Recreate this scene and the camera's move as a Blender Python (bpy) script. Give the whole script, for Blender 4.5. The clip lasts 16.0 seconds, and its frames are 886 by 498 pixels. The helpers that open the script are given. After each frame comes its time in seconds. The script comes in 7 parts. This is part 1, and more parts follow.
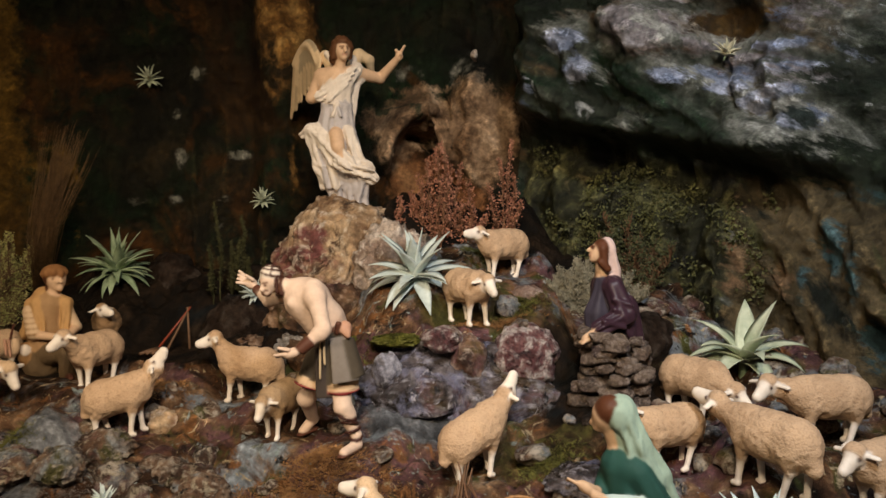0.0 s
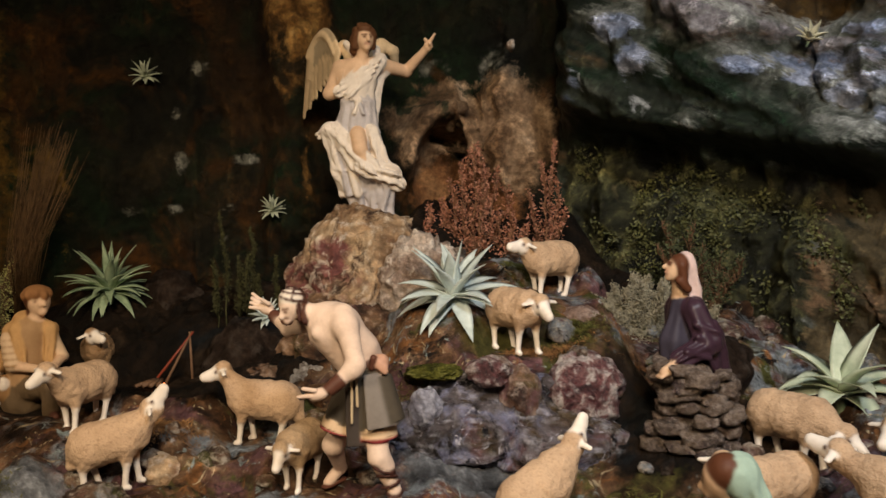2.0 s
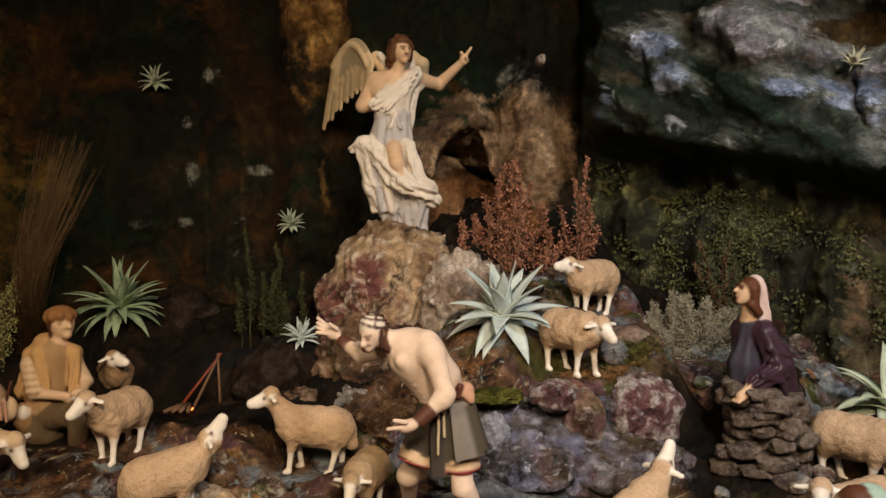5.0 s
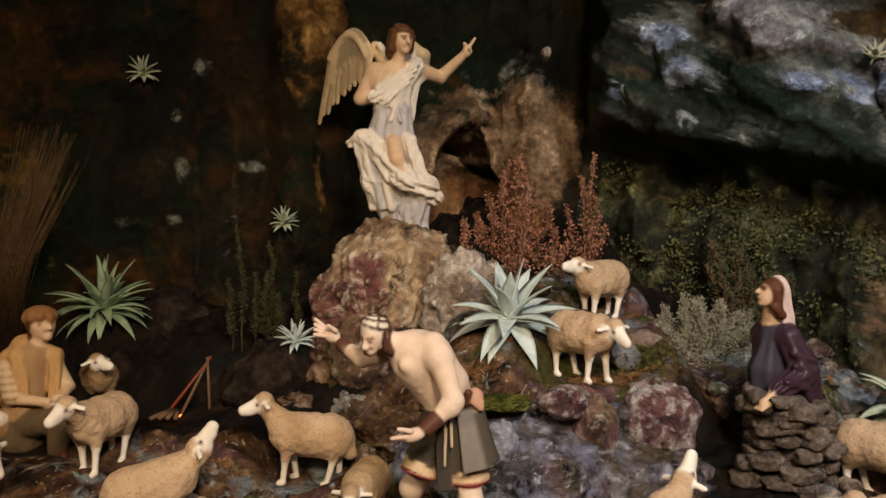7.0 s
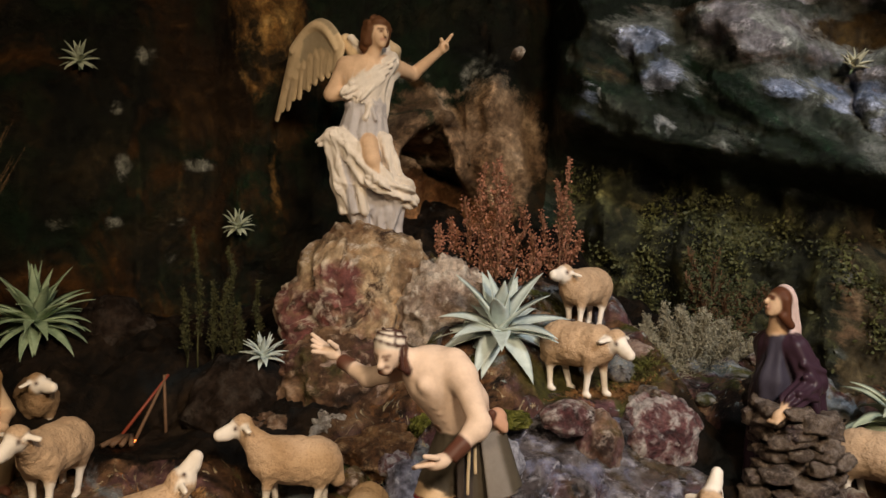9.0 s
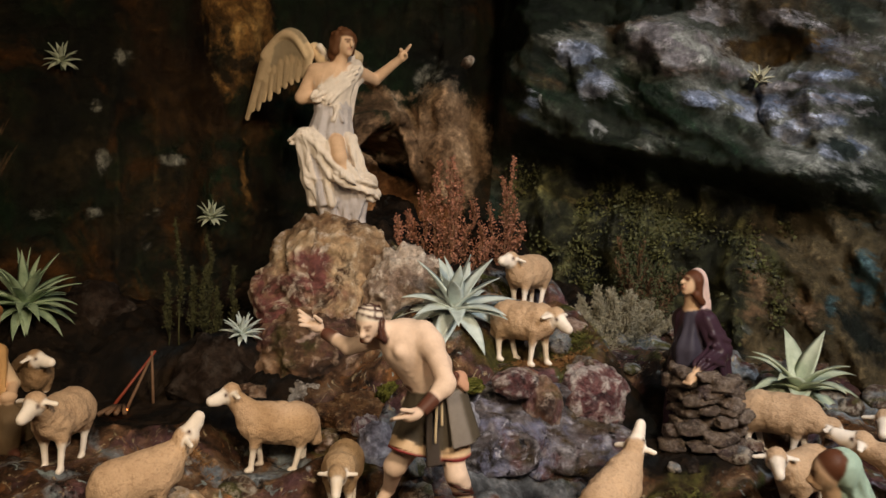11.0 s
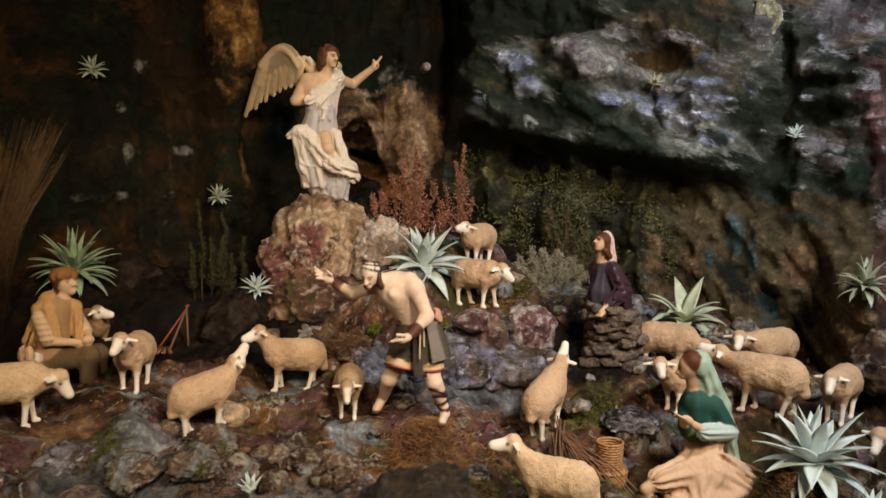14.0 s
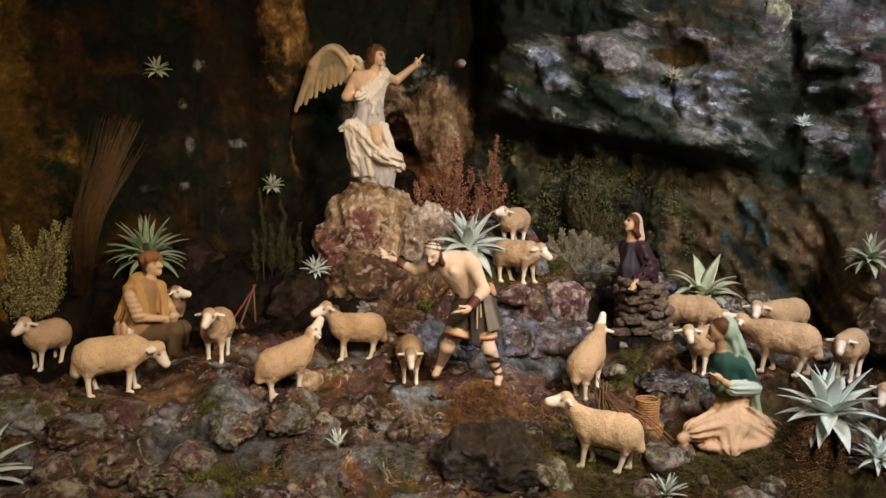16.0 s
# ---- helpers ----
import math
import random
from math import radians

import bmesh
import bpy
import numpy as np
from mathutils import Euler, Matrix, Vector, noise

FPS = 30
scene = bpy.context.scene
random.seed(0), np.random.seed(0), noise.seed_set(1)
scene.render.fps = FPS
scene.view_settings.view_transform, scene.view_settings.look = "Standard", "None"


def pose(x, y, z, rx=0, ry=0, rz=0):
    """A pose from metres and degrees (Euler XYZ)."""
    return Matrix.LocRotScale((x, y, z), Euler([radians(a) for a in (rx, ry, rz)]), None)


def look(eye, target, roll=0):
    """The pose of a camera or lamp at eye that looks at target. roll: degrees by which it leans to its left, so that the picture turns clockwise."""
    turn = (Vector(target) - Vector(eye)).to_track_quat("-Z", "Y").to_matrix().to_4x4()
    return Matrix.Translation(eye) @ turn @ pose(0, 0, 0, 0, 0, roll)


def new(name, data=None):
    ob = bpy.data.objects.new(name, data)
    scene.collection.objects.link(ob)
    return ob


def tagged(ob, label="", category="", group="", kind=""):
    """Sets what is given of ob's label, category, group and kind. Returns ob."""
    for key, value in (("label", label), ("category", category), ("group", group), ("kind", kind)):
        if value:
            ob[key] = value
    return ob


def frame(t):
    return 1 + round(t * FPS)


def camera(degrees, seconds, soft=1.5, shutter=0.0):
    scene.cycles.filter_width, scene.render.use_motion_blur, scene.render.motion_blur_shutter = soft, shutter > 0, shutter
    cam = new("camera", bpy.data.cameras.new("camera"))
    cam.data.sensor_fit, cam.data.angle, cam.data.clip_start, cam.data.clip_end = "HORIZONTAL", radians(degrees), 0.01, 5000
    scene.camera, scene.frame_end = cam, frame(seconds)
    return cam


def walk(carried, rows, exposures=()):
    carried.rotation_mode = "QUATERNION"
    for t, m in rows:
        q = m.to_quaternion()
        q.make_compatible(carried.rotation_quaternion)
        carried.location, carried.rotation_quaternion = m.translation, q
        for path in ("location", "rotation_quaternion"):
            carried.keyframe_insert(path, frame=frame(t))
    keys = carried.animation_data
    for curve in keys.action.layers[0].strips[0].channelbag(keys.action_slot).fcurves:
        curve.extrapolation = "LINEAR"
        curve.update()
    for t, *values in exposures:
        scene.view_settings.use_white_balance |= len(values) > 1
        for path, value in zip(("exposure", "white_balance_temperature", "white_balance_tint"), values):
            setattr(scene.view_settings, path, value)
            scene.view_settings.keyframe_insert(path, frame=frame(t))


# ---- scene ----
cam = camera(56.3, 16.0, 1.5, 0.5)
PATH = [
    (0, (0.054, -0.003, 1.366), (-0.013, 1.988, 1.188), -0.6),
    (0.5, (0.048, 0.043, 1.364), (0.004, 2.035, 1.196), -0.8),
    (1, (0.045, 0.104, 1.367), (-0.007, 2.097, 1.203), -0.9),
    (1.5, (0.028, 0.15, 1.361), (-0.042, 2.142, 1.198), -0.9),
    (2, (-0.02, 0.181, 1.364), (-0.077, 2.174, 1.202), -0.9),
    (2.5, (-0.056, 0.208, 1.372), (-0.093, 2.201, 1.212), -0.7),
    (3, (-0.087, 0.232, 1.377), (-0.075, 2.225, 1.219), -0.5),
    (3.5, (-0.118, 0.235, 1.383), (-0.062, 2.228, 1.226), -0.3),
    (4, (-0.152, 0.222, 1.39), (-0.061, 2.213, 1.231), -0.3),
    (4.5, (-0.181, 0.214, 1.389), (-0.072, 2.204, 1.231), -0.3),
    (6.8, (-0.234, 0.253, 1.378), (-0.078, 2.241, 1.229), 0.1),
    (7, (-0.219, 0.275, 1.374), (-0.069, 2.264, 1.23), 0.1),
    (7.5, (-0.224, 0.312, 1.362), (-0.06, 2.3, 1.219), 0.4),
    (8, (-0.265, 0.335, 1.373), (-0.068, 2.32, 1.237), 0.4),
    (8.5, (-0.305, 0.353, 1.375), (0.009, 2.324, 1.238), 0.6),
    (9, (-0.336, 0.363, 1.372), (0.071, 2.317, 1.24), 0.8),
    (9.5, (-0.37, 0.355, 1.373), (0.119, 2.29, 1.243), 1.1),
    (9.7, (-0.383, 0.349, 1.373), (0.139, 2.275, 1.239), 1.1),
    (11.8, (-0.444, 0.139, 1.388), (0.122, 2.05, 1.224), 1.3),
    (12, (-0.477, 0.119, 1.392), (0.091, 2.029, 1.222), 1.3),
    (12.5, (-0.554, 0.066, 1.395), (0.138, 1.933, 1.209), 1.5),
    (13, (-0.578, 0.017, 1.405), (0.16, 1.865, 1.199), 1.0),
    (13.5, (-0.554, -0.043, 1.406), (0.157, 1.814, 1.195), 0.6),
    (14, (-0.577, -0.092, 1.403), (0.136, 1.764, 1.185), 0.5),
    (14.5, (-0.633, -0.127, 1.408), (0.091, 1.723, 1.179), 0.3),
    (15, (-0.683, -0.166, 1.414), (0.045, 1.682, 1.179), 0.1),
    (15.5, (-0.716, -0.189, 1.407), (0.019, 1.655, 1.166), -0.1),
    (16, (-0.739, -0.194, 1.407), (-0.001, 1.649, 1.161), -0.1),
]
walk(cam, [(t, look(eye, target, roll)) for t, eye, target, roll in PATH],
     [(0.0, -0.12), (2.5, -0.16), (4.5, -0.20), (7.0, -0.23), (9.5, -0.25), (12.0, -0.22), (13.5, -0.10), (16.0, -0.02)])

# ---- world and light: a dim hall, three spotlights over the display ----
world = bpy.data.worlds.new("hall")
scene.world = world
world.use_nodes = True
world.node_tree.nodes["Background"].inputs[0].default_value = (0.9, 0.74, 0.50, 1)
world.node_tree.nodes["Background"].inputs[1].default_value = 0.026


def spot(name, eye, target, watts, colour, degrees, blend=0.8, size=0.04):
    data = bpy.data.lights.new(name, "SPOT")
    data.energy, data.color, data.spot_size, data.spot_blend = watts, colour, radians(degrees), blend
    data.shadow_soft_size = size
    ob = new(name, data)
    ob.matrix_world = look(eye, target)
    return ob


spot("spot_warm", (-0.02, -0.30, 2.15), (-0.10, 1.34, 1.24), 116, (1.0, 0.80, 0.56), 72, 1.0, 0.15)
spot("spot_side", (-0.85, -0.15, 2.05), (-0.50, 1.32, 1.14), 50, (1.0, 0.79, 0.53), 58, 1.0, 0.13)
spot("spot_cool", (0.46, 0.12, 2.34), (0.58, 1.05, 1.24), 71, (0.89, 0.94, 1.0), 92, 0.9, 0.10)


# ---- noise in space, for shapes ----
def hashed(ix, iy, iz, seed):
    h = (ix.astype(np.int64) * 374761393 + iy.astype(np.int64) * 668265263 + iz.astype(np.int64) * 2147483647 + seed * 144269) & 0xFFFFFFFF
    h = ((h ^ (h >> 13)) * 1274126177) & 0xFFFFFFFF
    h = ((h ^ (h >> 16)) * 2246822519) & 0xFFFFFFFF
    return ((h ^ (h >> 15)) & 0xFFFF) / 32767.5 - 1.0


def vnoise(p, seed=0):
    q = np.floor(p)
    f = p - q
    f = f * f * f * (f * (f * 6 - 15) + 10)
    q = q.astype(np.int64)
    out = 0.0
    for dx in (0, 1):
        wx = f[..., 0] if dx else 1 - f[..., 0]
        for dy in (0, 1):
            wy = f[..., 1] if dy else 1 - f[..., 1]
            for dz in (0, 1):
                wz = f[..., 2] if dz else 1 - f[..., 2]
                out = out + wx * wy * wz * hashed(q[..., 0] + dx, q[..., 1] + dy, q[..., 2] + dz, seed)
    return out


def fbm(p, scale, octaves=4, seed=0, gain=0.5):
    out, amp = 0.0, 1.0
    for o in range(octaves):
        out = out + amp * vnoise(p * scale + 17.3 * o, seed + o)
        scale, amp = scale * 2.03, amp * gain
    return out


def ridged(p, scale, octaves=4, seed=0):
    out, amp = 0.0, 1.0
    for o in range(octaves):
        out = out + amp * (1 - 2 * np.abs(vnoise(p * scale + 9.1 * o, seed + o)))
        scale, amp = scale * 2.1, amp * 0.5
    return out


def lumps(p, scale, seed=0, flat=False):
    """Rounded stones packed side by side: height 0 in the joints to 1 on the crowns."""
    q = np.floor(p * scale)
    best = np.full(p.shape[:-1], 9.0)
    for dx in (-1, 0, 1):
        for dy in (-1, 0, 1):
            for dz in ((0,) if flat else (-1, 0, 1)):
                c = q + (dx, dy, dz)
                ci = c.astype(np.int64)
                j = np.stack([hashed(ci[..., 0], ci[..., 1], ci[..., 2], seed + n) for n in (1, 2, 3)], -1) * 0.42 + 0.5
                best = np.minimum(best, ((p * scale - c - j) ** 2).sum(-1))
    return np.sqrt(np.clip(1 - best * 1.1, 0, 1))


def smooth(a, b, x):
    t = np.clip((x - a) / (b - a), 0, 1)
    return t * t * (3 - 2 * t)


# ---- materials ----
def nodes_of(name):
    m = bpy.data.materials.new(name)
    m.use_nodes = True
    t = m.node_tree
    return m, t, t.nodes["Principled BSDF"]


def ramp(t, fac, stops):
    r = t.nodes.new("ShaderNodeValToRGB")
    e = r.color_ramp.elements
    while len(e) < len(stops):
        e.new(0.5)
    for el, (pos, col) in zip(e, stops):
        el.position, el.color = pos, (*col, 1)
    t.links.new(fac, r.inputs[0])
    return r.outputs[0]


def place_of(t, own=False):
    """Where paint is laid: in the room, or with own in each thing's own space, shifted at random."""
    if not own:
        return t.nodes.new("ShaderNodeNewGeometry").outputs["Position"]
    c = t.nodes.new("ShaderNodeTexCoord").outputs["Object"]
    a = t.nodes.new("ShaderNodeVectorMath")
    a.operation = "ADD"
    o = t.nodes.new("ShaderNodeObjectInfo").outputs["Random"]
    s = t.nodes.new("ShaderNodeMath")
    s.operation = "MULTIPLY"
    s.inputs[1].default_value = 37.0
    t.links.new(o, s.inputs[0])
    t.links.new(c, a.inputs[0])
    t.links.new(s.outputs[0], a.inputs[1])
    return a.outputs[0]


def noise_of(t, at, scale, detail=6.0, rough=0.6, warp=0.0):
    n = t.nodes.new("ShaderNodeTexNoise")
    n.inputs["Scale"].default_value, n.inputs["Detail"].default_value = scale, detail
    n.inputs["Roughness"].default_value, n.inputs["Distortion"].default_value = rough, warp
    t.links.new(at, n.inputs["Vector"])
    return n.outputs["Fac"]


def mixed(t, fac, a, b, how="MIX"):
    m = t.nodes.new("ShaderNodeMix")
    m.data_type, m.blend_type = "RGBA", how
    for sock, v in ((m.inputs[0], fac), (m.inputs[6], a), (m.inputs[7], b)):
        if isinstance(v, float):
            sock.default_value = v
        elif isinstance(v, tuple):
            sock.default_value = (*v, 1)
        else:
            t.links.new(v, sock)
    return m.outputs[2]


def bumped(t, bsdf, height, strength, depth):
    b = t.nodes.new("ShaderNodeBump")
    b.inputs["Strength"].default_value, b.inputs["Distance"].default_value = strength, depth
    t.links.new(height, b.inputs["Height"])
    t.links.new(b.outputs[0], bsdf.inputs["Normal"])


def along(t, at, degrees, stretch):
    """Coordinates drawn out along a line that dips to the east by so many degrees."""
    m = t.nodes.new("ShaderNodeMapping")
    m.vector_type = "TEXTURE"
    m.inputs["Rotation"].default_value = (0, radians(degrees), 0)
    m.inputs["Scale"].default_value = (stretch, stretch, 0.8)
    t.links.new(at, m.inputs["Vector"])
    return m.outputs[0]


def rock_tone(t, at, stops, scale, accents, dust, beds=None, plain=False):
    """Blotched paint over plaster, coloured accents in patches, dry-brushed crests; plain: the blotches alone."""
    if beds:
        at = along(t, at, *beds)
    col = ramp(t, noise_of(t, at, scale, 7, 0.62, 0.6), stops)
    for n, (tone, s, lo, hi) in enumerate(accents):
        mask = ramp(t, noise_of(t, at, s, 6, 0.65, 0.4 + 0.7 * n), [(lo, (0, 0, 0)), (hi, (1, 1, 1))])
        col = mixed(t, mask, col, tone)
    if plain:
        return col
    fine = noise_of(t, at, scale * 7, 9, 0.72)
    col = mixed(t, 0.8, col, ramp(t, fine, [(0.34, (0.28, 0.28, 0.28)), (0.5, (0.76, 0.76, 0.76)), (0.66, (1.4, 1.4, 1.4))]), "MULTIPLY")
    if dust:
        peak = t.nodes.new("ShaderNodeNewGeometry").outputs["Pointiness"]
        mask = ramp(t, peak, [(0.508, (0, 0, 0)), (0.56, (1, 1, 1))])
        grit = ramp(t, noise_of(t, at, scale * 4, 7, 0.75), [(0.47, (0, 0, 0)), (0.60, (1, 1, 1))])
        col = mixed(t, mixed(t, 1.0, mask, grit, "MULTIPLY"), col, dust)
    return col, fine


def rock_paint(name, stops, scale=9.0, accents=(), dust=None, rough=(0.45, 0.85), own=False, relief=0.008, spec=0.3):
    m, t, bsdf = nodes_of(name)
    at = place_of(t, own)
    col, fine = rock_tone(t, at, stops, scale, accents, dust)
    t.links.new(col, bsdf.inputs["Base Color"])
    t.links.new(ramp(t, noise_of(t, at, scale * 3, 5), [(0.3, (rough[0],) * 3), (0.7, (rough[1],) * 3)]), bsdf.inputs["Roughness"])
    bsdf.inputs["Specular IOR Level"].default_value = spec
    bumped(t, bsdf, fine, 1.0, relief)
    return m


def paint(name, tone, vary=0.25, scale=60.0, rough=0.55, bump=0.0, bump_scale=200.0, second=None, spec=0.4, own=False):
    """Painted clay or fibre: a tone with soft wear and grain."""
    m, t, bsdf = nodes_of(name)
    at = place_of(t, own)
    lo, hi = tuple(c * (1 - vary) for c in tone), tuple(min(1, c * (1 + vary * 0.7)) for c in tone)
    col = ramp(t, noise_of(t, at, scale, 6, 0.65), [(0.3, lo), (0.7, second or hi)])
    t.links.new(col, bsdf.inputs["Base Color"])
    bsdf.inputs["Roughness"].default_value = rough
    bsdf.inputs["Specular IOR Level"].default_value = spec
    if bump:
        bumped(t, bsdf, noise_of(t, at, bump_scale, 4, 0.6), 0.8, bump)
    return m


UMBER, BROWN, OCHRE = (0.012, 0.007, 0.004), (0.07, 0.036, 0.018), (0.26, 0.15, 0.065)
PLUM, SLATE, PALE = (0.13, 0.072, 0.07), (0.12, 0.135, 0.18), (0.50, 0.43, 0.38)
MOSS, RUST, TEAL = (0.075, 0.075, 0.02), (0.19, 0.075, 0.025), (0.05, 0.12, 0.13)

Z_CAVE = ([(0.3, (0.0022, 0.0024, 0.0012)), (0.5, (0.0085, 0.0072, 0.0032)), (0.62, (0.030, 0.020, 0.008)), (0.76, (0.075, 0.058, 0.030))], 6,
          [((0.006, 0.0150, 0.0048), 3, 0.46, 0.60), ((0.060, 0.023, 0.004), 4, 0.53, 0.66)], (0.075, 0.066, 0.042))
Z_BROWN = ([(0.3, (0.005, 0.0026, 0.0008)), (0.5, (0.022, 0.010, 0.0026)), (0.7, (0.070, 0.034, 0.009))], 9, [((0.010, 0.012, 0.004), 6, 0.52, 0.64)], None, (80, 2.0))
Z_COLUMN = ([(0.3, (0.055, 0.024, 0.006)), (0.46, (0.17, 0.080, 0.020)), (0.6, (0.36, 0.20, 0.062)), (0.76, (0.58, 0.39, 0.16))], 16,
            [((0.02228, 0.01337, 0.0045), 9, 0.52, 0.62)], (0.56, 0.40, 0.18))
Z_CHALK = ([(0.3, (0.05, 0.048, 0.034)), (0.5, (0.19, 0.185, 0.15)), (0.7, (0.36, 0.35, 0.30))], 24, [((0.02, 0.018, 0.010), 30, 0.50, 0.58)], None)
Z_HONEY = ([(0.3, (0.050, 0.025, 0.004)), (0.5, (0.15, 0.082, 0.014)), (0.7, (0.28, 0.17, 0.036))], 5, [((0.018, 0.014, 0.005), 4, 0.54, 0.66)], None)
Z_ARCH = ([(0.3, (0.075, 0.042, 0.022)), (0.46, (0.23, 0.14, 0.080)), (0.60, (0.44, 0.29, 0.175)), (0.78, (0.68, 0.50, 0.35))], 13,
          [((0.10, 0.047, 0.018), 6, 0.52, 0.64), ((0.05, 0.052, 0.028), 9, 0.58, 0.66)], (0.72, 0.58, 0.44))
Z_GROTTO = ([(0.3, (0.07, 0.026, 0.010)), (0.5, (0.23, 0.098, 0.038)), (0.7, (0.40, 0.21, 0.092))], 8, [((0.03, 0.012, 0.006), 9, 0.55, 0.64)], None)
Z_CLIFF = ([(0.36, (0.00588, 0.01, 0.0054)), (0.46, (0.0294, 0.036, 0.0252)), (0.55, (0.1078, 0.115, 0.099)), (0.66, (0.3528, 0.36, 0.342))], 10,
           [((0.098, 0.058, 0.027), 5, 0.56, 0.66), ((0.00588, 0.018, 0.0081), 4.5, 0.52, 0.63), ((0.392, 0.41, 0.423), 15, 0.62, 0.70)], (0.5096, 0.54, 0.54), (27, 2.2))
Z_BLUE_AND_GLINT = ([(0.34, (0.045, 0.062, 0.105)), (0.46, (0.17, 0.205, 0.30)), (0.57, (0.42, 0.46, 0.60)), (0.70, (0.74, 0.76, 0.88))], 13, [((0.02, 0.03, 0.028), 10, 0.55, 0.63)], (0.66, 0.68, 0.82), (24, 1.9))
Z_LILAC = ([(0.34, (0.0837, 0.07566, 0.07954)), (0.47, (0.2325, 0.2134, 0.2328)), (0.59, (0.4464, 0.4365, 0.485)), (0.72, (0.6882, 0.6984, 0.776))], 12, [((0.1023, 0.06305, 0.03395), 8, 0.55, 0.64)], (0.6138, 0.6208, 0.679), (8, 2.6))
Z_GREEN_AND_SHADE = ([(0.3, (0.002, 0.004, 0.002)), (0.5, (0.006, 0.011, 0.005)), (0.66, (0.020, 0.028, 0.016)), (0.8, (0.06, 0.07, 0.06))], 9, [((0.012, 0.040, 0.034), 6, 0.58, 0.68)], None, (20, 2.0))
Z_FLOW = ([(0.3, (0.0168, 0.0142, 0.0081)), (0.48, (0.077, 0.05822, 0.0297)), (0.64, (0.189, 0.1392, 0.07425)), (0.8, (0.364, 0.2982, 0.189))], 9,
          [((0.07, 0.0781, 0.0297), 6, 0.54, 0.64), ((0.0084, 0.01136, 0.0081), 7, 0.57, 0.65)], (0.42, 0.3692, 0.2565), (66, 2.6))
Z_TEALP = ([(0.3, (0.010, 0.022, 0.024)), (0.5, (0.036, 0.075, 0.085)), (0.7, (0.095, 0.155, 0.175))], 12, [((0.03, 0.035, 0.022), 9, 0.52, 0.62)], (0.20, 0.26, 0.28), (58, 2.6))
Z_TAN = ([(0.3, (0.065, 0.039, 0.0221)), (0.5, (0.182, 0.1105, 0.0611)), (0.7, (0.351, 0.234, 0.1365))], 9, [((0.078, 0.091, 0.065), 7, 0.55, 0.66)], None, (50, 1.8))
Z_MOSS = ([(0.32, (0.0050, 0.0060, 0.0030)), (0.5, (0.026, 0.027, 0.013)), (0.62, (0.10, 0.098, 0.042)), (0.76, (0.27, 0.245, 0.11))], 20,
          [((0.011, 0.012, 0.012), 7, 0.5, 0.62), ((0.15, 0.125, 0.06), 9, 0.6, 0.7)], (0.324, 0.28, 0.145))


def zoned_paint(label, base, zones, spec=0.18, relief=0.010, rough=(0.42, 0.85), grain=75, beds_of=None, crest=2.0):
    """One surface painted in zones: each zone's paint where its layer says so, with ragged borders."""
    m, t, bsdf = nodes_of(label)
    at = place_of(t)
    beds = base[4] if len(base) > 4 else None
    col = rock_tone(t, at, *base[:4], beds, True)
    ragged = noise_of(t, along(t, at, *beds_of) if beds_of else at, 24 if beds_of else 20, 7, 0.75)
    if beds_of:
        ragged = ramp(t, ragged, [(0.30, (0.1, 0.1, 0.1)), (0.70, (0.9, 0.9, 0.9))])
    for name, zone in zones:
        a = t.nodes.new("ShaderNodeAttribute")
        a.attribute_name = name
        add = t.nodes.new("ShaderNodeMath")
        t.links.new(a.outputs["Fac"], add.inputs[0])
        t.links.new(ragged, add.inputs[1])
        mask = ramp(t, add.outputs[0], [(0.82, (0, 0, 0)), (1.07, (1, 1, 1))])
        col = mixed(t, mask, col, rock_tone(t, at, *zone[:4], zone[4] if len(zone) > 4 else None, True))
    fine = noise_of(t, at, grain, 9, 0.72)
    col = mixed(t, 0.8, col, ramp(t, fine, [(0.34, (0.30, 0.30, 0.30)), (0.5, (0.78, 0.78, 0.78)), (0.66, (1.4, 1.4, 1.4))]), "MULTIPLY")
    peak = t.nodes.new("ShaderNodeNewGeometry").outputs["Pointiness"]
    edge = mixed(t, 1.0, ramp(t, peak, [(0.508, (0, 0, 0)), (0.56, (1, 1, 1))]), ramp(t, noise_of(t, at, grain * 0.5, 7, 0.75), [(0.47, (0, 0, 0)), (0.60, (1, 1, 1))]), "MULTIPLY")
    col = mixed(t, edge, col, mixed(t, 1.0, col, (crest, crest, crest), "MULTIPLY"))
    t.links.new(col, bsdf.inputs["Base Color"])
    t.links.new(ramp(t, noise_of(t, at, 20, 5), [(0.3, (rough[0],) * 3), (0.7, (rough[1],) * 3)]), bsdf.inputs["Roughness"])
    bsdf.inputs["Specular IOR Level"].default_value = spec
    bumped(t, bsdf, fine, 1.0, relief)
    return m


def set_zones(ob, zones):
    for zone, weight in zones.items():
        layer = ob.data.attributes.new(zone, "FLOAT", "POINT")
        layer.data.foreach_set("value", np.asarray(weight, np.float32).ravel())


Z_RUSTY = ([(0.3, (0.012, 0.0063, 0.0016)), (0.5, (0.055, 0.030, 0.007)), (0.7, (0.12, 0.070, 0.019))], 20, [], None)
Z_ROSE = ([(0.3, (0.03, 0.013, 0.012)), (0.5, (0.12, 0.056, 0.052)), (0.66, (0.26, 0.15, 0.145)), (0.8, (0.48, 0.38, 0.38))], 11, [((0.02, 0.014, 0.010), 6, 0.50, 0.60), ((0.36, 0.35, 0.38), 14, 0.57, 0.65)], (0.50, 0.41, 0.41))
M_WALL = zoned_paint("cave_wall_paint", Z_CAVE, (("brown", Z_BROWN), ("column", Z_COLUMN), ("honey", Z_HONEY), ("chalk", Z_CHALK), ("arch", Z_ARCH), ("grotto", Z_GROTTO)))
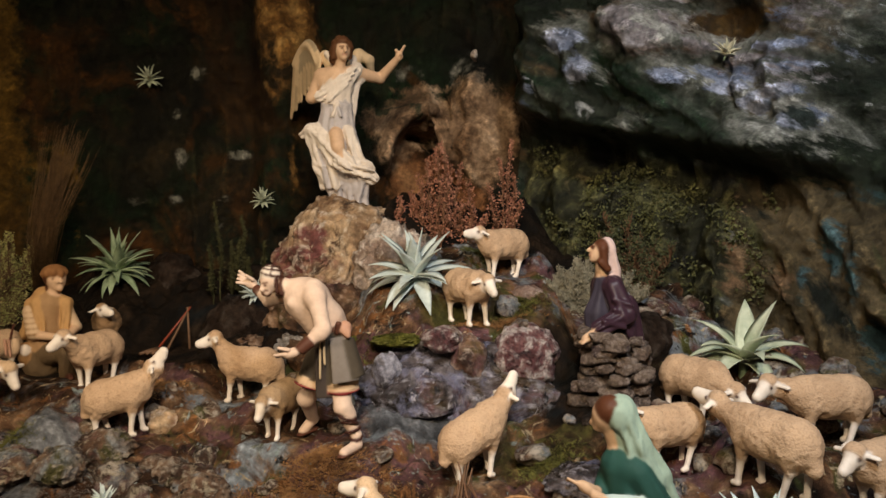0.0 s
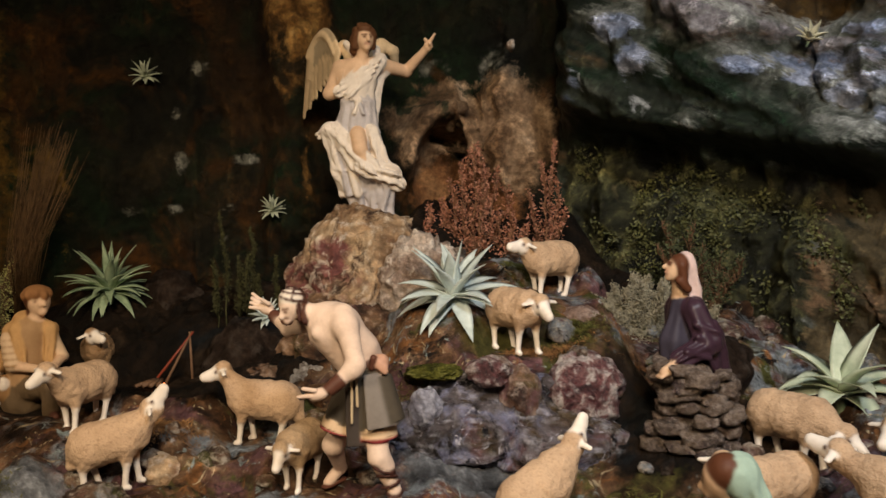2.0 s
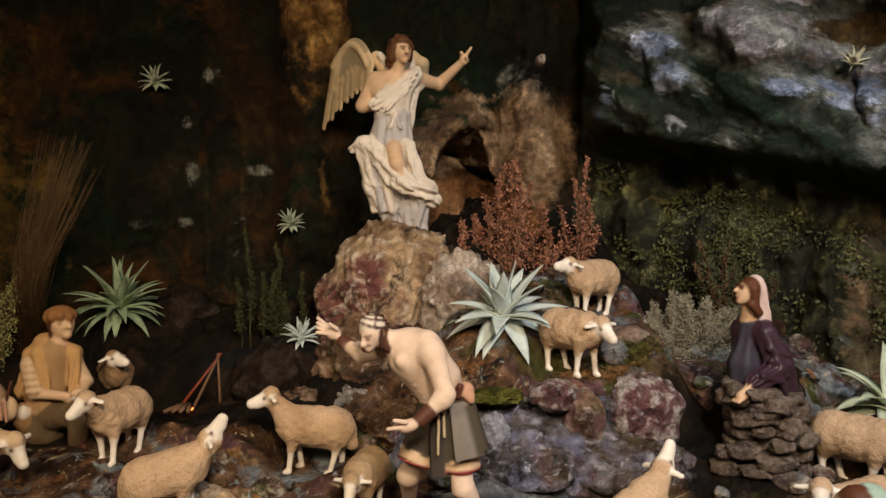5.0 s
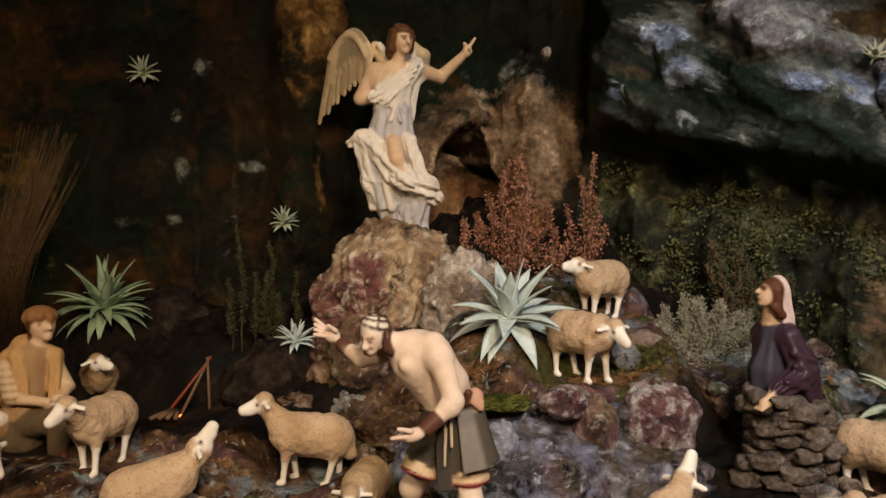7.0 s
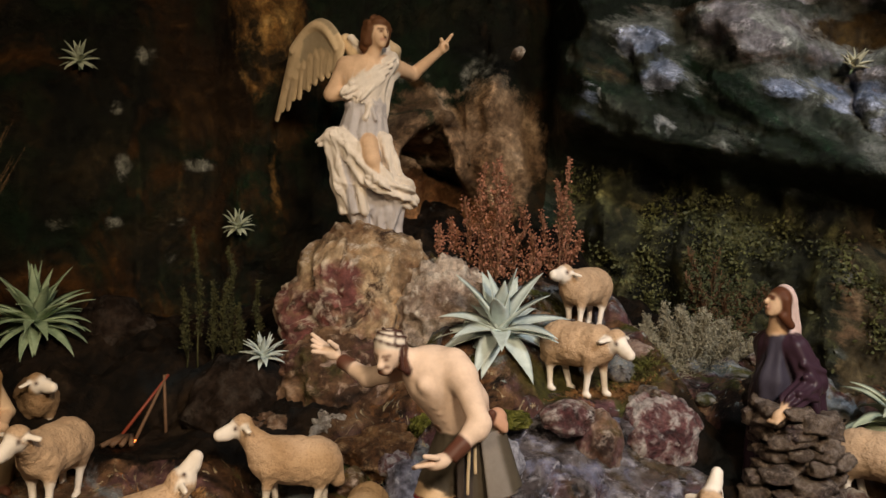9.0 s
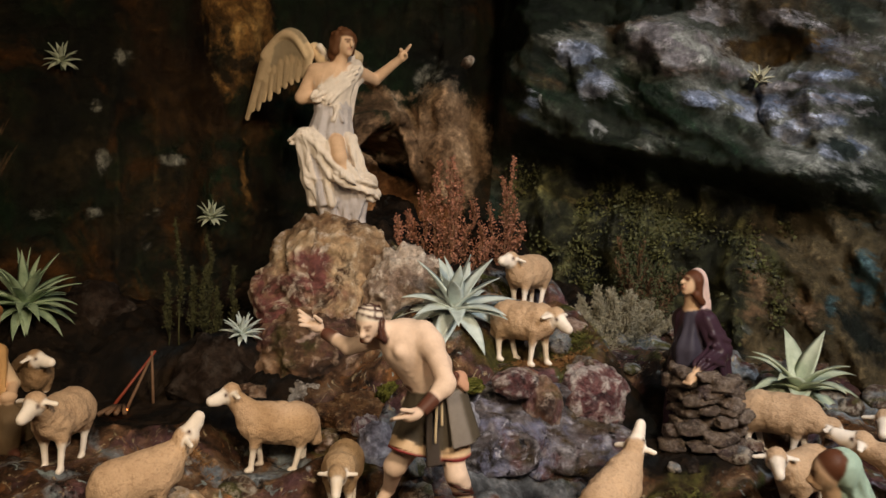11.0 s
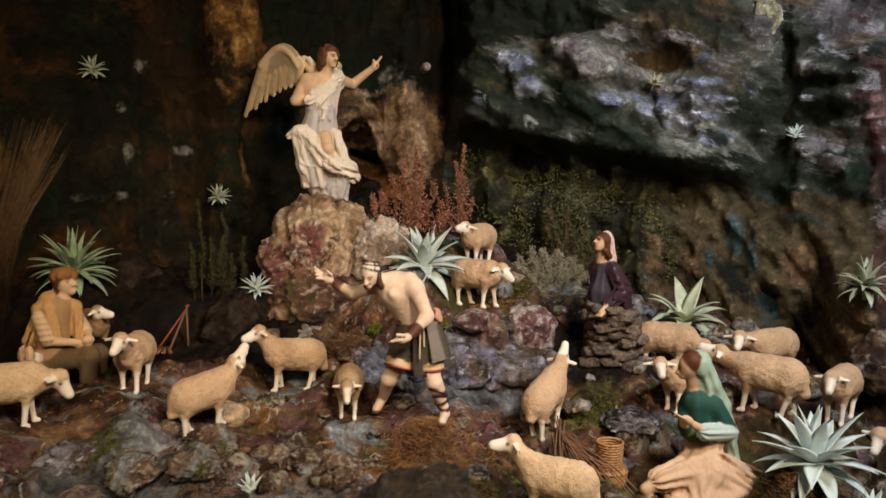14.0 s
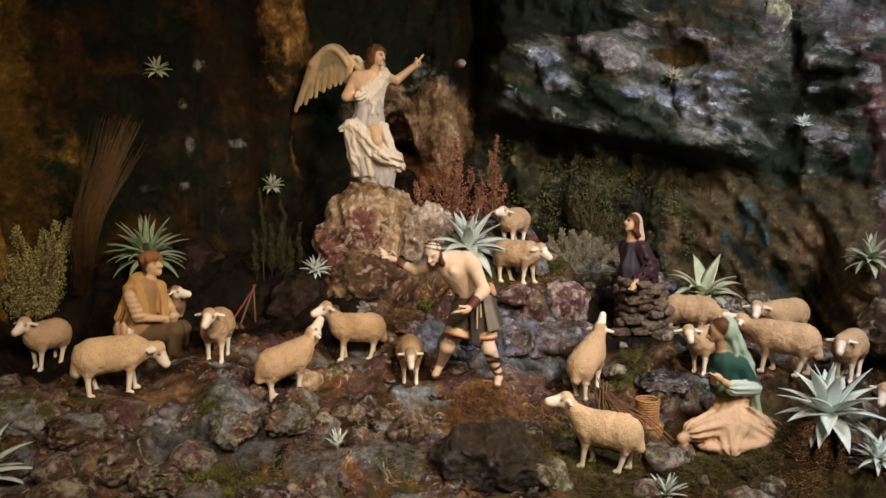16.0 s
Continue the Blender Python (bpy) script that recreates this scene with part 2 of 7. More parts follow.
M_CLIFF = zoned_paint("cliff_paint", Z_CLIFF, (("mossy", Z_MOSS), ("streaked", Z_FLOW), ("blue", Z_BLUE_AND_GLINT), ("lilac", Z_LILAC), ("deep", Z_GREEN_AND_SHADE), ("teal", Z_TEALP), ("tan", Z_TAN), ("rusty", Z_RUSTY), ("rose", Z_ROSE)), 0.26, 0.008, (0.3, 0.7), 75, (24, 2.6), 2.6)

Z_SOIL = ([(0.36, (0.012, 0.006, 0.003)), (0.46, (0.064, 0.030, 0.015)), (0.55, (0.15, 0.080, 0.042)), (0.65, (0.29, 0.185, 0.108)), (0.77, (0.50, 0.37, 0.25))], 12,
          [((0.13, 0.062, 0.068), 5, 0.51, 0.60), ((0.24, 0.265, 0.29), 7, 0.53, 0.61), (MOSS, 6, 0.55, 0.63), ((0.21, 0.092, 0.034), 8, 0.57, 0.64), ((0.010, 0.007, 0.006), 9, 0.57, 0.64), ((0.30, 0.36, 0.36), 14, 0.61, 0.67), ((0.44, 0.35, 0.22), 17, 0.60, 0.66)], PALE)
Z_UMBER_AND_SHADE = ([(0.30, (0.0016, 0.0013, 0.0007)), (0.46, (0.0062, 0.0036, 0.0018)), (0.6, (0.020, 0.011, 0.0055)), (0.76, (0.045, 0.030, 0.018))], 12, [((0.0078, 0.009, 0.0099), 7, 0.55, 0.65)], (0.05, 0.036, 0.028))
Z_OLIVE = ([(0.30, (0.0102, 0.00656, 0.0032)), (0.46, (0.04675, 0.02788, 0.0112)), (0.58, (0.0935, 0.0615, 0.024)), (0.74, (0.1615, 0.1107, 0.048))], 18,
           [((0.07225, 0.0656, 0.0176), 9, 0.5, 0.62), ((0.17, 0.0697, 0.024), 8, 0.58, 0.68)], (0.204, 0.1394, 0.072))
Z_SLATE = ([(0.30, (0.015, 0.015, 0.017)), (0.44, (0.07, 0.072, 0.078)), (0.56, (0.18, 0.185, 0.20)), (0.70, (0.40, 0.41, 0.43))], 15, [(PLUM, 9, 0.55, 0.66), ((0.06, 0.07, 0.04), 8, 0.58, 0.68)], (0.5, 0.5, 0.5))
M_GROUND = zoned_paint("ground_paint", Z_SOIL, (("umber", Z_UMBER_AND_SHADE), ("olive", Z_OLIVE), ("slate", Z_SLATE)), 0.16, 0.008, (0.45, 0.9))
M_WARMROCK = rock_paint("warm_rock_paint", [(0.32, (0.055, 0.025, 0.014)), (0.44, (0.21, 0.115, 0.060)), (0.55, (0.46, 0.305, 0.175)), (0.7, (0.74, 0.57, 0.39))], 9,
                        [((0.20, 0.070, 0.062), 6, 0.52, 0.60), ((0.060, 0.027, 0.013), 9, 0.58, 0.65), ((0.68, 0.56, 0.46), 13, 0.57, 0.66)], (0.74, 0.62, 0.48), (0.6, 0.9))
M_UMBERROCK = rock_paint("umber_rock_paint", [(0.32, (0.0234, 0.01098, 0.00625)), (0.46, (0.0975, 0.0488, 0.02625)), (0.60, (0.247, 0.1403, 0.0775)), (0.74, (0.468, 0.305, 0.1875))], 11,
                         [((0.13, 0.0549, 0.05), 8, 0.52, 0.62), ((0.078, 0.061, 0.02), 9, 0.60, 0.67), ((0.39, 0.2806, 0.2375), 16, 0.60, 0.68)], (0.468, 0.3294, 0.2375), (0.6, 0.9))
M_GREYROCK = rock_paint("grey_rock_paint", [(0.36, (0.0088, 0.00688, 0.00616)), (0.47, (0.0396, 0.02924, 0.02816)), (0.57, (0.1232, 0.1032, 0.11)), (0.70, (0.352, 0.3311, 0.3784))], 11,
                        [((0.1144, 0.0516, 0.0528), 7, 0.54, 0.62), ((0.0616, 0.03956, 0.0176), 7, 0.54, 0.62), ((0.176, 0.1763, 0.264), 8, 0.53, 0.62), ((0.01056, 0.0086, 0.01056), 12, 0.56, 0.63), ((0.484, 0.4644, 0.528), 24, 0.61, 0.66)], (0.4576, 0.4386, 0.4928), (0.12, 0.42), False, 0.006, 0.6)
M_VIOLET = rock_paint("lavender_rock_paint", [(0.34, (0.07, 0.065, 0.085)), (0.48, (0.25, 0.235, 0.29)), (0.62, (0.46, 0.45, 0.53)), (0.76, (0.66, 0.65, 0.72))], 22, [((0.10, 0.07, 0.08), 14, 0.56, 0.65)], (0.66, 0.65, 0.72), (0.25, 0.55), False, 0.006, 0.5)
M_WETROCK = rock_paint("wet_dark_rock_paint", [(0.36, (0.006, 0.004, 0.004)), (0.50, (0.020, 0.014, 0.016)), (0.62, (0.062, 0.045, 0.053)), (0.76, (0.18, 0.155, 0.18))], 17, [((0.045, 0.030, 0.014), 8, 0.52, 0.62), ((0.03, 0.035, 0.06), 7, 0.56, 0.66)], (0.12, 0.105, 0.115), (0.25, 0.6), False, 0.007, 0.4)
M_PALEROCK = rock_paint("pale_rock_paint", [(0.3, (0.12, 0.0744, 0.0585)), (0.44, (0.336, 0.2356, 0.182)), (0.56, (0.576, 0.4588, 0.377)), (0.7, (0.816, 0.6944, 0.598))], 16, [((0.24, 0.1364, 0.078), 9, 0.55, 0.66)], (0.84, 0.744, 0.65))
M_YELLOWROCK = rock_paint("yellow_rock_paint", [(0.34, (0.08, 0.078, 0.04)), (0.44, (0.36, 0.34, 0.20)), (0.54, (0.66, 0.63, 0.45)), (0.66, (0.84, 0.82, 0.68))], 30, [((0.20, 0.19, 0.10), 18, 0.57, 0.65)], (0.78, 0.74, 0.58))
M_RUSTCRUST = rock_paint("rust_crust_paint", [(0.32, (0.0405, 0.0169, 0.0078)), (0.46, (0.162, 0.0715, 0.0286)), (0.60, (0.324, 0.1625, 0.0676)), (0.75, (0.54, 0.325, 0.156))], 26, [((0.1485, 0.065, 0.0585), 12, 0.54, 0.63)], (0.567, 0.364, 0.195), (0.6, 0.9))
M_MOSSPAD = rock_paint("moss_pad_paint", [(0.34, (0.022, 0.022, 0.004)), (0.47, (0.085, 0.085, 0.014)), (0.60, (0.19, 0.18, 0.035)), (0.74, (0.32, 0.30, 0.08))], 34, [((0.10, 0.055, 0.015), 14, 0.54, 0.63)], (0.3, 0.28, 0.09), (0.8, 0.95), False, 0.006, 0.1)
M_CRUST = rock_paint("grey_crust_paint", [(0.3, (0.14, 0.11, 0.09)), (0.46, (0.32, 0.27, 0.23)), (0.6, (0.50, 0.44, 0.38)), (0.75, (0.66, 0.60, 0.54))], 40, [], (0.68, 0.62, 0.56))
M_DARKROCK = rock_paint("dark_rock_paint", [(0.3, (0.006, 0.0036, 0.0021)), (0.5, (0.0225, 0.01296, 0.0084)), (0.64, (0.04875, 0.0324, 0.0238)), (0.8, (0.0975, 0.072, 0.0595))], 14, [((0.009, 0.01008, 0.0112), 8, 0.54, 0.66)], (0.07, 0.055, 0.045), (0.6, 0.9), False, 0.008, 0.10)
M_PLUMROCK = rock_paint("plum_rock_paint", [(0.38, (0.035, 0.012, 0.014)), (0.47, (0.15, 0.055, 0.058)), (0.525, (0.26, 0.14, 0.135)), (0.56, (0.50, 0.42, 0.40)), (0.70, (0.72, 0.66, 0.63))], 30,
                        [((0.15, 0.075, 0.025), 14, 0.60, 0.68), ((0.05, 0.02, 0.03), 22, 0.58, 0.64)], (0.66, 0.6, 0.58), (0.2, 0.5), True, 0.006, 0.5)
M_RUSSETROCK = rock_paint("russet_rock_paint", [(0.36, (0.03, 0.012, 0.009)), (0.48, (0.13, 0.058, 0.036)), (0.60, (0.26, 0.15, 0.10)), (0.74, (0.45, 0.33, 0.26))], 24, [((0.20, 0.09, 0.095), 14, 0.53, 0.62), ((0.12, 0.075, 0.02), 12, 0.55, 0.63)], (0.5, 0.4, 0.34), (0.3, 0.6), True, 0.006, 0.45)
M_ROSEROCK = rock_paint("rose_rock_paint", [(0.3, (0.10, 0.055, 0.04)), (0.5, (0.26, 0.16, 0.12)), (0.7, (0.42, 0.30, 0.25))], 18, [((0.40, 0.33, 0.31), 16, 0.56, 0.66)], (0.5, 0.4, 0.36), own=True)
M_STONE = rock_paint("loose_rock_paint", [(0.32, (0.016, 0.010, 0.008)), (0.46, (0.074, 0.037, 0.021)), (0.58, (0.18, 0.103, 0.063)), (0.72, (0.39, 0.28, 0.19))], 15,
                     [((0.14, 0.068, 0.072), 7, 0.52, 0.61), ((0.27, 0.29, 0.31), 9, 0.52, 0.61), ((0.095, 0.088, 0.026), 9, 0.55, 0.63), ((0.38, 0.32, 0.23), 20, 0.57, 0.65), ((0.014, 0.010, 0.009), 13, 0.58, 0.65)], (0.46, 0.40, 0.33), (0.5, 0.9))
M_PILE = rock_paint("pillar_stone_paint", [(0.3, (0.055, 0.037, 0.028)), (0.5, (0.185, 0.130, 0.098)), (0.72, (0.35, 0.265, 0.20))], 30, [((0.075, 0.045, 0.055), 24, 0.55, 0.63)], (0.36, 0.29, 0.25))
# paints of the figurines: colour and roughness
T_WOOL = (0.55, 0.375, 0.24, 0.85)
T_WOOLW = (0.66, 0.47, 0.30, 0.85)
T_FACE = (0.86, 0.77, 0.68, 0.6)
T_SKIN = (0.66, 0.44, 0.28, 0.65)
T_SKINP = (0.72, 0.54, 0.425, 0.7)
T_HAIR = (0.1, 0.035, 0.016, 0.55)
T_CURLS = (0.11, 0.046, 0.019, 0.65)
T_WHITE = (0.72, 0.63, 0.54, 0.7)
T_GREY = (0.46, 0.42, 0.415, 0.65)
T_WING = (0.66, 0.49, 0.30, 0.7)
T_KILT = (0.070, 0.056, 0.040, 0.8)
T_BAG = (0.20, 0.172, 0.15, 0.8)
T_BAND = (0.055, 0.02, 0.015, 0.5)
T_LEATHER = (0.10, 0.038, 0.024, 0.5)
T_PURPLE = (0.044, 0.022, 0.034, 0.36)
T_PINK = (0.66, 0.49, 0.45, 0.6)
T_MINT = (0.33, 0.44, 0.36, 0.7)
T_TEAL = (0.022, 0.075, 0.062, 0.7)
T_SLEEVE = (0.5, 0.6, 0.58, 0.6)
T_PEACH = (0.66, 0.445, 0.30, 0.75)
T_CAPE = (0.50, 0.29, 0.12, 0.75)
T_STRIPE = (0.36, 0.215, 0.105, 0.7)
T_TROUSER = (0.13, 0.085, 0.045, 0.75)
T_CAP = (0.26, 0.12, 0.045, 0.8)
T_ROPEP = (0.55, 0.42, 0.26, 0.8)
T_WICK = (0.28, 0.15, 0.06, 0.7)
T_DROSE = (0.045, 0.038, 0.055, 0.6)
T_POUCH = (0.50, 0.28, 0.19, 0.5)
T_HEMRED = (0.22, 0.025, 0.03, 0.7)
T_FLAP = (0.055, 0.042, 0.035, 0.7)
T_LINEN = (0.62, 0.44, 0.28, 0.65)
M_AGAVE = paint("blue_green_leaf", (0.50, 0.58, 0.55), 0.22, 30, 0.5, second=(0.68, 0.75, 0.72), own=True)
M_AGREEN = paint("green_leaf", (0.20, 0.295, 0.165), 0.3, 30, 0.45, second=(0.42, 0.51, 0.33), own=True)
M_AGDIM = paint("grey_green_agave_leaf", (0.30, 0.34, 0.24), 0.22, 30, 0.5, second=(0.50, 0.53, 0.40), own=True)
M_AGLIGHT = paint("pale_green_leaf", (0.42, 0.50, 0.34), 0.2, 30, 0.5, second=(0.66, 0.70, 0.54), own=True)
M_APALE = paint("white_green_leaf", (0.60, 0.70, 0.68), 0.15, 30, 0.5, second=(0.76, 0.85, 0.84), own=True)
M_YELLOWLEAF = paint("pale_yellow_leaf", (0.42, 0.40, 0.27), 0.2, 40, 0.6, second=(0.62, 0.58, 0.42), own=True)
M_RED = paint("rust_leaf", (0.22, 0.055, 0.028), 0.5, 160, 0.5, second=(0.60, 0.27, 0.17))
M_REDTWIG = paint("pale_red_twig", (0.22, 0.11, 0.06), 0.3, 120, 0.7)
M_TWIG = paint("twig_bark", (0.16, 0.085, 0.045), 0.3, 120, 0.7)
M_GREYLEAF = paint("grey_green_leaf", (0.22, 0.195, 0.13), 0.4, 90, 0.8, second=(0.42, 0.38, 0.28))
M_DKLEAF = paint("dark_green_leaf", (0.04, 0.05, 0.02), 0.4, 90, 0.8, second=(0.09, 0.10, 0.04))
M_FEATHER = paint("feathery_green_leaf", (0.031, 0.031, 0.00806), 0.4, 90, 0.8, second=(0.0682, 0.0651, 0.0186))
M_OLIVELEAF = paint("olive_leaf", (0.325, 0.3187, 0.096), 0.4, 90, 0.8, second=(0.6, 0.575, 0.24))
M_IVY = paint("ivy_leaf", (0.022, 0.030, 0.010), 0.5, 22, 0.6, second=(0.16, 0.16, 0.055))
M_STRAW = paint("dry_grass", (0.105, 0.055, 0.020), 0.4, 90, 0.75, second=(0.19, 0.105, 0.040))
M_MOSS = paint("moss_fibre", (0.08, 0.085, 0.016), 0.5, 60, 0.9, second=(0.20, 0.19, 0.045))
M_BROWNMOSS = paint("brown_moss_fibre", (0.06375, 0.0465, 0.012), 0.5, 60, 0.9, second=(0.15, 0.1162, 0.0375))
M_RUSTMOSS = paint("rust_moss_fibre", (0.26, 0.115, 0.04), 0.5, 60, 0.9, second=(0.42, 0.22, 0.085))
M_LICHEN = paint("pale_lichen_fibre", (0.13, 0.098, 0.075), 0.5, 60, 0.9, second=(0.30, 0.26, 0.24))
M_WICKER = paint("wicker", (0.42, 0.22, 0.09), 0.4, 150, 0.6)
M_HALL = paint("hall_plaster", (0.10, 0.085, 0.07), 0.2, 3, 0.85)
# the red stands in for the fire's glow on this stick
M_REDSTICK = paint("red_painted_stick", (0.22, 0.04, 0.018), 0.3, 80, 0.5)
m_glow, t_glow, b_glow = nodes_of("ember_glow")
b_glow.inputs["Base Color"].default_value = (0.3, 0.05, 0.01, 1)
b_glow.inputs["Emission Color"].default_value = (1.0, 0.22, 0.04, 1)
b_glow.inputs["Emission Strength"].default_value = 5.0
M_EMBER = m_glow


# ---- mesh builders ----
def mesh_of(name, verts, faces, mats, smooth_faces=True, index=None):
    me = bpy.data.meshes.new(name)
    me.from_pydata([tuple(v) for v in verts] if not isinstance(verts, list) else verts, [], faces if isinstance(faces, list) else faces.tolist())
    for m in mats:
        me.materials.append(m)
    if index is not None:
        me.polygons.foreach_set("material_index", np.asarray(index, np.int32))
    me.polygons.foreach_set("use_smooth", np.full(len(me.polygons), smooth_faces))
    me.update()
    return me


def part(name, me, parent=None, label="", m=None):
    ob = new(name, me)
    if parent is not None:
        ob.parent = parent
    if m is not None:
        ob.matrix_basis = m
    return tagged(ob, label)


def grid_faces(nu, nv):
    i = np.arange((nu - 1) * (nv - 1))
    a = (i // (nv - 1)) * nv + i % (nv - 1)
    return np.stack([a, a + nv, a + nv + 1, a + 1], 1)


def tube_data(points, radii, sides=6):
    """Vertices and faces of a round bar along points, closed at both ends."""
    P = [Vector(p) for p in points]
    vs, fs = [], []
    for n, p in enumerate(P):
        d = (P[min(n + 1, len(P) - 1)] - P[max(n - 1, 0)]).normalized()
        u = d.cross(Vector((0.31, 0.2, 0.93))).normalized()
        w = d.cross(u)
        r = radii[n] if isinstance(radii, (list, tuple)) else radii
        for s in range(sides):
            a = 2 * math.pi * s / sides
            vs.append(tuple(p + (u * math.cos(a) + w * math.sin(a)) * r))
    for n in range(len(P) - 1):
        for s in range(sides):
            a, b = n * sides + s, n * sides + (s + 1) % sides
            fs.append((a, b, b + sides, a + sides))
    fs.append(tuple(range(sides))[::-1])
    fs.append(tuple(range((len(P) - 1) * sides, len(P) * sides)))
    return vs, fs


def joined(pieces):
    vs, fs = [], []
    for v, f in pieces:
        n = len(vs)
        vs += list(v)
        fs += [tuple(i + n for i in q) for q in f]
    return vs, fs


# Modelled clay: round limbs and lumps that run into one another, skinned with one surface.
def limb(a, b, ra, rb, mat=0, k=0.006, flat=None, fold=None, cut=False):
    """A tapered limb with round ends, or with ends cut square, as cloth has."""
    return dict(kind="limb", a=np.array(a, float), b=np.array(b, float), ra=ra, rb=rb, mat=mat, k=k, flat=flat, fold=fold, cut=cut)


def lump(c, r, mat=0, k=0.006, turn=(0, 0, 0)):
    return dict(kind="lump", c=np.array(c, float), r=np.array(r, float), mat=mat, k=k, turn=turn)


def modelled(prims, tones, cell, rough=0.0, rough_scale=90.0, rough_mats=None, seed=0, drape=None):
    """Vertices, quads and material of each quad, for a list of limbs and lumps."""
    lo, hi = [], []
    for p in prims:
        if p["kind"] == "limb":
            r = max(p["ra"], p["rb"]) * 1.15
            lo += [np.minimum(p["a"], p["b"]) - r]
            hi += [np.maximum(p["a"], p["b"]) + r]
        else:
            r = np.linalg.norm(p["r"]) if any(p["turn"]) else p["r"]
            lo += [p["c"] - r]
            hi += [p["c"] + r]
        p["lo"], p["hi"] = lo[-1], hi[-1]
    base = np.min(lo, 0) - 4 * cell
    n = np.ceil((np.max(hi, 0) + 4 * cell - base) / cell).astype(int) + 1
    D = np.full(n, 0.05, np.float32)
    tint, mass = np.zeros((*n, 4), np.float32), np.full(n, 1e-30, np.float32)
    for p in prims:
        pad = p["k"] + 3 * cell
        i0 = np.maximum(((p["lo"] - pad - base) / cell).astype(int), 0)
        i1 = np.minimum(((p["hi"] + pad - base) / cell).astype(int) + 2, n)
        sl = tuple(slice(a, b) for a, b in zip(i0, i1))
        G = np.stack(np.meshgrid(*[base[x] + cell * np.arange(i0[x], i1[x]) for x in range(3)], indexing="ij"), -1)
        if p["kind"] == "limb":
            ba = p["b"] - p["a"]
            h = np.clip(((G - p["a"]) @ ba) / (ba @ ba), 0, 1)
            q = G - p["a"] - h[..., None] * ba
            r = p["ra"] + (p["rb"] - p["ra"]) * h
            f = 1.0
            if p["flat"]:
                way, f = np.array(p["flat"][0], float), p["flat"][1]
                way /= np.linalg.norm(way)
                q = q + way * (q @ way)[..., None] * (1 / f - 1)
            if p["fold"]:
                count, amp, phase = p["fold"]
                ax = ba / np.linalg.norm(ba)
                u = np.cross(ax, (0.3, 0.9, 0.2))
                u /= np.linalg.norm(u)
                th = np.arctan2(q @ np.cross(ax, u), q @ u)
                r = r + amp * (0.25 + 0.75 * h) * np.sin(count * th + phase + 2.2 * vnoise(G * 14, 5))
            d = (np.sqrt((q * q).sum(-1)) - r) * (0.5 + 0.5 * f)
            if p["cut"]:
                run = ((G - p["a"]) @ ba) / np.linalg.norm(ba)
                d = np.maximum(d, np.maximum(-run, run - np.linalg.norm(ba)))
        else:
            R = np.array(Euler([radians(a) for a in p["turn"]]).to_matrix())
            q = (G - p["c"]) @ R
            k0 = np.sqrt(((q / p["r"]) ** 2).sum(-1))
            k1 = np.sqrt(((q / p["r"] ** 2) ** 2).sum(-1)) + 1e-9
            d = k0 * (k0 - 1) / k1
        if rough and (rough_mats is None or p["mat"] in rough_mats):
            d = d + rough * fbm(G, rough_scale, 2, seed)
        if drape and p["mat"] in drape[0]:
            d = d + drape[1] * (0.6 - ridged(G * (1, 1, 0.24) + 0.010 * vnoise(G * 30, 3)[..., None], drape[2], 2, seed))
        old = D[sl]
        k = max(p["k"], 1e-5)
        h = np.clip(0.5 + 0.5 * (old - d) / k, 0, 1)
        D[sl] = old * (1 - h) + d * h - k * h * (1 - h)
        w = np.exp(np.clip((0.0012 * (p["mat"] > 0) - d) / 0.0003, -60, 84)).astype(np.float32)
        tint[sl] += w[..., None] * np.array(tones[p["mat"]], np.float32)
        mass[sl] += w
    return skinned(D, tint / mass[..., None], base, cell)


def skinned(D, tint, base, cell):
    inside = D < 0
    cn = np.array(D.shape) - 1
    total = int(cn.prod())
    acc, cnt = np.zeros((total, 3)), np.zeros(total)
    stride = np.array([cn[1] * cn[2], cn[2], 1])
    quads = []
    for ax in range(3):
        s0, s1 = [slice(None)] * 3, [slice(None)] * 3
        s0[ax], s1[ax] = slice(0, -1), slice(1, None)
        a, b = inside[tuple(s0)], inside[tuple(s1)]
        e = np.argwhere(a != b)
        d0, d1 = D[tuple(s0)][a != b], D[tuple(s1)][a != b]
        pos = e.astype(float)
        pos[:, ax] += d0 / (d0 - d1)
        o1, o2 = [x for x in range(3) if x != ax]
        cells = []
        for da, db in ((-1, -1), (0, -1), (0, 0), (-1, 0)):
            c = e.copy()
            c[:, o1] += da
            c[:, o2] += db
            c = np.clip(c, 0, cn - 1) @ stride
            np.add.at(acc, c, pos)
            np.add.at(cnt, c, 1)
            cells.append(c)
        q = np.stack(cells, 1)
        flip = (d0 < 0) if ax != 1 else (d0 >= 0)
        q[~flip] = q[~flip][:, ::-1]
        quads.append(q)
    used = np.flatnonzero(cnt)
    remap = np.zeros(total, np.int64)
    remap[used] = np.arange(len(used))
    co = acc[used] / cnt[used, None]
    faces = remap[np.concatenate(quads)]
    lo = np.clip(np.floor(co).astype(int), 0, np.array(D.shape) - 2)
    f = co - lo
    hue = 0.0
    for dx in (0, 1):
        for dy in (0, 1):
            for dz in (0, 1):
                w = (f[:, 0] if dx else 1 - f[:, 0]) * (f[:, 1] if dy else 1 - f[:, 1]) * (f[:, 2] if dz else 1 - f[:, 2])
                hue = hue + w[:, None] * tint[lo[:, 0] + dx, lo[:, 1] + dy, lo[:, 2] + dz]
    return co * cell + base, faces, hue


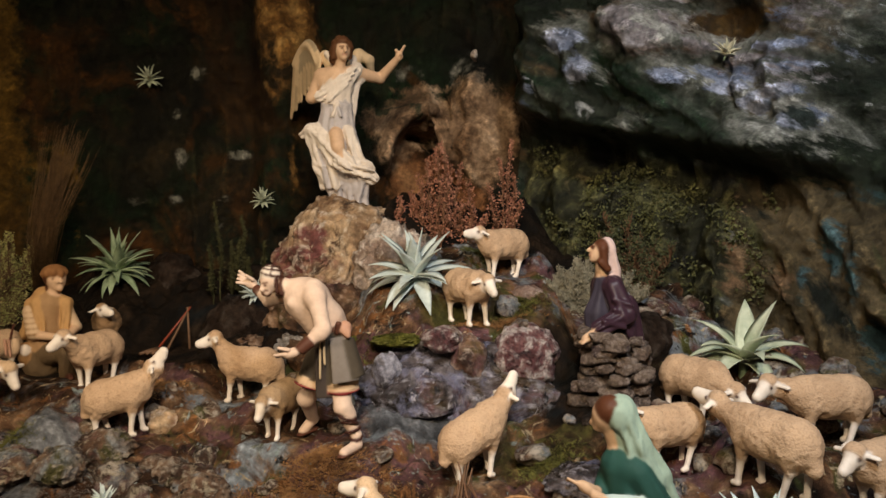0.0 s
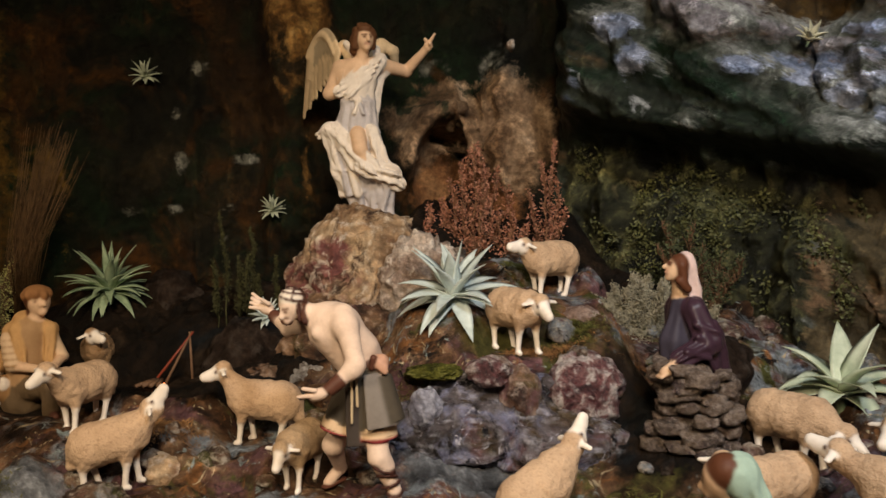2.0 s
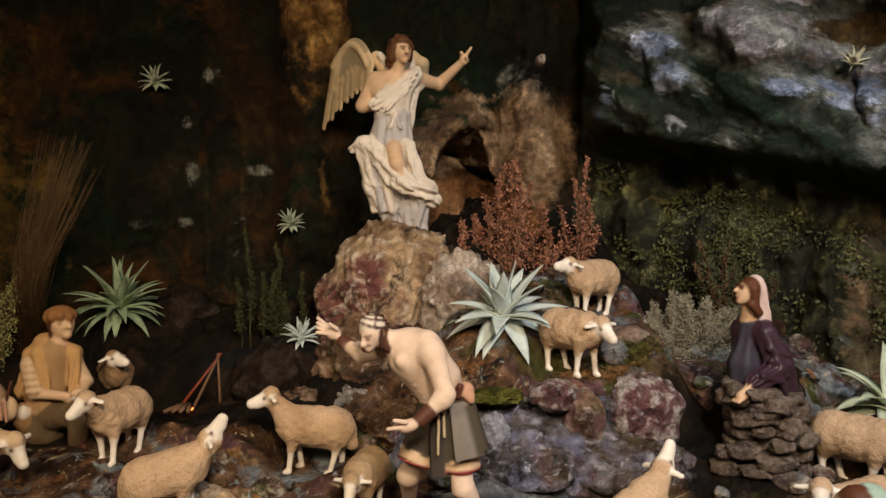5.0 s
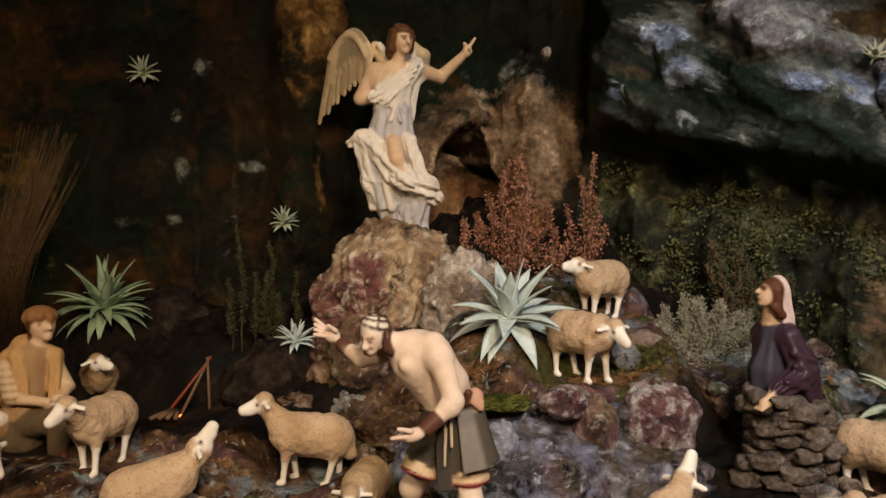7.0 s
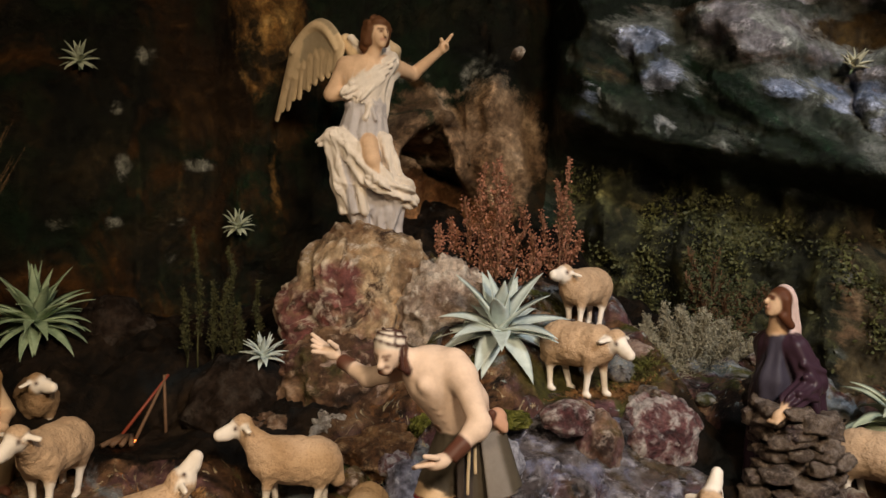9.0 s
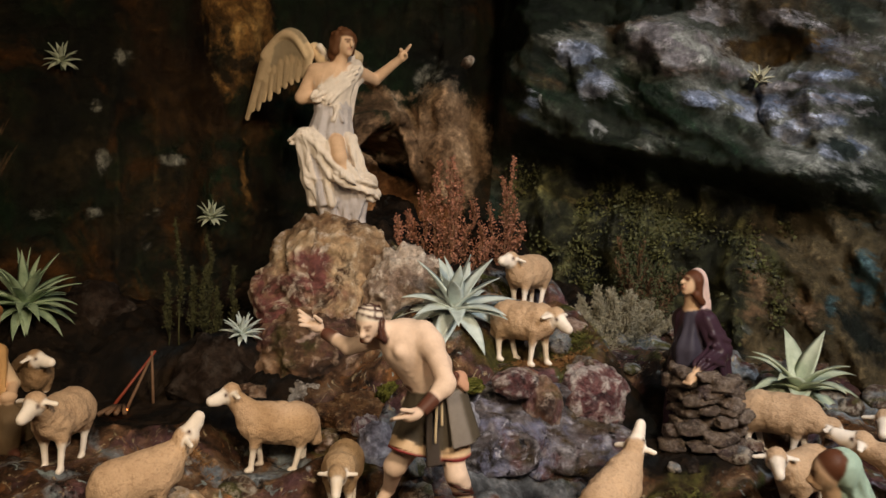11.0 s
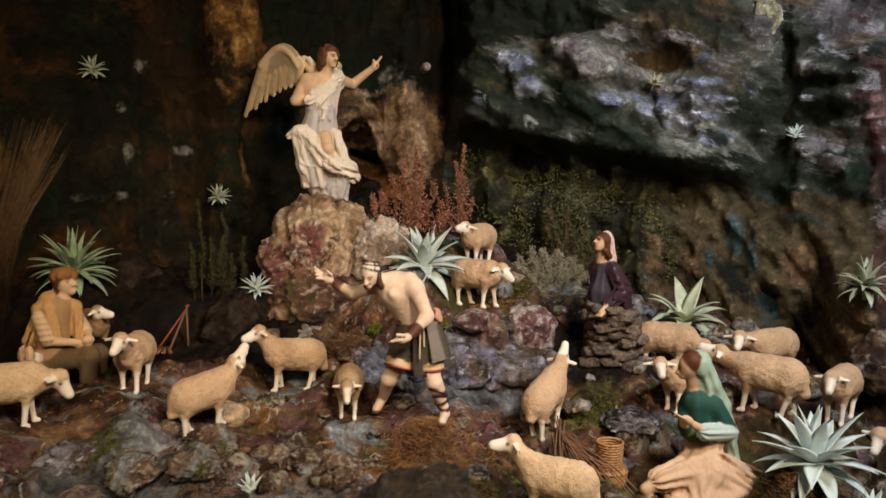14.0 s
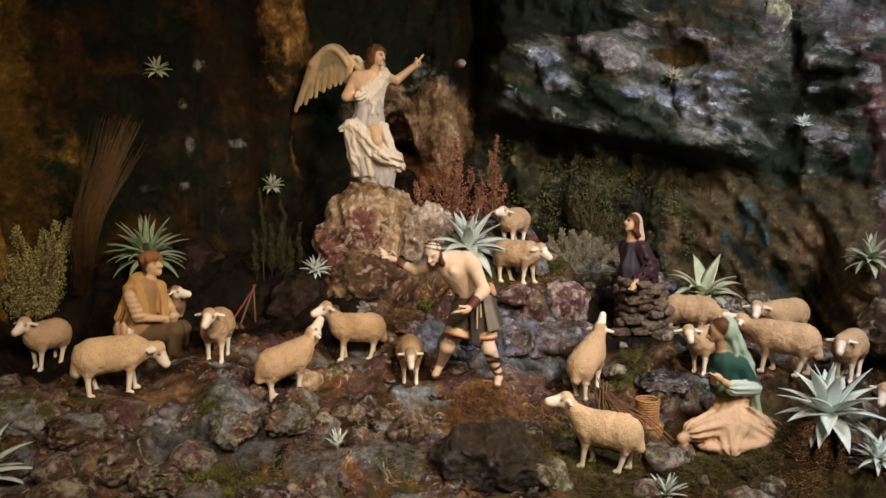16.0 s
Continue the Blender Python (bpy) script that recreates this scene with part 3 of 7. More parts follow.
def clay_paint(name, grain, relief, mottle):
    """Hand-painted clay: each point's own paint, with soft wear and grain over it."""
    m, t, bsdf = nodes_of(name)
    at = place_of(t, True)
    a = t.nodes.new("ShaderNodeAttribute")
    a.attribute_name = "paint"
    wear = ramp(t, noise_of(t, at, 28, 6, 0.65), [(0.3, (0.84, 0.82, 0.80)), (0.55, (1, 1, 1)), (0.75, (1.08, 1.06, 1.03))])
    fine = noise_of(t, at, grain, 5, 0.65)
    col = mixed(t, 0.9, a.outputs["Color"], wear, "MULTIPLY")
    col = mixed(t, mottle, col, ramp(t, fine, [(0.3, (0.72, 0.70, 0.68)), (0.62, (1.1, 1.1, 1.1))]), "MULTIPLY")
    t.links.new(col, bsdf.inputs["Base Color"])
    t.links.new(a.outputs["Alpha"], bsdf.inputs["Roughness"])
    bsdf.inputs["Specular IOR Level"].default_value = 0.2
    bumped(t, bsdf, fine, 0.9, relief)
    return m


def curled(t, at, scale):
    """Rounded locks packed side by side, bent a little by noise."""
    bend = t.nodes.new("ShaderNodeVectorMath")
    bend.operation = "MULTIPLY_ADD"
    n = t.nodes.new("ShaderNodeTexNoise")
    n.inputs["Scale"].default_value = scale * 0.7
    t.links.new(at, n.inputs["Vector"])
    t.links.new(n.outputs["Color"], bend.inputs[0])
    bend.inputs[1].default_value = (1.6 / scale,) * 3
    t.links.new(at, bend.inputs[2])
    v = t.nodes.new("ShaderNodeTexVoronoi")
    v.feature = "SMOOTH_F1"
    v.inputs["Scale"].default_value = scale
    t.links.new(bend.outputs[0], v.inputs["Vector"])
    return ramp(t, v.outputs["Distance"], [(0.0, (1, 1, 1)), (0.45, (0.6, 0.6, 0.6)), (0.85, (0, 0, 0))])


def wool_paint(name):
    m, t, bsdf = nodes_of(name)
    at = place_of(t, True)
    a = t.nodes.new("ShaderNodeAttribute")
    a.attribute_name = "paint"
    locks = curled(t, at, 430)
    woolly = ramp(t, a.outputs["Alpha"], [(0.74, (0, 0, 0)), (0.80, (1, 1, 1))])
    wear = ramp(t, noise_of(t, at, 26, 6, 0.65), [(0.3, (0.80, 0.76, 0.72)), (0.52, (1, 1, 1)), (0.72, (1.12, 1.10, 1.06))])
    col = mixed(t, 0.9, a.outputs["Color"], wear, "MULTIPLY")
    shade = mixed(t, woolly, (1.0, 1.0, 1.0), ramp(t, locks, [(0.0, (0.74, 0.70, 0.66)), (0.6, (1.0, 1.0, 1.0)), (1.0, (1.08, 1.07, 1.05))]))
    t.links.new(mixed(t, 0.85, col, shade, "MULTIPLY"), bsdf.inputs["Base Color"])
    t.links.new(a.outputs["Alpha"], bsdf.inputs["Roughness"])
    bsdf.inputs["Specular IOR Level"].default_value = 0.25
    bumped(t, bsdf, mixed(t, 1.0, woolly, locks, "MULTIPLY"), 0.7, 0.0012)
    return m


M_CLAY, M_WOOLCLAY = clay_paint("painted_clay", 120, 0.0005, 0.25), wool_paint("woolly_painted_clay")


def clay(name, prims, tones, cell, label, category, group="", mat=None, **kw):
    v, f, hue = modelled(prims, tones, cell, **kw)
    me = mesh_of(name, v, f, [mat or M_CLAY])
    layer = me.attributes.new("paint", "FLOAT_COLOR", "POINT")
    layer.data.foreach_set("color", hue.astype(np.float32).ravel())
    return tagged(new(name, me), label, category, group)


# ---- cave wall: one sheet that follows a curved plan ----
PLAN = [(-1.75, 0.2), (-1.4, 0.9), (-1.15, 1.4), (-0.92, 1.68), (-0.62, 1.79), (-0.3, 1.83), (-0.02, 1.93), (0.2, 1.78), (0.3, 1.70), (0.4, 1.605), (0.5, 1.49),
        (0.6, 1.36), (0.7, 1.2), (0.8, 1.0), (0.92, 0.6), (1.05, 0.1)]
STEP = 0.0072


def plan_curve():
    p = np.array(PLAN)
    s = np.r_[0, np.cumsum(np.hypot(*np.diff(p, axis=0).T))]
    u = np.arange(0, s[-1], STEP)
    c = np.stack([np.interp(u, s, p[:, 0]), np.interp(u, s, p[:, 1])], 1)
    k = np.hanning(29)
    k /= k.sum()
    pad = np.r_[np.repeat(c[:1], 14, 0), c, np.repeat(c[-1:], 14, 0)]
    c = np.stack([np.convolve(pad[:, n], k, "valid") for n in (0, 1)], 1)
    d = np.gradient(c, axis=0)
    d /= np.linalg.norm(d, axis=1)[:, None]
    return c, np.stack([d[:, 1], -d[:, 0]], 1)


CURVE, NORMAL = plan_curve()
LEVELS = np.arange(0.84, 2.4, STEP)
# plants that are rooted in the wall: x, y, z
WALL_PADS = [(-0.632, 1.790, 1.568), (-0.389, 1.765, 1.308), (0.487, 1.44, 1.558), (0.702, 1.255, 1.447), (0.63, 1.00, 1.165)]


ARC = np.r_[0, np.cumsum(np.hypot(*np.diff(CURVE, axis=0).T))]


# rounded lobes of the cliff that stand proud of its beds: x, z, half width, half height, paint
LOBES = [(0.347, 1.562, 0.030, 0.028, "blue"), (0.316, 1.613, 0.034, 0.026, "blue"), (0.424, 1.637, 0.040, 0.032, "lilac"), (0.478, 1.672, 0.026, 0.022, "lilac"), (0.458, 1.588, 0.034, 0.024, "lilac"),
         (0.497, 1.577, 0.022, 0.018, "lilac"), (0.482, 1.530, 0.030, 0.016, "blue"), (0.528, 1.509, 0.030, 0.013, "blue"), (0.563, 1.478, 0.020, 0.020, "blue"), (0.588, 1.492, 0.030, 0.015, "blue"),
         (0.603, 1.452, 0.020, 0.022, "blue"), (0.582, 1.612, 0.018, 0.010, "blue"), (0.585, 1.566, 0.032, 0.009, "blue"), (0.604, 1.530, 0.030, 0.009, "blue"), (0.545, 1.552, 0.036, 0.009, "lilac"),
         # the narrow lobe at x 0.711 follows a white glint, painted blue
         (0.655, 1.668, 0.020, 0.034, "lilac"), (0.711, 1.652, 0.008, 0.046, "blue"), (0.696, 1.590, 0.018, 0.010, "lilac"), (0.694, 1.528, 0.012, 0.007, "blue"), (0.700, 1.432, 0.022, 0.026, "lilac"),
         (0.730, 1.655, 0.014, 0.050, "lilac"), (0.725, 1.398, 0.014, 0.018, "lilac")]


def wall_shape():
    X, Z = np.meshgrid(CURVE[:, 0], LEVELS, indexing="ij")
    Y = np.repeat(CURVE[:, 1][:, None], len(LEVELS), 1)
    P = np.stack([X, Y, Z], -1)
    tall = P * (1, 1, 0.3)
    cliff = smooth(0.14, 0.20, X) * (1 - smooth(0.8, 0.95, X)) * smooth(1.40, 1.47, Z)
    folds = 0.034 * (ridged(tall, 6.5, 3, 3) - 0.6)
    off = (1 - 0.9 * cliff) * folds + 0.016 * fbm(P, 11, 4, 8) + 0.005 * ridged(P, 30, 3, 21)
    zb = 1.475 - 0.25 * (X - 0.2)
    jut = smooth(0.14, 0.25, X) * (1 - smooth(0.42, 0.74, X))
    # beds that dip to the east: each leans out to its upper edge and breaks back below it
    run = (ARC - np.interp(0.2, CURVE[:, 0], ARC))[:, None] + 0 * Z
    level = Z + (0.52 - 0.30 * smooth(1.5, 1.66, Z)) * run + 0.055 * fbm(P, 5, 3, 14)
    beds, calm = 0.0, 1 - 0.75 * smooth(0.57, 0.66, X)
    for count, amp, sway in ((8.0, 0.056, 0.0), (19.0, 0.024, 0.4), (44.0, 0.010, 0.7)):
        q = level * count + sway + 0.5 * vnoise(P * 7, 33)
        f = q - np.floor(q)
        beds = beds + amp * (smooth(0, 0.72, f) * (1 - smooth(0.78, 1.0, f)) - 0.4) * (0.45 + 0.55 * vnoise(P * 6 + 3.1, 35 + int(count)))
    above = smooth(zb - 0.03, zb + 0.03, Z)
    off += jut * above * 0.118 + cliff * above * (beds * calm + 0.014 * fbm(P, 7, 3, 37)) - 0.05 * jut * np.exp(-(((Z - zb + 0.06) / 0.05) ** 2))
    for x, z, rx, rz, _ in LOBES:
        a, b = (X - x) / rx, (Z - z + 0.3 * (X - x)) / rz
        off += min(0.022, 0.7 * min(rx, rz)) * (1 - smooth(0.5, 1.5, np.sqrt(a * a + b * b * np.where(b < 0, 1.7, 0.7)) + 0.35 * fbm(P, 30, 2, 77)))
    # hollows beside the knob at the cliff's east end
    off -= 0.030 * np.exp(-((X - 0.705) / 0.022) ** 2 - ((Z - 1.556) / 0.013) ** 2) + 0.022 * np.exp(-((X - 0.714) / 0.016) ** 2 - ((Z - 1.496) / 0.016) ** 2) + 0.025 * np.exp(-((X - 0.671) / 0.009) ** 2 - ((Z - 1.64) / 0.09) ** 2)
    off -= 0.035 * np.exp(-(((X - 0.145) / 0.022) ** 2)) * smooth(1.36, 1.46, Z)
    ochre = np.exp(-(((X + 0.345) / 0.055) ** 2)) * smooth(1.50, 1.60, Z)
    off += 0.045 * np.exp(-(((X + 0.36) / 0.055) ** 2)) * smooth(1.2, 1.4, Z) + ochre * 0.030 * lumps(P, 24, 43)
    # vaulted niche: rounded stones over it, a pier east of it and a dark cleft inside
    ring = np.sqrt(((X + 0.055) / 0.088) ** 2 + ((Z - 1.395) / 0.105) ** 2)
    over = np.exp(-(((ring - 1.05) / 0.28) ** 2)) * smooth(1.34, 1.42, Z)
    pier = 0.8 * np.exp(-(((X - 0.075) / 0.048) ** 2)) * smooth(1.30, 1.42, Z) * (1 - smooth(1.54, 1.66, Z))
    off += 0.040 * np.maximum(over, pier) + 0.048 * lumps(P + 0.012 * fbm(P, 20, 2, 51)[..., None], 16, 5) * np.maximum(over, pier) + 0.010 * lumps(P, 34, 6) * np.maximum(over, pier) - 0.04 * np.exp(-ring ** 6)
    jag = 0.014 * fbm(P, 26, 3, 47)
    cleft = np.sqrt(((X + 0.038 + 0.85 * (Z - 1.425) + jag) / 0.013) ** 2 + ((Z - 1.422) / 0.048) ** 2)
    lintel = np.sqrt(((X + 0.050) / 0.040) ** 2 + ((Z - 1.452 + 0.25 * (X + 0.05) + jag) / 0.010) ** 2)
    seam = np.sqrt(((X + 0.122 + jag) / 0.007) ** 2 + ((Z - 1.385) / 0.035) ** 2)
    off -= 0.085 * np.exp(-cleft ** 3) + 0.045 * np.exp(-lintel ** 3) + 0.03 * np.exp(-seam ** 3)
    # drapery of flowing rock, with two deep furrows
    slant = X * 0.85 + Z * 0.62 - 0.25 * Y
    flow = smooth(0.49, 0.55, X) * (1 - above) * (1 - smooth(0.85, 0.95, X))
    wave = slant + 0.022 * vnoise(P * 5, 7)
    off += flow * (0.009 * np.sin(wave * 52) + 0.008 * (np.abs(np.sin(wave * 44 + 1.5 * vnoise(P * 8, 4))) - 0.6) + 0.004 * np.sin(wave * 150 + 2 * vnoise(P * 9, 4)) - 0.7 * folds - 0.013 * smooth(0.86, 0.98, ridged(np.stack([wave, 0 * X, 0.10 * Z], -1), 9, 1, 71)) + 0.004 * fbm(P, 30, 3, 72))
    low = smooth(0.17, 0.27, X) * (1 - smooth(0.49, 0.56, X)) * (1 - smooth(zb - 0.03, zb, Z))
    off += low * (0.024 * lumps(P, 20, 61) + 0.014 * lumps(P, 42, 62))
    for x, y, z in WALL_PADS:
        i = np.argmin(((CURVE + NORMAL * 0.06 - (x, y)) ** 2).sum(1))
        want = (np.array((x, y)) - CURVE[i]) @ NORMAL[i]
        here = off[i, np.argmin(np.abs(LEVELS - z))]
        rise = np.maximum(Z - z, 0) + (0.3 if z < 1.2 else 1.0) * np.minimum(Z - z, 0)
        w = np.exp(-((X - CURVE[i, 0]) ** 2 + (Y - CURVE[i, 1]) ** 2 + rise ** 2) / 0.09 ** 2)
        off += w * (want - here)
    V = P.copy()
    V[..., :2] += off[..., None] * NORMAL[:, None, :]
    return V, X, Z, zb, jut


V, X, Z, ZB, JUT = wall_shape()
faces = grid_faces(*X.shape)
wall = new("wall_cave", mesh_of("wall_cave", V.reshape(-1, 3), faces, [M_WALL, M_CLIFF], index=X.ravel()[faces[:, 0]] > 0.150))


def patches(spots):
    """Painted patches: x, z, half width, half height, strength."""
    out = 0.0
    for x, z, rx, rz, w in spots:
        out = np.maximum(out, w * np.exp(-((X - x) / rx) ** 2 - ((Z - z) / rz) ** 2))
    return out


def lobes(paint_name, weight):
    return patches([(x, z, rx * 1.1, rz * 1.1, weight) for x, z, rx, rz, p in LOBES if p == paint_name])


zone_of = {
    "brown": (0.36 + 0.42 * smooth(1.42, 1.56, Z)) * smooth(-0.58, -0.46, X) * (1 - smooth(-0.31, -0.24, X)) * smooth(1.05, 1.25, Z) + patches([(-0.70, 1.50, 0.06, 0.10, 0.45)]),
    "column": patches([(-0.345, 1.69, 0.060, 0.12, 1.0), (-0.36, 1.57, 0.040, 0.05, 0.62), (-0.335, 1.40, 0.014, 0.10, 0.46), (-0.29, 1.63, 0.03, 0.05, 0.62)]),
    "honey": 1.0 * (1 - smooth(-0.98, -0.80, X)) + patches([(-0.80, 1.35, 0.05, 0.16, 0.42)]),
    "chalk": patches([(-0.571, 1.409, 0.018, 0.035, 0.56), (-0.456, 1.416, 0.034, 0.016, 0.62), (-0.58, 1.506, 0.016, 0.018, 0.46), (-0.537, 1.596, 0.03, 0.03, 0.46), (-0.582, 1.319, 0.03, 0.016, 0.46), (-0.67, 1.318, 0.03, 0.014, 0.42),
                      (-0.487, 1.32, 0.03, 0.014, 0.42), (-0.50, 1.26, 0.03, 0.02, 0.40), (-0.09, 1.60, 0.05, 0.03, 0.45), (0.05, 1.60, 0.05, 0.06, 0.50), (0.09, 1.55, 0.03, 0.06, 0.50)]),
    "arch": patches([(-0.05, 1.485, 0.13, 0.060, 1.1), (0.08, 1.45, 0.065, 0.13, 1.0), (-0.12, 1.43, 0.05, 0.07, 0.9), (-0.05, 1.55, 0.10, 0.03, 0.5)]),
    "grotto": patches([(-0.06, 1.34, 0.085, 0.075, 0.9), (0.02, 1.29, 0.11, 0.08, 0.8)]),
    "mossy": smooth(0.14, 0.2, X) * (1 - smooth(0.49, 0.56, X)) * (1 - smooth(ZB - 0.05, ZB - 0.01, Z)),
    "streaked": smooth(0.49, 0.56, X) * (1 - smooth(ZB - 0.04, ZB + 0.02, Z)),
    # the strip at x 0.712 is a white glint put into the colour
    "blue": np.maximum(lobes("blue", 0.74), patches([(0.36, 1.50, 0.075, 0.030, 0.34), (0.25, 1.54, 0.040, 0.055, 0.30), (0.55, 1.53, 0.07, 0.04, 0.42), (0.712, 1.665, 0.010, 0.06, 0.80), (0.64, 1.56, 0.02, 0.06, 0.40)])),
    "lilac": np.maximum(lobes("lilac", 0.74), patches([(0.45, 1.61, 0.080, 0.055, 0.46), (0.55, 1.66, 0.080, 0.025, 0.42), (0.62, 1.60, 0.040, 0.03, 0.36), (0.725, 1.68, 0.036, 0.085, 0.86), (0.705, 1.42, 0.030, 0.045, 0.54), (0.60, 1.52, 0.06, 0.05, 0.36)])),
    # dark green paint; in the hollows and west crevice it paints in their shade
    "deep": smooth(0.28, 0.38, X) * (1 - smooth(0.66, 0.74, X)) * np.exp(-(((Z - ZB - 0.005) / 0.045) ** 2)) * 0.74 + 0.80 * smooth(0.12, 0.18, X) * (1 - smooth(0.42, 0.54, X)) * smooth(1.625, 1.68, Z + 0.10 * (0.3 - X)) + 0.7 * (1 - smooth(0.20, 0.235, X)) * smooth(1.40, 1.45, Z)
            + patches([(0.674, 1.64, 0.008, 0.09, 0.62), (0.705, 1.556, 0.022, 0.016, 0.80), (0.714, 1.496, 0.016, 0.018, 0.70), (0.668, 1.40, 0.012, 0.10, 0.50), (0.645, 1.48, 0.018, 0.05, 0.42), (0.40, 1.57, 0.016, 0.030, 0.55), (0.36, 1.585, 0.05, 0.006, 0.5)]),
    "teal": patches([(0.627, 1.251, 0.014, 0.060, 0.60), (0.650, 1.20, 0.010, 0.07, 0.55), (0.667, 1.107, 0.016, 0.050, 0.60), (0.69, 1.285, 0.030, 0.025, 0.55), (0.64, 1.33, 0.03, 0.025, 0.48), (0.60, 1.20, 0.008, 0.06, 0.45)]),
    "tan": patches([(0.70, 1.185, 0.022, 0.06, 0.85), (0.575, 1.19, 0.022, 0.05, 0.50), (0.53, 1.22, 0.02, 0.08, 0.45)]),
    "rusty": 0.95 * np.exp(-((X - 0.535) / 0.045) ** 2 - ((Z - 1.615) / 0.026) ** 2),
    "rose": 0.70 * smooth(0.722, 0.765, X + 0.10 * (Z - 1.45)) * (1 - 0.6 * smooth(1.56, 1.62, Z))}
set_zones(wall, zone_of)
thick = wall.modifiers.new("thickness", "SOLIDIFY")
thick.thickness, thick.offset = 0.03, -1
tagged(wall, "dark painted cave wall of modelled plaster rock with an overhang", "wall", kind="structure")


# ---- ground ----
def lie(x, y):
    """The bare lie of the land."""
    z = 0.975 + 0.32 * (y - 1.18) + 0.05 * smooth(0.12, 0.3, x) * smooth(0.88, 1.05, y)
    z = z + 0.11 * smooth(1.28, 1.34, y) * smooth(-0.2, -0.1, x) * (1 - smooth(0.17, 0.25, x))
    z = z + 0.10 * np.exp(-((x + 0.19) / 0.14) ** 2 - ((y - 1.6) / 0.13) ** 2)
    return z - 0.25 * (1 - smooth(0.45, 0.86, y)) * 0.5


# level patches under what stands there: x, y, z, reach
PADS = [(-0.73, 1.245, 0.998, 0.075), (-0.575, 1.32, 1.022, 0.06), (-0.455, 1.185, 0.978, 0.07), (-0.32, 1.325, 0.998, 0.07), (-0.23, 1.21, 0.976, 0.05),
        (0.06, 1.345, 1.12, 0.06), (0.125, 1.485, 1.178, 0.06), (0.055, 1.09, 0.95, 0.05), (-0.04, 0.9, 0.895, 0.07), (-0.13, 1.13, 0.985, 0.06),
        (0.39, 1.19, 1.0, 0.06), (0.50, 1.08, 1.003, 0.06), (0.3, 1.06, 0.975, 0.05), (0.40, 0.985, 0.985, 0.05), (0.50, 0.93, 0.975, 0.05),
        (0.26, 1.20, 1.03, 0.06), (0.26, 0.90, 0.900, 0.11), (-0.51, 1.49, 1.040, 0.09), (0.11, 0.97, 0.905, 0.03), (-0.69, 1.40, 1.02, 0.06), (-0.88, 1.45, 0.975, 0.10), (-0.88, 1.53, 0.985, 0.09),
        (0.325, 0.81, 0.955, 0.055), (0.385, 0.735, 0.885, 0.04), (-0.93, 1.06, 0.935, 0.05), (-0.62, 1.04, 0.915, 0.04), (-0.4275, 1.032, 0.928, 0.04)]


def ground_shape(x, y):
    P = np.stack([x, y, np.zeros_like(x)], -1)
    z = lie(x, y)
    calm = np.ones_like(x)
    for px, py, pz, r in PADS:
        w = np.exp(-(((x - px) ** 2 + (y - py) ** 2) / r ** 2) ** 2)
        z = z + w * (pz - z)
        calm = np.minimum(calm, 1 - 0.85 * w)
    near = 1 - smooth(1.15, 1.4, y)
    z = z + calm * (0.030 * (lumps(P, 14, 3, True) - 0.6) + 0.03 * near * (lumps(P, 8.5, 13, True) - 0.6) + 0.018 * fbm(P, 12, 3, 5)) + (0.4 + 0.6 * calm) * (0.012 * (lumps(P, 32, 9, True) - 0.6) + 0.006 * (lumps(P, 62, 10, True) - 0.6) + 0.004 * fbm(P, 70, 3, 6))
    return z


gx, gy = np.meshgrid(np.arange(-1.75, 1.1, 0.0056), np.arange(0.42, 2.0, 0.0056), indexing="ij")
gv = np.stack([gx, gy, ground_shape(gx, gy)], -1).reshape(-1, 3)
ground = new("ground", mesh_of("ground", gv, grid_faces(*gx.shape), [M_GROUND]))
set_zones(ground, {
    # the last term paints the shade round the pillar into the ground colour
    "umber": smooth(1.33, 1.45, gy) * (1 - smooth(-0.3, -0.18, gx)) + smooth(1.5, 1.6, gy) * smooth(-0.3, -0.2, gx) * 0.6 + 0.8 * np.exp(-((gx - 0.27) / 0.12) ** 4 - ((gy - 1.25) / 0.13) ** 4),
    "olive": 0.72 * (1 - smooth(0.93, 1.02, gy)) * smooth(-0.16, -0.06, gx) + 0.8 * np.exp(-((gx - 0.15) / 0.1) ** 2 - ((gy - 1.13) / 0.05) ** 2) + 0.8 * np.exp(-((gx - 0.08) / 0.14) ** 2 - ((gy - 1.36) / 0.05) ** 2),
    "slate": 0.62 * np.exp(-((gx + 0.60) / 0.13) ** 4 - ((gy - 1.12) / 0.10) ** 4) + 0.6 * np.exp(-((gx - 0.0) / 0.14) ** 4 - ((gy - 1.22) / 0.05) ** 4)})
tagged(ground, "lumpy rock ground painted brown, plum and slate with moss", "ground", kind="structure")


def gz(x, y):
    return float(ground_shape(np.array([x]), np.array([y]))[0])


# ---- the hall round the display ----
def slab(name, lo, hi, mat, label, category):
    bm = bmesh.new()
    bmesh.ops.create_cube(bm, size=1)
    for v in bm.verts:
        v.co = Vector([l + (c + 0.5) * (h - l) for c, l, h in zip(v.co, lo, hi)])
    me = bpy.data.meshes.new(name)
    bm.to_mesh(me)
    bm.free()
    me.materials.append(mat)
    return tagged(new(name, me), label, category, kind="structure")


slab("floor", (-2.6, -2.6, -0.1), (2.6, 2.6, 0), M_HALL, "plain dark hall floor", "floor")
slab("ceiling", (-2.6, -2.6, 2.5), (2.6, 2.6, 2.6), M_HALL, "plain dark hall ceiling", "ceiling")
slab("wall_back", (-2.6, -2.7, 0), (2.6, -2.6, 2.5), M_HALL, "plain dark hall wall", "wall")
slab("wall_front", (-2.6, 2.6, 0), (2.6, 2.7, 2.5), M_HALL, "plain dark hall wall", "wall")
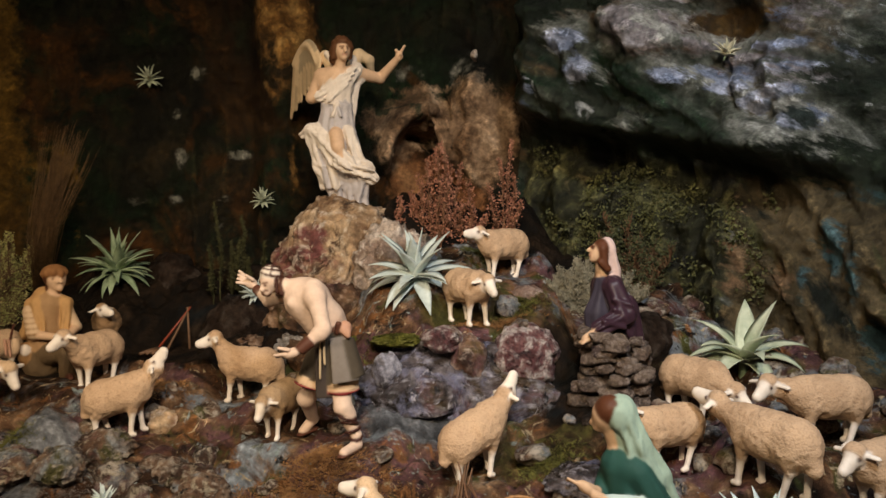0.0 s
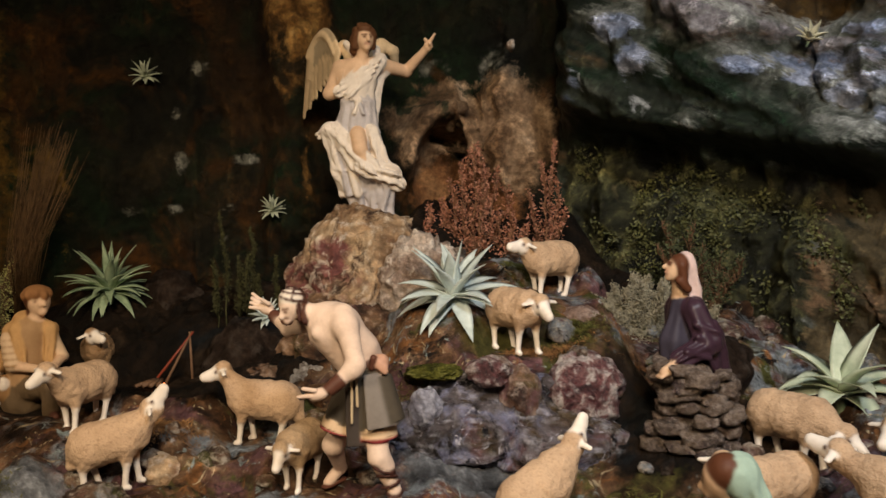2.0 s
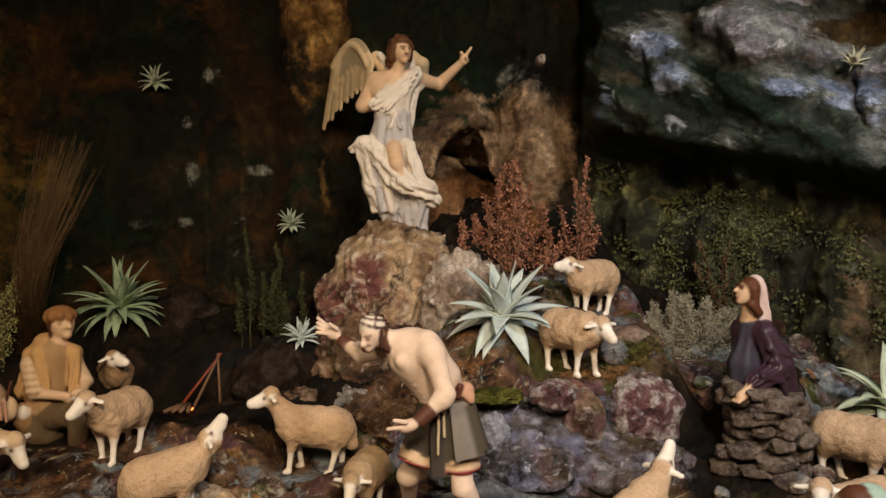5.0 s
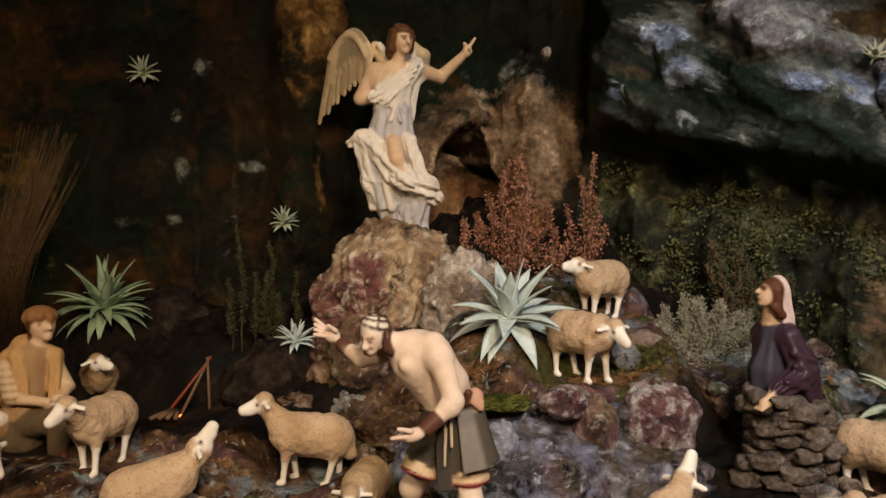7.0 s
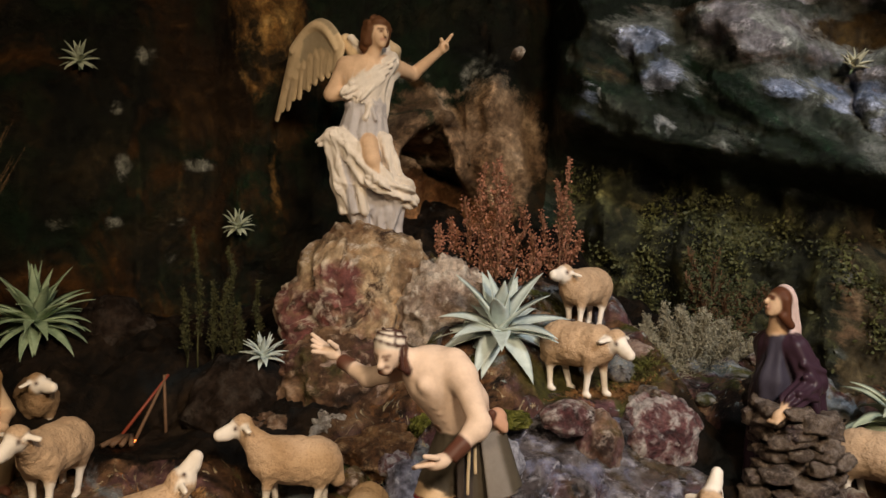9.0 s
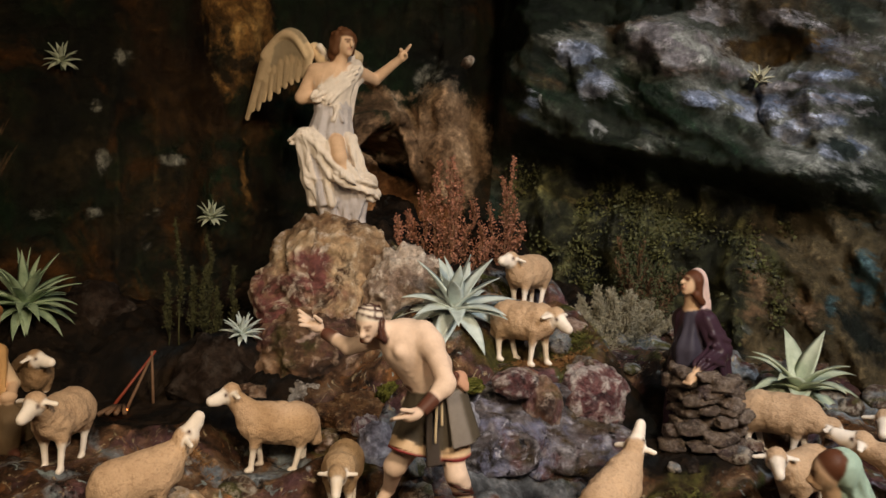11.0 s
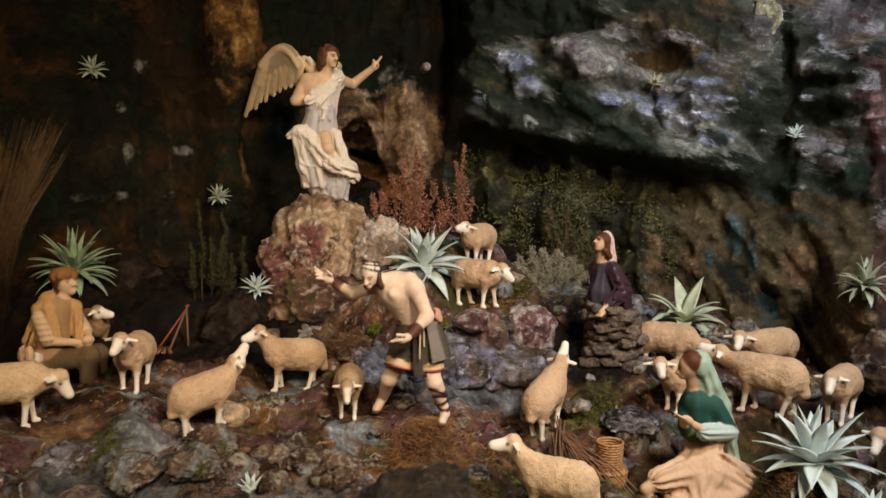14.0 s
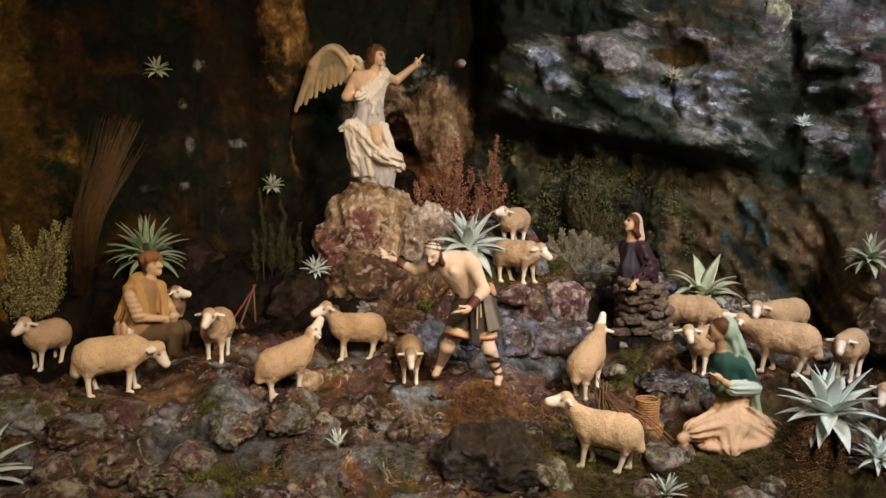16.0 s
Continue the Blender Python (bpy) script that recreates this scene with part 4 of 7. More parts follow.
slab("wall_west", (-2.7, -2.6, 0), (-2.6, 2.6, 2.5), M_HALL, "plain dark hall wall", "wall")
slab("wall_east", (2.6, -2.6, 0), (2.7, 2.6, 2.5), M_HALL, "plain dark hall wall", "wall")
slab("plinth_front", (-1.75, 0.38, 0), (1.1, 0.42, 0.74), M_HALL, "plain dark panel below the display", "panel")


# ---- rocks ----
def rock_mesh(name, radii, mat, seed, rough=0.22, detail=4, crag=0.0, fine=0.02, knob=0.0, block=1.0):
    bm = bmesh.new()
    bmesh.ops.create_icosphere(bm, subdivisions=detail, radius=1)
    co = np.array([v.co for v in bm.verts])
    q = co + seed * 3.7 + 0.25 * np.stack([vnoise(co * 2.2 + n * 9, seed + n) for n in range(3)], -1)
    far = 1 + rough * fbm(q, 1.4, 3, seed) + crag * ridged(q, 2.6, 4, seed + 9) + 0.10 * (lumps(q, 2.6, seed) - 0.6) + fine * fbm(q, 11, 3, seed + 30) + (knob * (lumps(q, 6.5, seed + 40) + 0.5 * lumps(q, 13, seed + 41) - 0.8) if knob else 0)
    co = np.sign(co) * np.abs(co) ** block * far[:, None] * np.array(radii)
    for v, c in zip(bm.verts, co):
        v.co = c
    me = bpy.data.meshes.new(name)
    bm.to_mesh(me)
    bm.free()
    me.materials.append(mat)
    me.polygons.foreach_set("use_smooth", np.full(len(me.polygons), True))
    return me


def boulder(at, radii, mat, seed, label, turn=0, **kw):
    ob = new("boulder", rock_mesh("boulder", radii, mat, seed, **kw))
    ob.matrix_basis = pose(*at, 0, 0, turn)
    return tagged(ob, label, "boulder")


boulder((-0.200, 1.59, 1.200), (0.110, 0.10, 0.116), M_WARMROCK, 2, "tall ochre and mauve boulder with a rounded crown", detail=6, rough=0.16, fine=0.030, knob=0.085)
boulder((-0.225, 1.53, 1.10), (0.10, 0.085, 0.10), M_UMBERROCK, 5, "broad brown boulder at the foot of the crag", detail=6, rough=0.18, fine=0.035, knob=0.085)
boulder((-0.085, 1.50, 1.205), (0.062, 0.05, 0.066), M_PALEROCK, 7, "pale ochre craggy rock leaning on the tall boulder", detail=5, crag=0.12, fine=0.04, knob=0.05)
boulder((0.04, 1.40, 1.012), (0.17, 0.14, 0.102), M_GREYROCK, 11, "wide slate-grey rock shelf with a glossy face", detail=6, rough=0.10, crag=0.03, fine=0.022, knob=0.03, block=0.85)
boulder((-0.03, 1.285, 1.015), (0.11, 0.06, 0.058), M_GREYROCK, 12, "blue-grey glossy rock under the shelf", detail=6, rough=0.15, crag=0.03, fine=0.025, knob=0.03)
boulder((0.10, 1.275, 1.005), (0.10, 0.06, 0.050), M_GREYROCK, 19, "plum-grey glossy rock below the shelf", detail=5, rough=0.15, crag=0.03, fine=0.025, knob=0.03)
boulder((0.140, 1.31, 1.075), (0.052, 0.046, 0.048), M_PLUMROCK, 13, "plum and white crusted round rock", detail=5, rough=0.12, fine=0.05, knob=0.10)
boulder((0.048, 1.282, 1.077), (0.028, 0.028, 0.040), M_RUSSETROCK, 14, "russet knobbly rock in the shelf face", detail=4, fine=0.04, knob=0.07)
boulder((0.010, 1.280, 1.108), (0.030, 0.026, 0.019), M_PLUMROCK, 15, "pale violet rock capping the shelf edge", detail=4, knob=0.06)
boulder((-0.075, 1.250, 1.068), (0.022, 0.02, 0.027), M_VIOLET, 16, "small lavender rock below the shelf", detail=4, knob=0.05)
boulder((-0.045, 1.240, 1.020), (0.018, 0.016, 0.014), M_VIOLET, 22, "small lavender stone low on the shelf", detail=4, knob=0.05)
boulder((-0.068, 1.305, 1.103), (0.036, 0.024, 0.010), M_MOSSPAD, 33, "bright green moss pad on the shelf edge", detail=5, fine=0.10, knob=0.10)
boulder((0.150, 1.365, 1.112), (0.040, 0.026, 0.011), M_MOSSPAD, 34, "olive moss pad by the plum rock", detail=5, fine=0.10, knob=0.10)
boulder((0.150, 1.425, 1.146), (0.036, 0.030, 0.030), M_ROSEROCK, 17, "smooth rose-brown rock beside the sheep", detail=4)
boulder((-0.205, 0.955, 0.905), (0.080, 0.06, 0.062), M_WETROCK, 18, "dark glossy round boulder low on the slope", detail=6, crag=0.02, fine=0.04, knob=0.06)
boulder((-0.135, 1.372, 1.072), (0.030, 0.022, 0.024), M_MOSSPAD, 35, "olive moss clump behind the shepherd", detail=5, fine=0.10, knob=0.10)
boulder((-0.25, 1.445, 1.030), (0.045, 0.03, 0.026), M_UMBERROCK, 20, "small grey rock with lichen", detail=4, knob=0.06)
boulder((-0.195, 1.375, 1.046), (0.050, 0.04, 0.034), M_RUSTCRUST, 21, "rust-brown crusty mound behind the shepherd", detail=5, fine=0.06, knob=0.10)
boulder((-0.190, 1.335, 1.044), (0.020, 0.018, 0.016), M_PLUMROCK, 29, "pale plum stone behind the shepherd", detail=4, knob=0.08)
boulder((-0.176, 1.315, 1.020), (0.030, 0.024, 0.030), M_VIOLET, 30, "blue-grey rock behind the shepherd", detail=4, knob=0.07)
boulder((-0.242, 1.345, 1.022), (0.022, 0.018, 0.018), M_RUSSETROCK, 31, "russet stone behind the sheep", detail=4, knob=0.08)
boulder((-0.330, 1.455, 1.045), (0.055, 0.035, 0.034), M_UMBERROCK, 32, "brown mossy rock between sheep and crag", detail=5, fine=0.05, knob=0.08)
boulder((-0.47, 1.43, 1.00), (0.10, 0.05, 0.035), M_DARKROCK, 23, "dark brown flat rock by the camp fire", detail=4, crag=0.05)
boulder((-0.375, 1.52, 1.08), (0.07, 0.05, 0.06), M_DARKROCK, 24, "dark brown rock under a small agave", detail=4, crag=0.05)
boulder((-0.58, 1.72, 1.14), (0.06, 0.05, 0.06), M_DARKROCK, 25, "dark grey rock against the cave wall", detail=4)
boulder((-0.425, 1.245, 0.985), (0.026, 0.024, 0.022), M_WARMROCK, 26, "round tan stone by the sheep", detail=4)
boulder((0.34, 1.37, 1.08), (0.05, 0.05, 0.05), M_DARKROCK, 27, "dark rock behind the stone pillar", detail=4)
boulder((0.655, 0.965, 1.05), (0.055, 0.05, 0.055), M_STONE, 28, "brown rock carrying an agave", detail=4)

for n, (x, y, rx, rz, m, what) in enumerate([
        (-0.66, 1.165, 0.045, 0.032, M_GREYROCK, "blue-grey lumpy rock below the grazing sheep"), (-0.80, 1.12, 0.055, 0.036, M_STONE, "large tan-grey lumpy rock on the slope"),
        (-0.58, 1.09, 0.040, 0.030, M_STONE, "brown lumpy rock on the slope"), (-0.50, 1.06, 0.038, 0.030, M_STONE, "plum-brown lumpy rock on the slope"),
        (-0.335, 1.10, 0.036, 0.028, M_STONE, "plum-brown rock below the lamb"), (-0.47, 1.135, 0.040, 0.032, M_STONE, "brown lumpy rock below the sheep"),
        (-0.30, 1.04, 0.036, 0.032, M_STONE, "tan rock covered with lichen"), (-0.70, 1.0, 0.045, 0.030, M_STONE, "violet-brown rock low on the slope"),
        (-0.56, 0.93, 0.055, 0.04, M_GREYROCK, "grey rock low on the slope"), (-0.36, 0.90, 0.06, 0.04, M_STONE, "dark brown rock low on the slope"),
        (0.02, 0.78, 0.06, 0.03, M_PLUMROCK, "violet-brown rock at the front edge"), (0.2, 1.05, 0.055, 0.022, M_GREYROCK, "flat violet rock behind the basket"),
        (0.43, 0.87, 0.06, 0.03, M_STONE, "brown rock beneath the white agave"), (-0.9, 1.25, 0.08, 0.05, M_STONE, "grey-brown rock at the cave edge")]):
    boulder((x, y, gz(x, y) + 0.004), (rx * 0.95, rx * 0.8, rz * 0.8), m, 120 + n, what, 40 * n, detail=5, rough=0.22, crag=0.04, fine=0.075, knob=0.11)

# loose stones, scattered over the slope
shapes = [rock_mesh("rock", (1, 0.8 + 0.1 * (n % 3), 0.62 + 0.09 * (n % 4)), M_STONE, 50 + n, 0.28, 3, 0.08) for n in range(8)]
rng = random.Random(4)
count = 0
while count < 190:
    x, y = rng.uniform(-1.05, 0.7), 0.78 + 0.85 * rng.random() ** 1.5
    if (y > 1.30 and x < -0.22) or any((x - p[0]) ** 2 + (y - p[1]) ** 2 < (p[3] * 0.85) ** 2 for p in PADS):
        continue
    r = rng.uniform(0.010, 0.030) * (1.15 if y < 1.1 else 0.8)
    ob = tagged(new("rock", shapes[count % 8]), "small lumpy rock painted brown, plum or slate", "rock", "rocks on the slope")
    ob.matrix_basis = pose(x, y, gz(x, y) + r * 0.1, rng.uniform(-20, 20), rng.uniform(-20, 20), rng.uniform(0, 360)) @ Matrix.Diagonal((r, r, r, 1))
    count += 1


# ---- figurines ----
def moved(prims, middle, degrees, k=1.0, r=1.0):
    """Turn limbs and lumps about an upright axis, and shrink them towards it."""
    c, s = math.cos(radians(degrees)), math.sin(radians(degrees))
    m = np.array((*middle, 0.0))
    T = np.array(((c * k, -s * k, 0), (s * k, c * k, 0), (0, 0, 1)))
    for p in prims:
        for key in ("a", "b", "c"):
            if key in p:
                p[key] = T @ (p[key] - m) + m
        if p["kind"] == "limb":
            p["ra"], p["rb"] = p["ra"] * r, p["rb"] * r
        else:
            p["r"], p["turn"] = p["r"] * (r, r, 1), (p["turn"][0], p["turn"][1], p["turn"][2] + degrees)
    return prims


def settle(ob):
    """Put the object's origin at the middle of its base."""
    n = len(ob.data.vertices)
    co = np.empty(n * 3)
    ob.data.vertices.foreach_get("co", co)
    co = co.reshape(-1, 3)
    o = np.r_[(co.min(0) + co.max(0))[:2] / 2, co[:, 2].min()]
    ob.data.vertices.foreach_set("co", (co - o).ravel())
    ob.data.update()
    ob.location = o
    return ob


def sheep(rump, head, zh, zf, face, tilt, label, s=1.0, lift=0.0, wool=T_WOOL, seed=0):
    """rump, head: plan places; zh, zf: ground under hind and fore feet; face: plan direction of the face; tilt: its degrees upward."""
    rump, head3 = np.array(rump, float), np.array(head, float)
    h = head3[:2] - rump
    span = np.linalg.norm(h)
    h /= span
    side = np.array((-h[1], h[0]))
    body = min(0.098 * s, span * 0.9)
    chest = rump + h * body

    def at(along, across, z):
        return np.r_[rump + h * along + side * across, z]

    R = 0.0258 * s
    zr, zc = zh + 0.064 * s, zf + 0.065 * s + lift
    d3 = (*side, 0)
    P = [limb(at(R, 0, zr), at(body - R * 0.9, 0, zc), R * 1.02, R, 0, 0.012, (d3, 0.84)),
         lump(at(body * 0.5, 0, (zr + zc) / 2 - 0.003 * s), (R * 1.15, R * 0.98, R * 0.95), 0, 0.012),
         lump(at(body * 0.18, 0, zr - 0.004 * s), (R * 1.0, R * 0.92, R * 1.02), 0, 0.012),
         limb(at(0.004 * s, 0, zr + 0.012 * s), at(-0.003 * s, 0, zr - 0.024 * s), 0.007 * s, 0.0085 * s, 0, 0.005)]
    f = np.array(face, float)
    f /= np.linalg.norm(f)
    c, u = math.cos(radians(tilt)), math.sin(radians(tilt))
    F = np.array((f[0] * c, f[1] * c, u))
    ear = np.cross(F, (0, 0, 1))
    ear /= np.linalg.norm(ear)
    top = np.cross(ear, F)
    poll = head3 - F * 0.009 * s
    nose = head3 + F * 0.019 * s
    P += [limb(at(body - R * 0.72, 0, zc + 0.006 * s), poll - top * 0.004 * s, 0.0178 * s, 0.0112 * s, 0, 0.010),
          lump(poll + top * 0.003 * s, np.array((0.0125,) * 3) * s, 0, 0.004),
          limb(poll + F * 0.004 * s, nose, 0.0118 * s, 0.0066 * s, 1, 0.004, (ear, 0.85)),
          limb(nose - top * 0.002 * s, nose - F * 0.008 * s - top * 0.004 * s, 0.0056 * s, 0.0062 * s, 1, 0.003)]
    for e in (-1, 1):
        root = poll + ear * e * 0.010 * s + top * 0.004 * s
        P.append(limb(root, root + ear * e * 0.0145 * s - top * 0.004 * s - F * 0.002 * s, 0.0042 * s, 0.0036 * s, 1, 0.002, (top, 0.6)))
        P.append(lump(poll + F * 0.010 * s + ear * e * 0.0098 * s + top * 0.004 * s, np.array((0.0016,) * 3) * s, 2, 0.0005))
    for fore in (0, 1):
        for e in (-1, 1):
            x = (body - R * 0.9) if fore else R * 0.75
            z = zf if fore else zh
            step = (0.007 if e > 0 else -0.006) * s
            y = e * 0.0125 * s
            hip = at(x, y, (zc if fore else zr) - 0.010 * s)
            knee = at(x + step * 0.4 + (0 if fore else -0.005 * s), y, z + 0.035 * s)
            foot = at(x + step, y, z + 0.004 * s)
            P += [limb(hip, knee, 0.0122 * s, 0.0058 * s, 0, 0.006), limb(knee, foot, 0.0047 * s, 0.0036 * s, 1, 0.003),
                  limb(foot, foot + np.r_[h * 0.005 * s, -0.001], 0.0042 * s, 0.0038 * s, 1, 0.002)]
    ob = clay("sheep_figurine", P, [wool, T_FACE, T_BAND], 0.0021, label, "sheep figurine", "flock of sheep figurines", rough=0.0010, rough_scale=160.0, rough_mats=(0,), seed=seed, mat=M_WOOLCLAY)
    return settle(ob)


S = "tan clay sheep figurine with white face, "
sheep((-0.838, 1.575), (-0.905, 1.498, 1.075), 0.985, 0.985, (-0.6, -0.8), -20, S + "beside the green bush", seed=1)
sheep((-0.803, 1.249), (-0.676, 1.262, 1.058), 0.998, 0.998, (0.75, -0.35), -55, "cream clay sheep figurine grazing with lowered white head", 1.08, wool=T_WOOLW, seed=2)
sheep((-0.556, 1.378), (-0.594, 1.262, 1.112), 1.022, 1.022, (-0.45, -0.9), -24, S + "by the seated boy", seed=3)
sheep((-0.655, 1.57), (-0.623, 1.489, 1.122), 1.035, 1.035, (0.85, -0.5), -5, "brown clay sheep figurine standing behind the seated boy", 0.95, wool=(0.34, 0.21, 0.11, 0.8), seed=4)
sheep((-0.518, 1.188), (-0.419, 1.207, 1.090), 0.976, 0.982, (0.85, 0.25), 60, "tan clay sheep figurine looking up with raised white head", lift=0.004, seed=5)
sheep((-0.262, 1.322), (-0.376, 1.33, 1.098), 0.996, 0.998, (-0.95, -0.2), -14, S + "turned to the camp fire", seed=6)
sheep((-0.226, 1.265), (-0.254, 1.174, 1.029), 0.976, 0.974, (-0.25, -0.95), -45, "small brown-backed clay lamb figurine with lowered white head", 0.88, wool=(0.40, 0.27, 0.155, 0.85), seed=7)
sheep((0.150, 1.525), (0.062, 1.459, 1.262), 1.178, 1.178, (-0.8, -0.6), 5, "tan clay sheep figurine on top of the rock shelf", 0.98, seed=8)
sheep((0.022, 1.392), (0.083, 1.303, 1.190), 1.12, 1.12, (0.42, -0.90), -30, "tan clay sheep figurine on the shelf by the agave", 1.0, seed=9)
sheep((0.020, 1.060), (0.104, 1.113, 1.074), 0.950, 0.960, (0.60, 0.45), 66, "tan clay sheep figurine rearing its white head upward", lift=0.010, seed=10)
sheep((0.012, 0.858), (-0.080, 0.942, 0.998), 0.893, 0.895, (-0.95, 0.25), 0, "cream clay sheep figurine with turned white head", 1.04, wool=T_WOOLW, seed=11)
sheep((0.352, 1.245), (0.428, 1.145, 1.052), 1.0, 1.0, (0.6, -0.75), -35, "brown clay sheep figurine with lowered head under the agave", 1.05, seed=12)
sheep((0.573, 1.09), (0.437, 1.072, 1.083), 1.003, 1.003, (-0.75, -0.65), -20, "brown clay sheep figurine beside the cave wall", 1.05, seed=13)
sheep((0.352, 1.085), (0.243, 1.032, 1.060), 0.975, 0.975, (-0.45, -0.85), -22, S + "behind the seated woman", 0.98, seed=14)
sheep((0.438, 0.92), (0.358, 1.04, 1.078), 0.985, 0.985, (-0.6, 0.75), 15, "tan clay sheep figurine seen from behind with raised white head", 1.1, seed=15)
sheep((0.565, 0.945), (0.470, 0.895, 1.050), 0.975, 0.975, (-0.8, -0.6), -28, "brown clay sheep figurine with white ears, near the cave wall", 1.0, seed=16)
sheep((0.60, 0.83), (0.47, 0.80, 0.985), 0.91, 0.91, (-0.9, -0.4), -40, "brown clay sheep figurine half hidden by the white agave", 1.0, seed=17)


def face_marks(hd, f, r, eye, lip, drop=0.0):
    """Eyes, brows and mouth on a head: f is the way it faces, r its radius, eye and lip the paints."""
    f = np.array(f, float) / np.linalg.norm(f)
    e = np.cross(f, (0, 0, 1.0))
    e /= np.linalg.norm(e)
    u = np.cross(e, f)
    c = np.array(hd, float) + f * r * 0.90
    marks = []
    for n in (-1, 1):
        marks += [lump(c + e * n * r * 0.36 + u * (r * 0.14 - drop) - f * r * 0.06, (r * 0.085, r * 0.085, r * 0.05), eye, 0.0004), limb(c + e * n * r * 0.20 + u * (r * 0.36 - drop) - f * r * 0.06, c + e * n * r * 0.58 + u * (r * 0.34 - drop) - f * r * 0.22, r * 0.028, r * 0.022, eye, 0.0006)]
    marks += [limb(c + u * (r * 0.30 - drop) - f * r * 0.03, c + u * (-r * 0.20 - drop) + f * r * 0.20, r * 0.10, r * 0.17, 0, 0.0025),
              limb(c - e * r * 0.22 - u * (r * 0.52 + drop) - f * r * 0.05, c + e * r * 0.22 - u * (r * 0.52 + drop) - f * r * 0.05, r * 0.060, r * 0.060, lip, 0.0006)]
    return marks


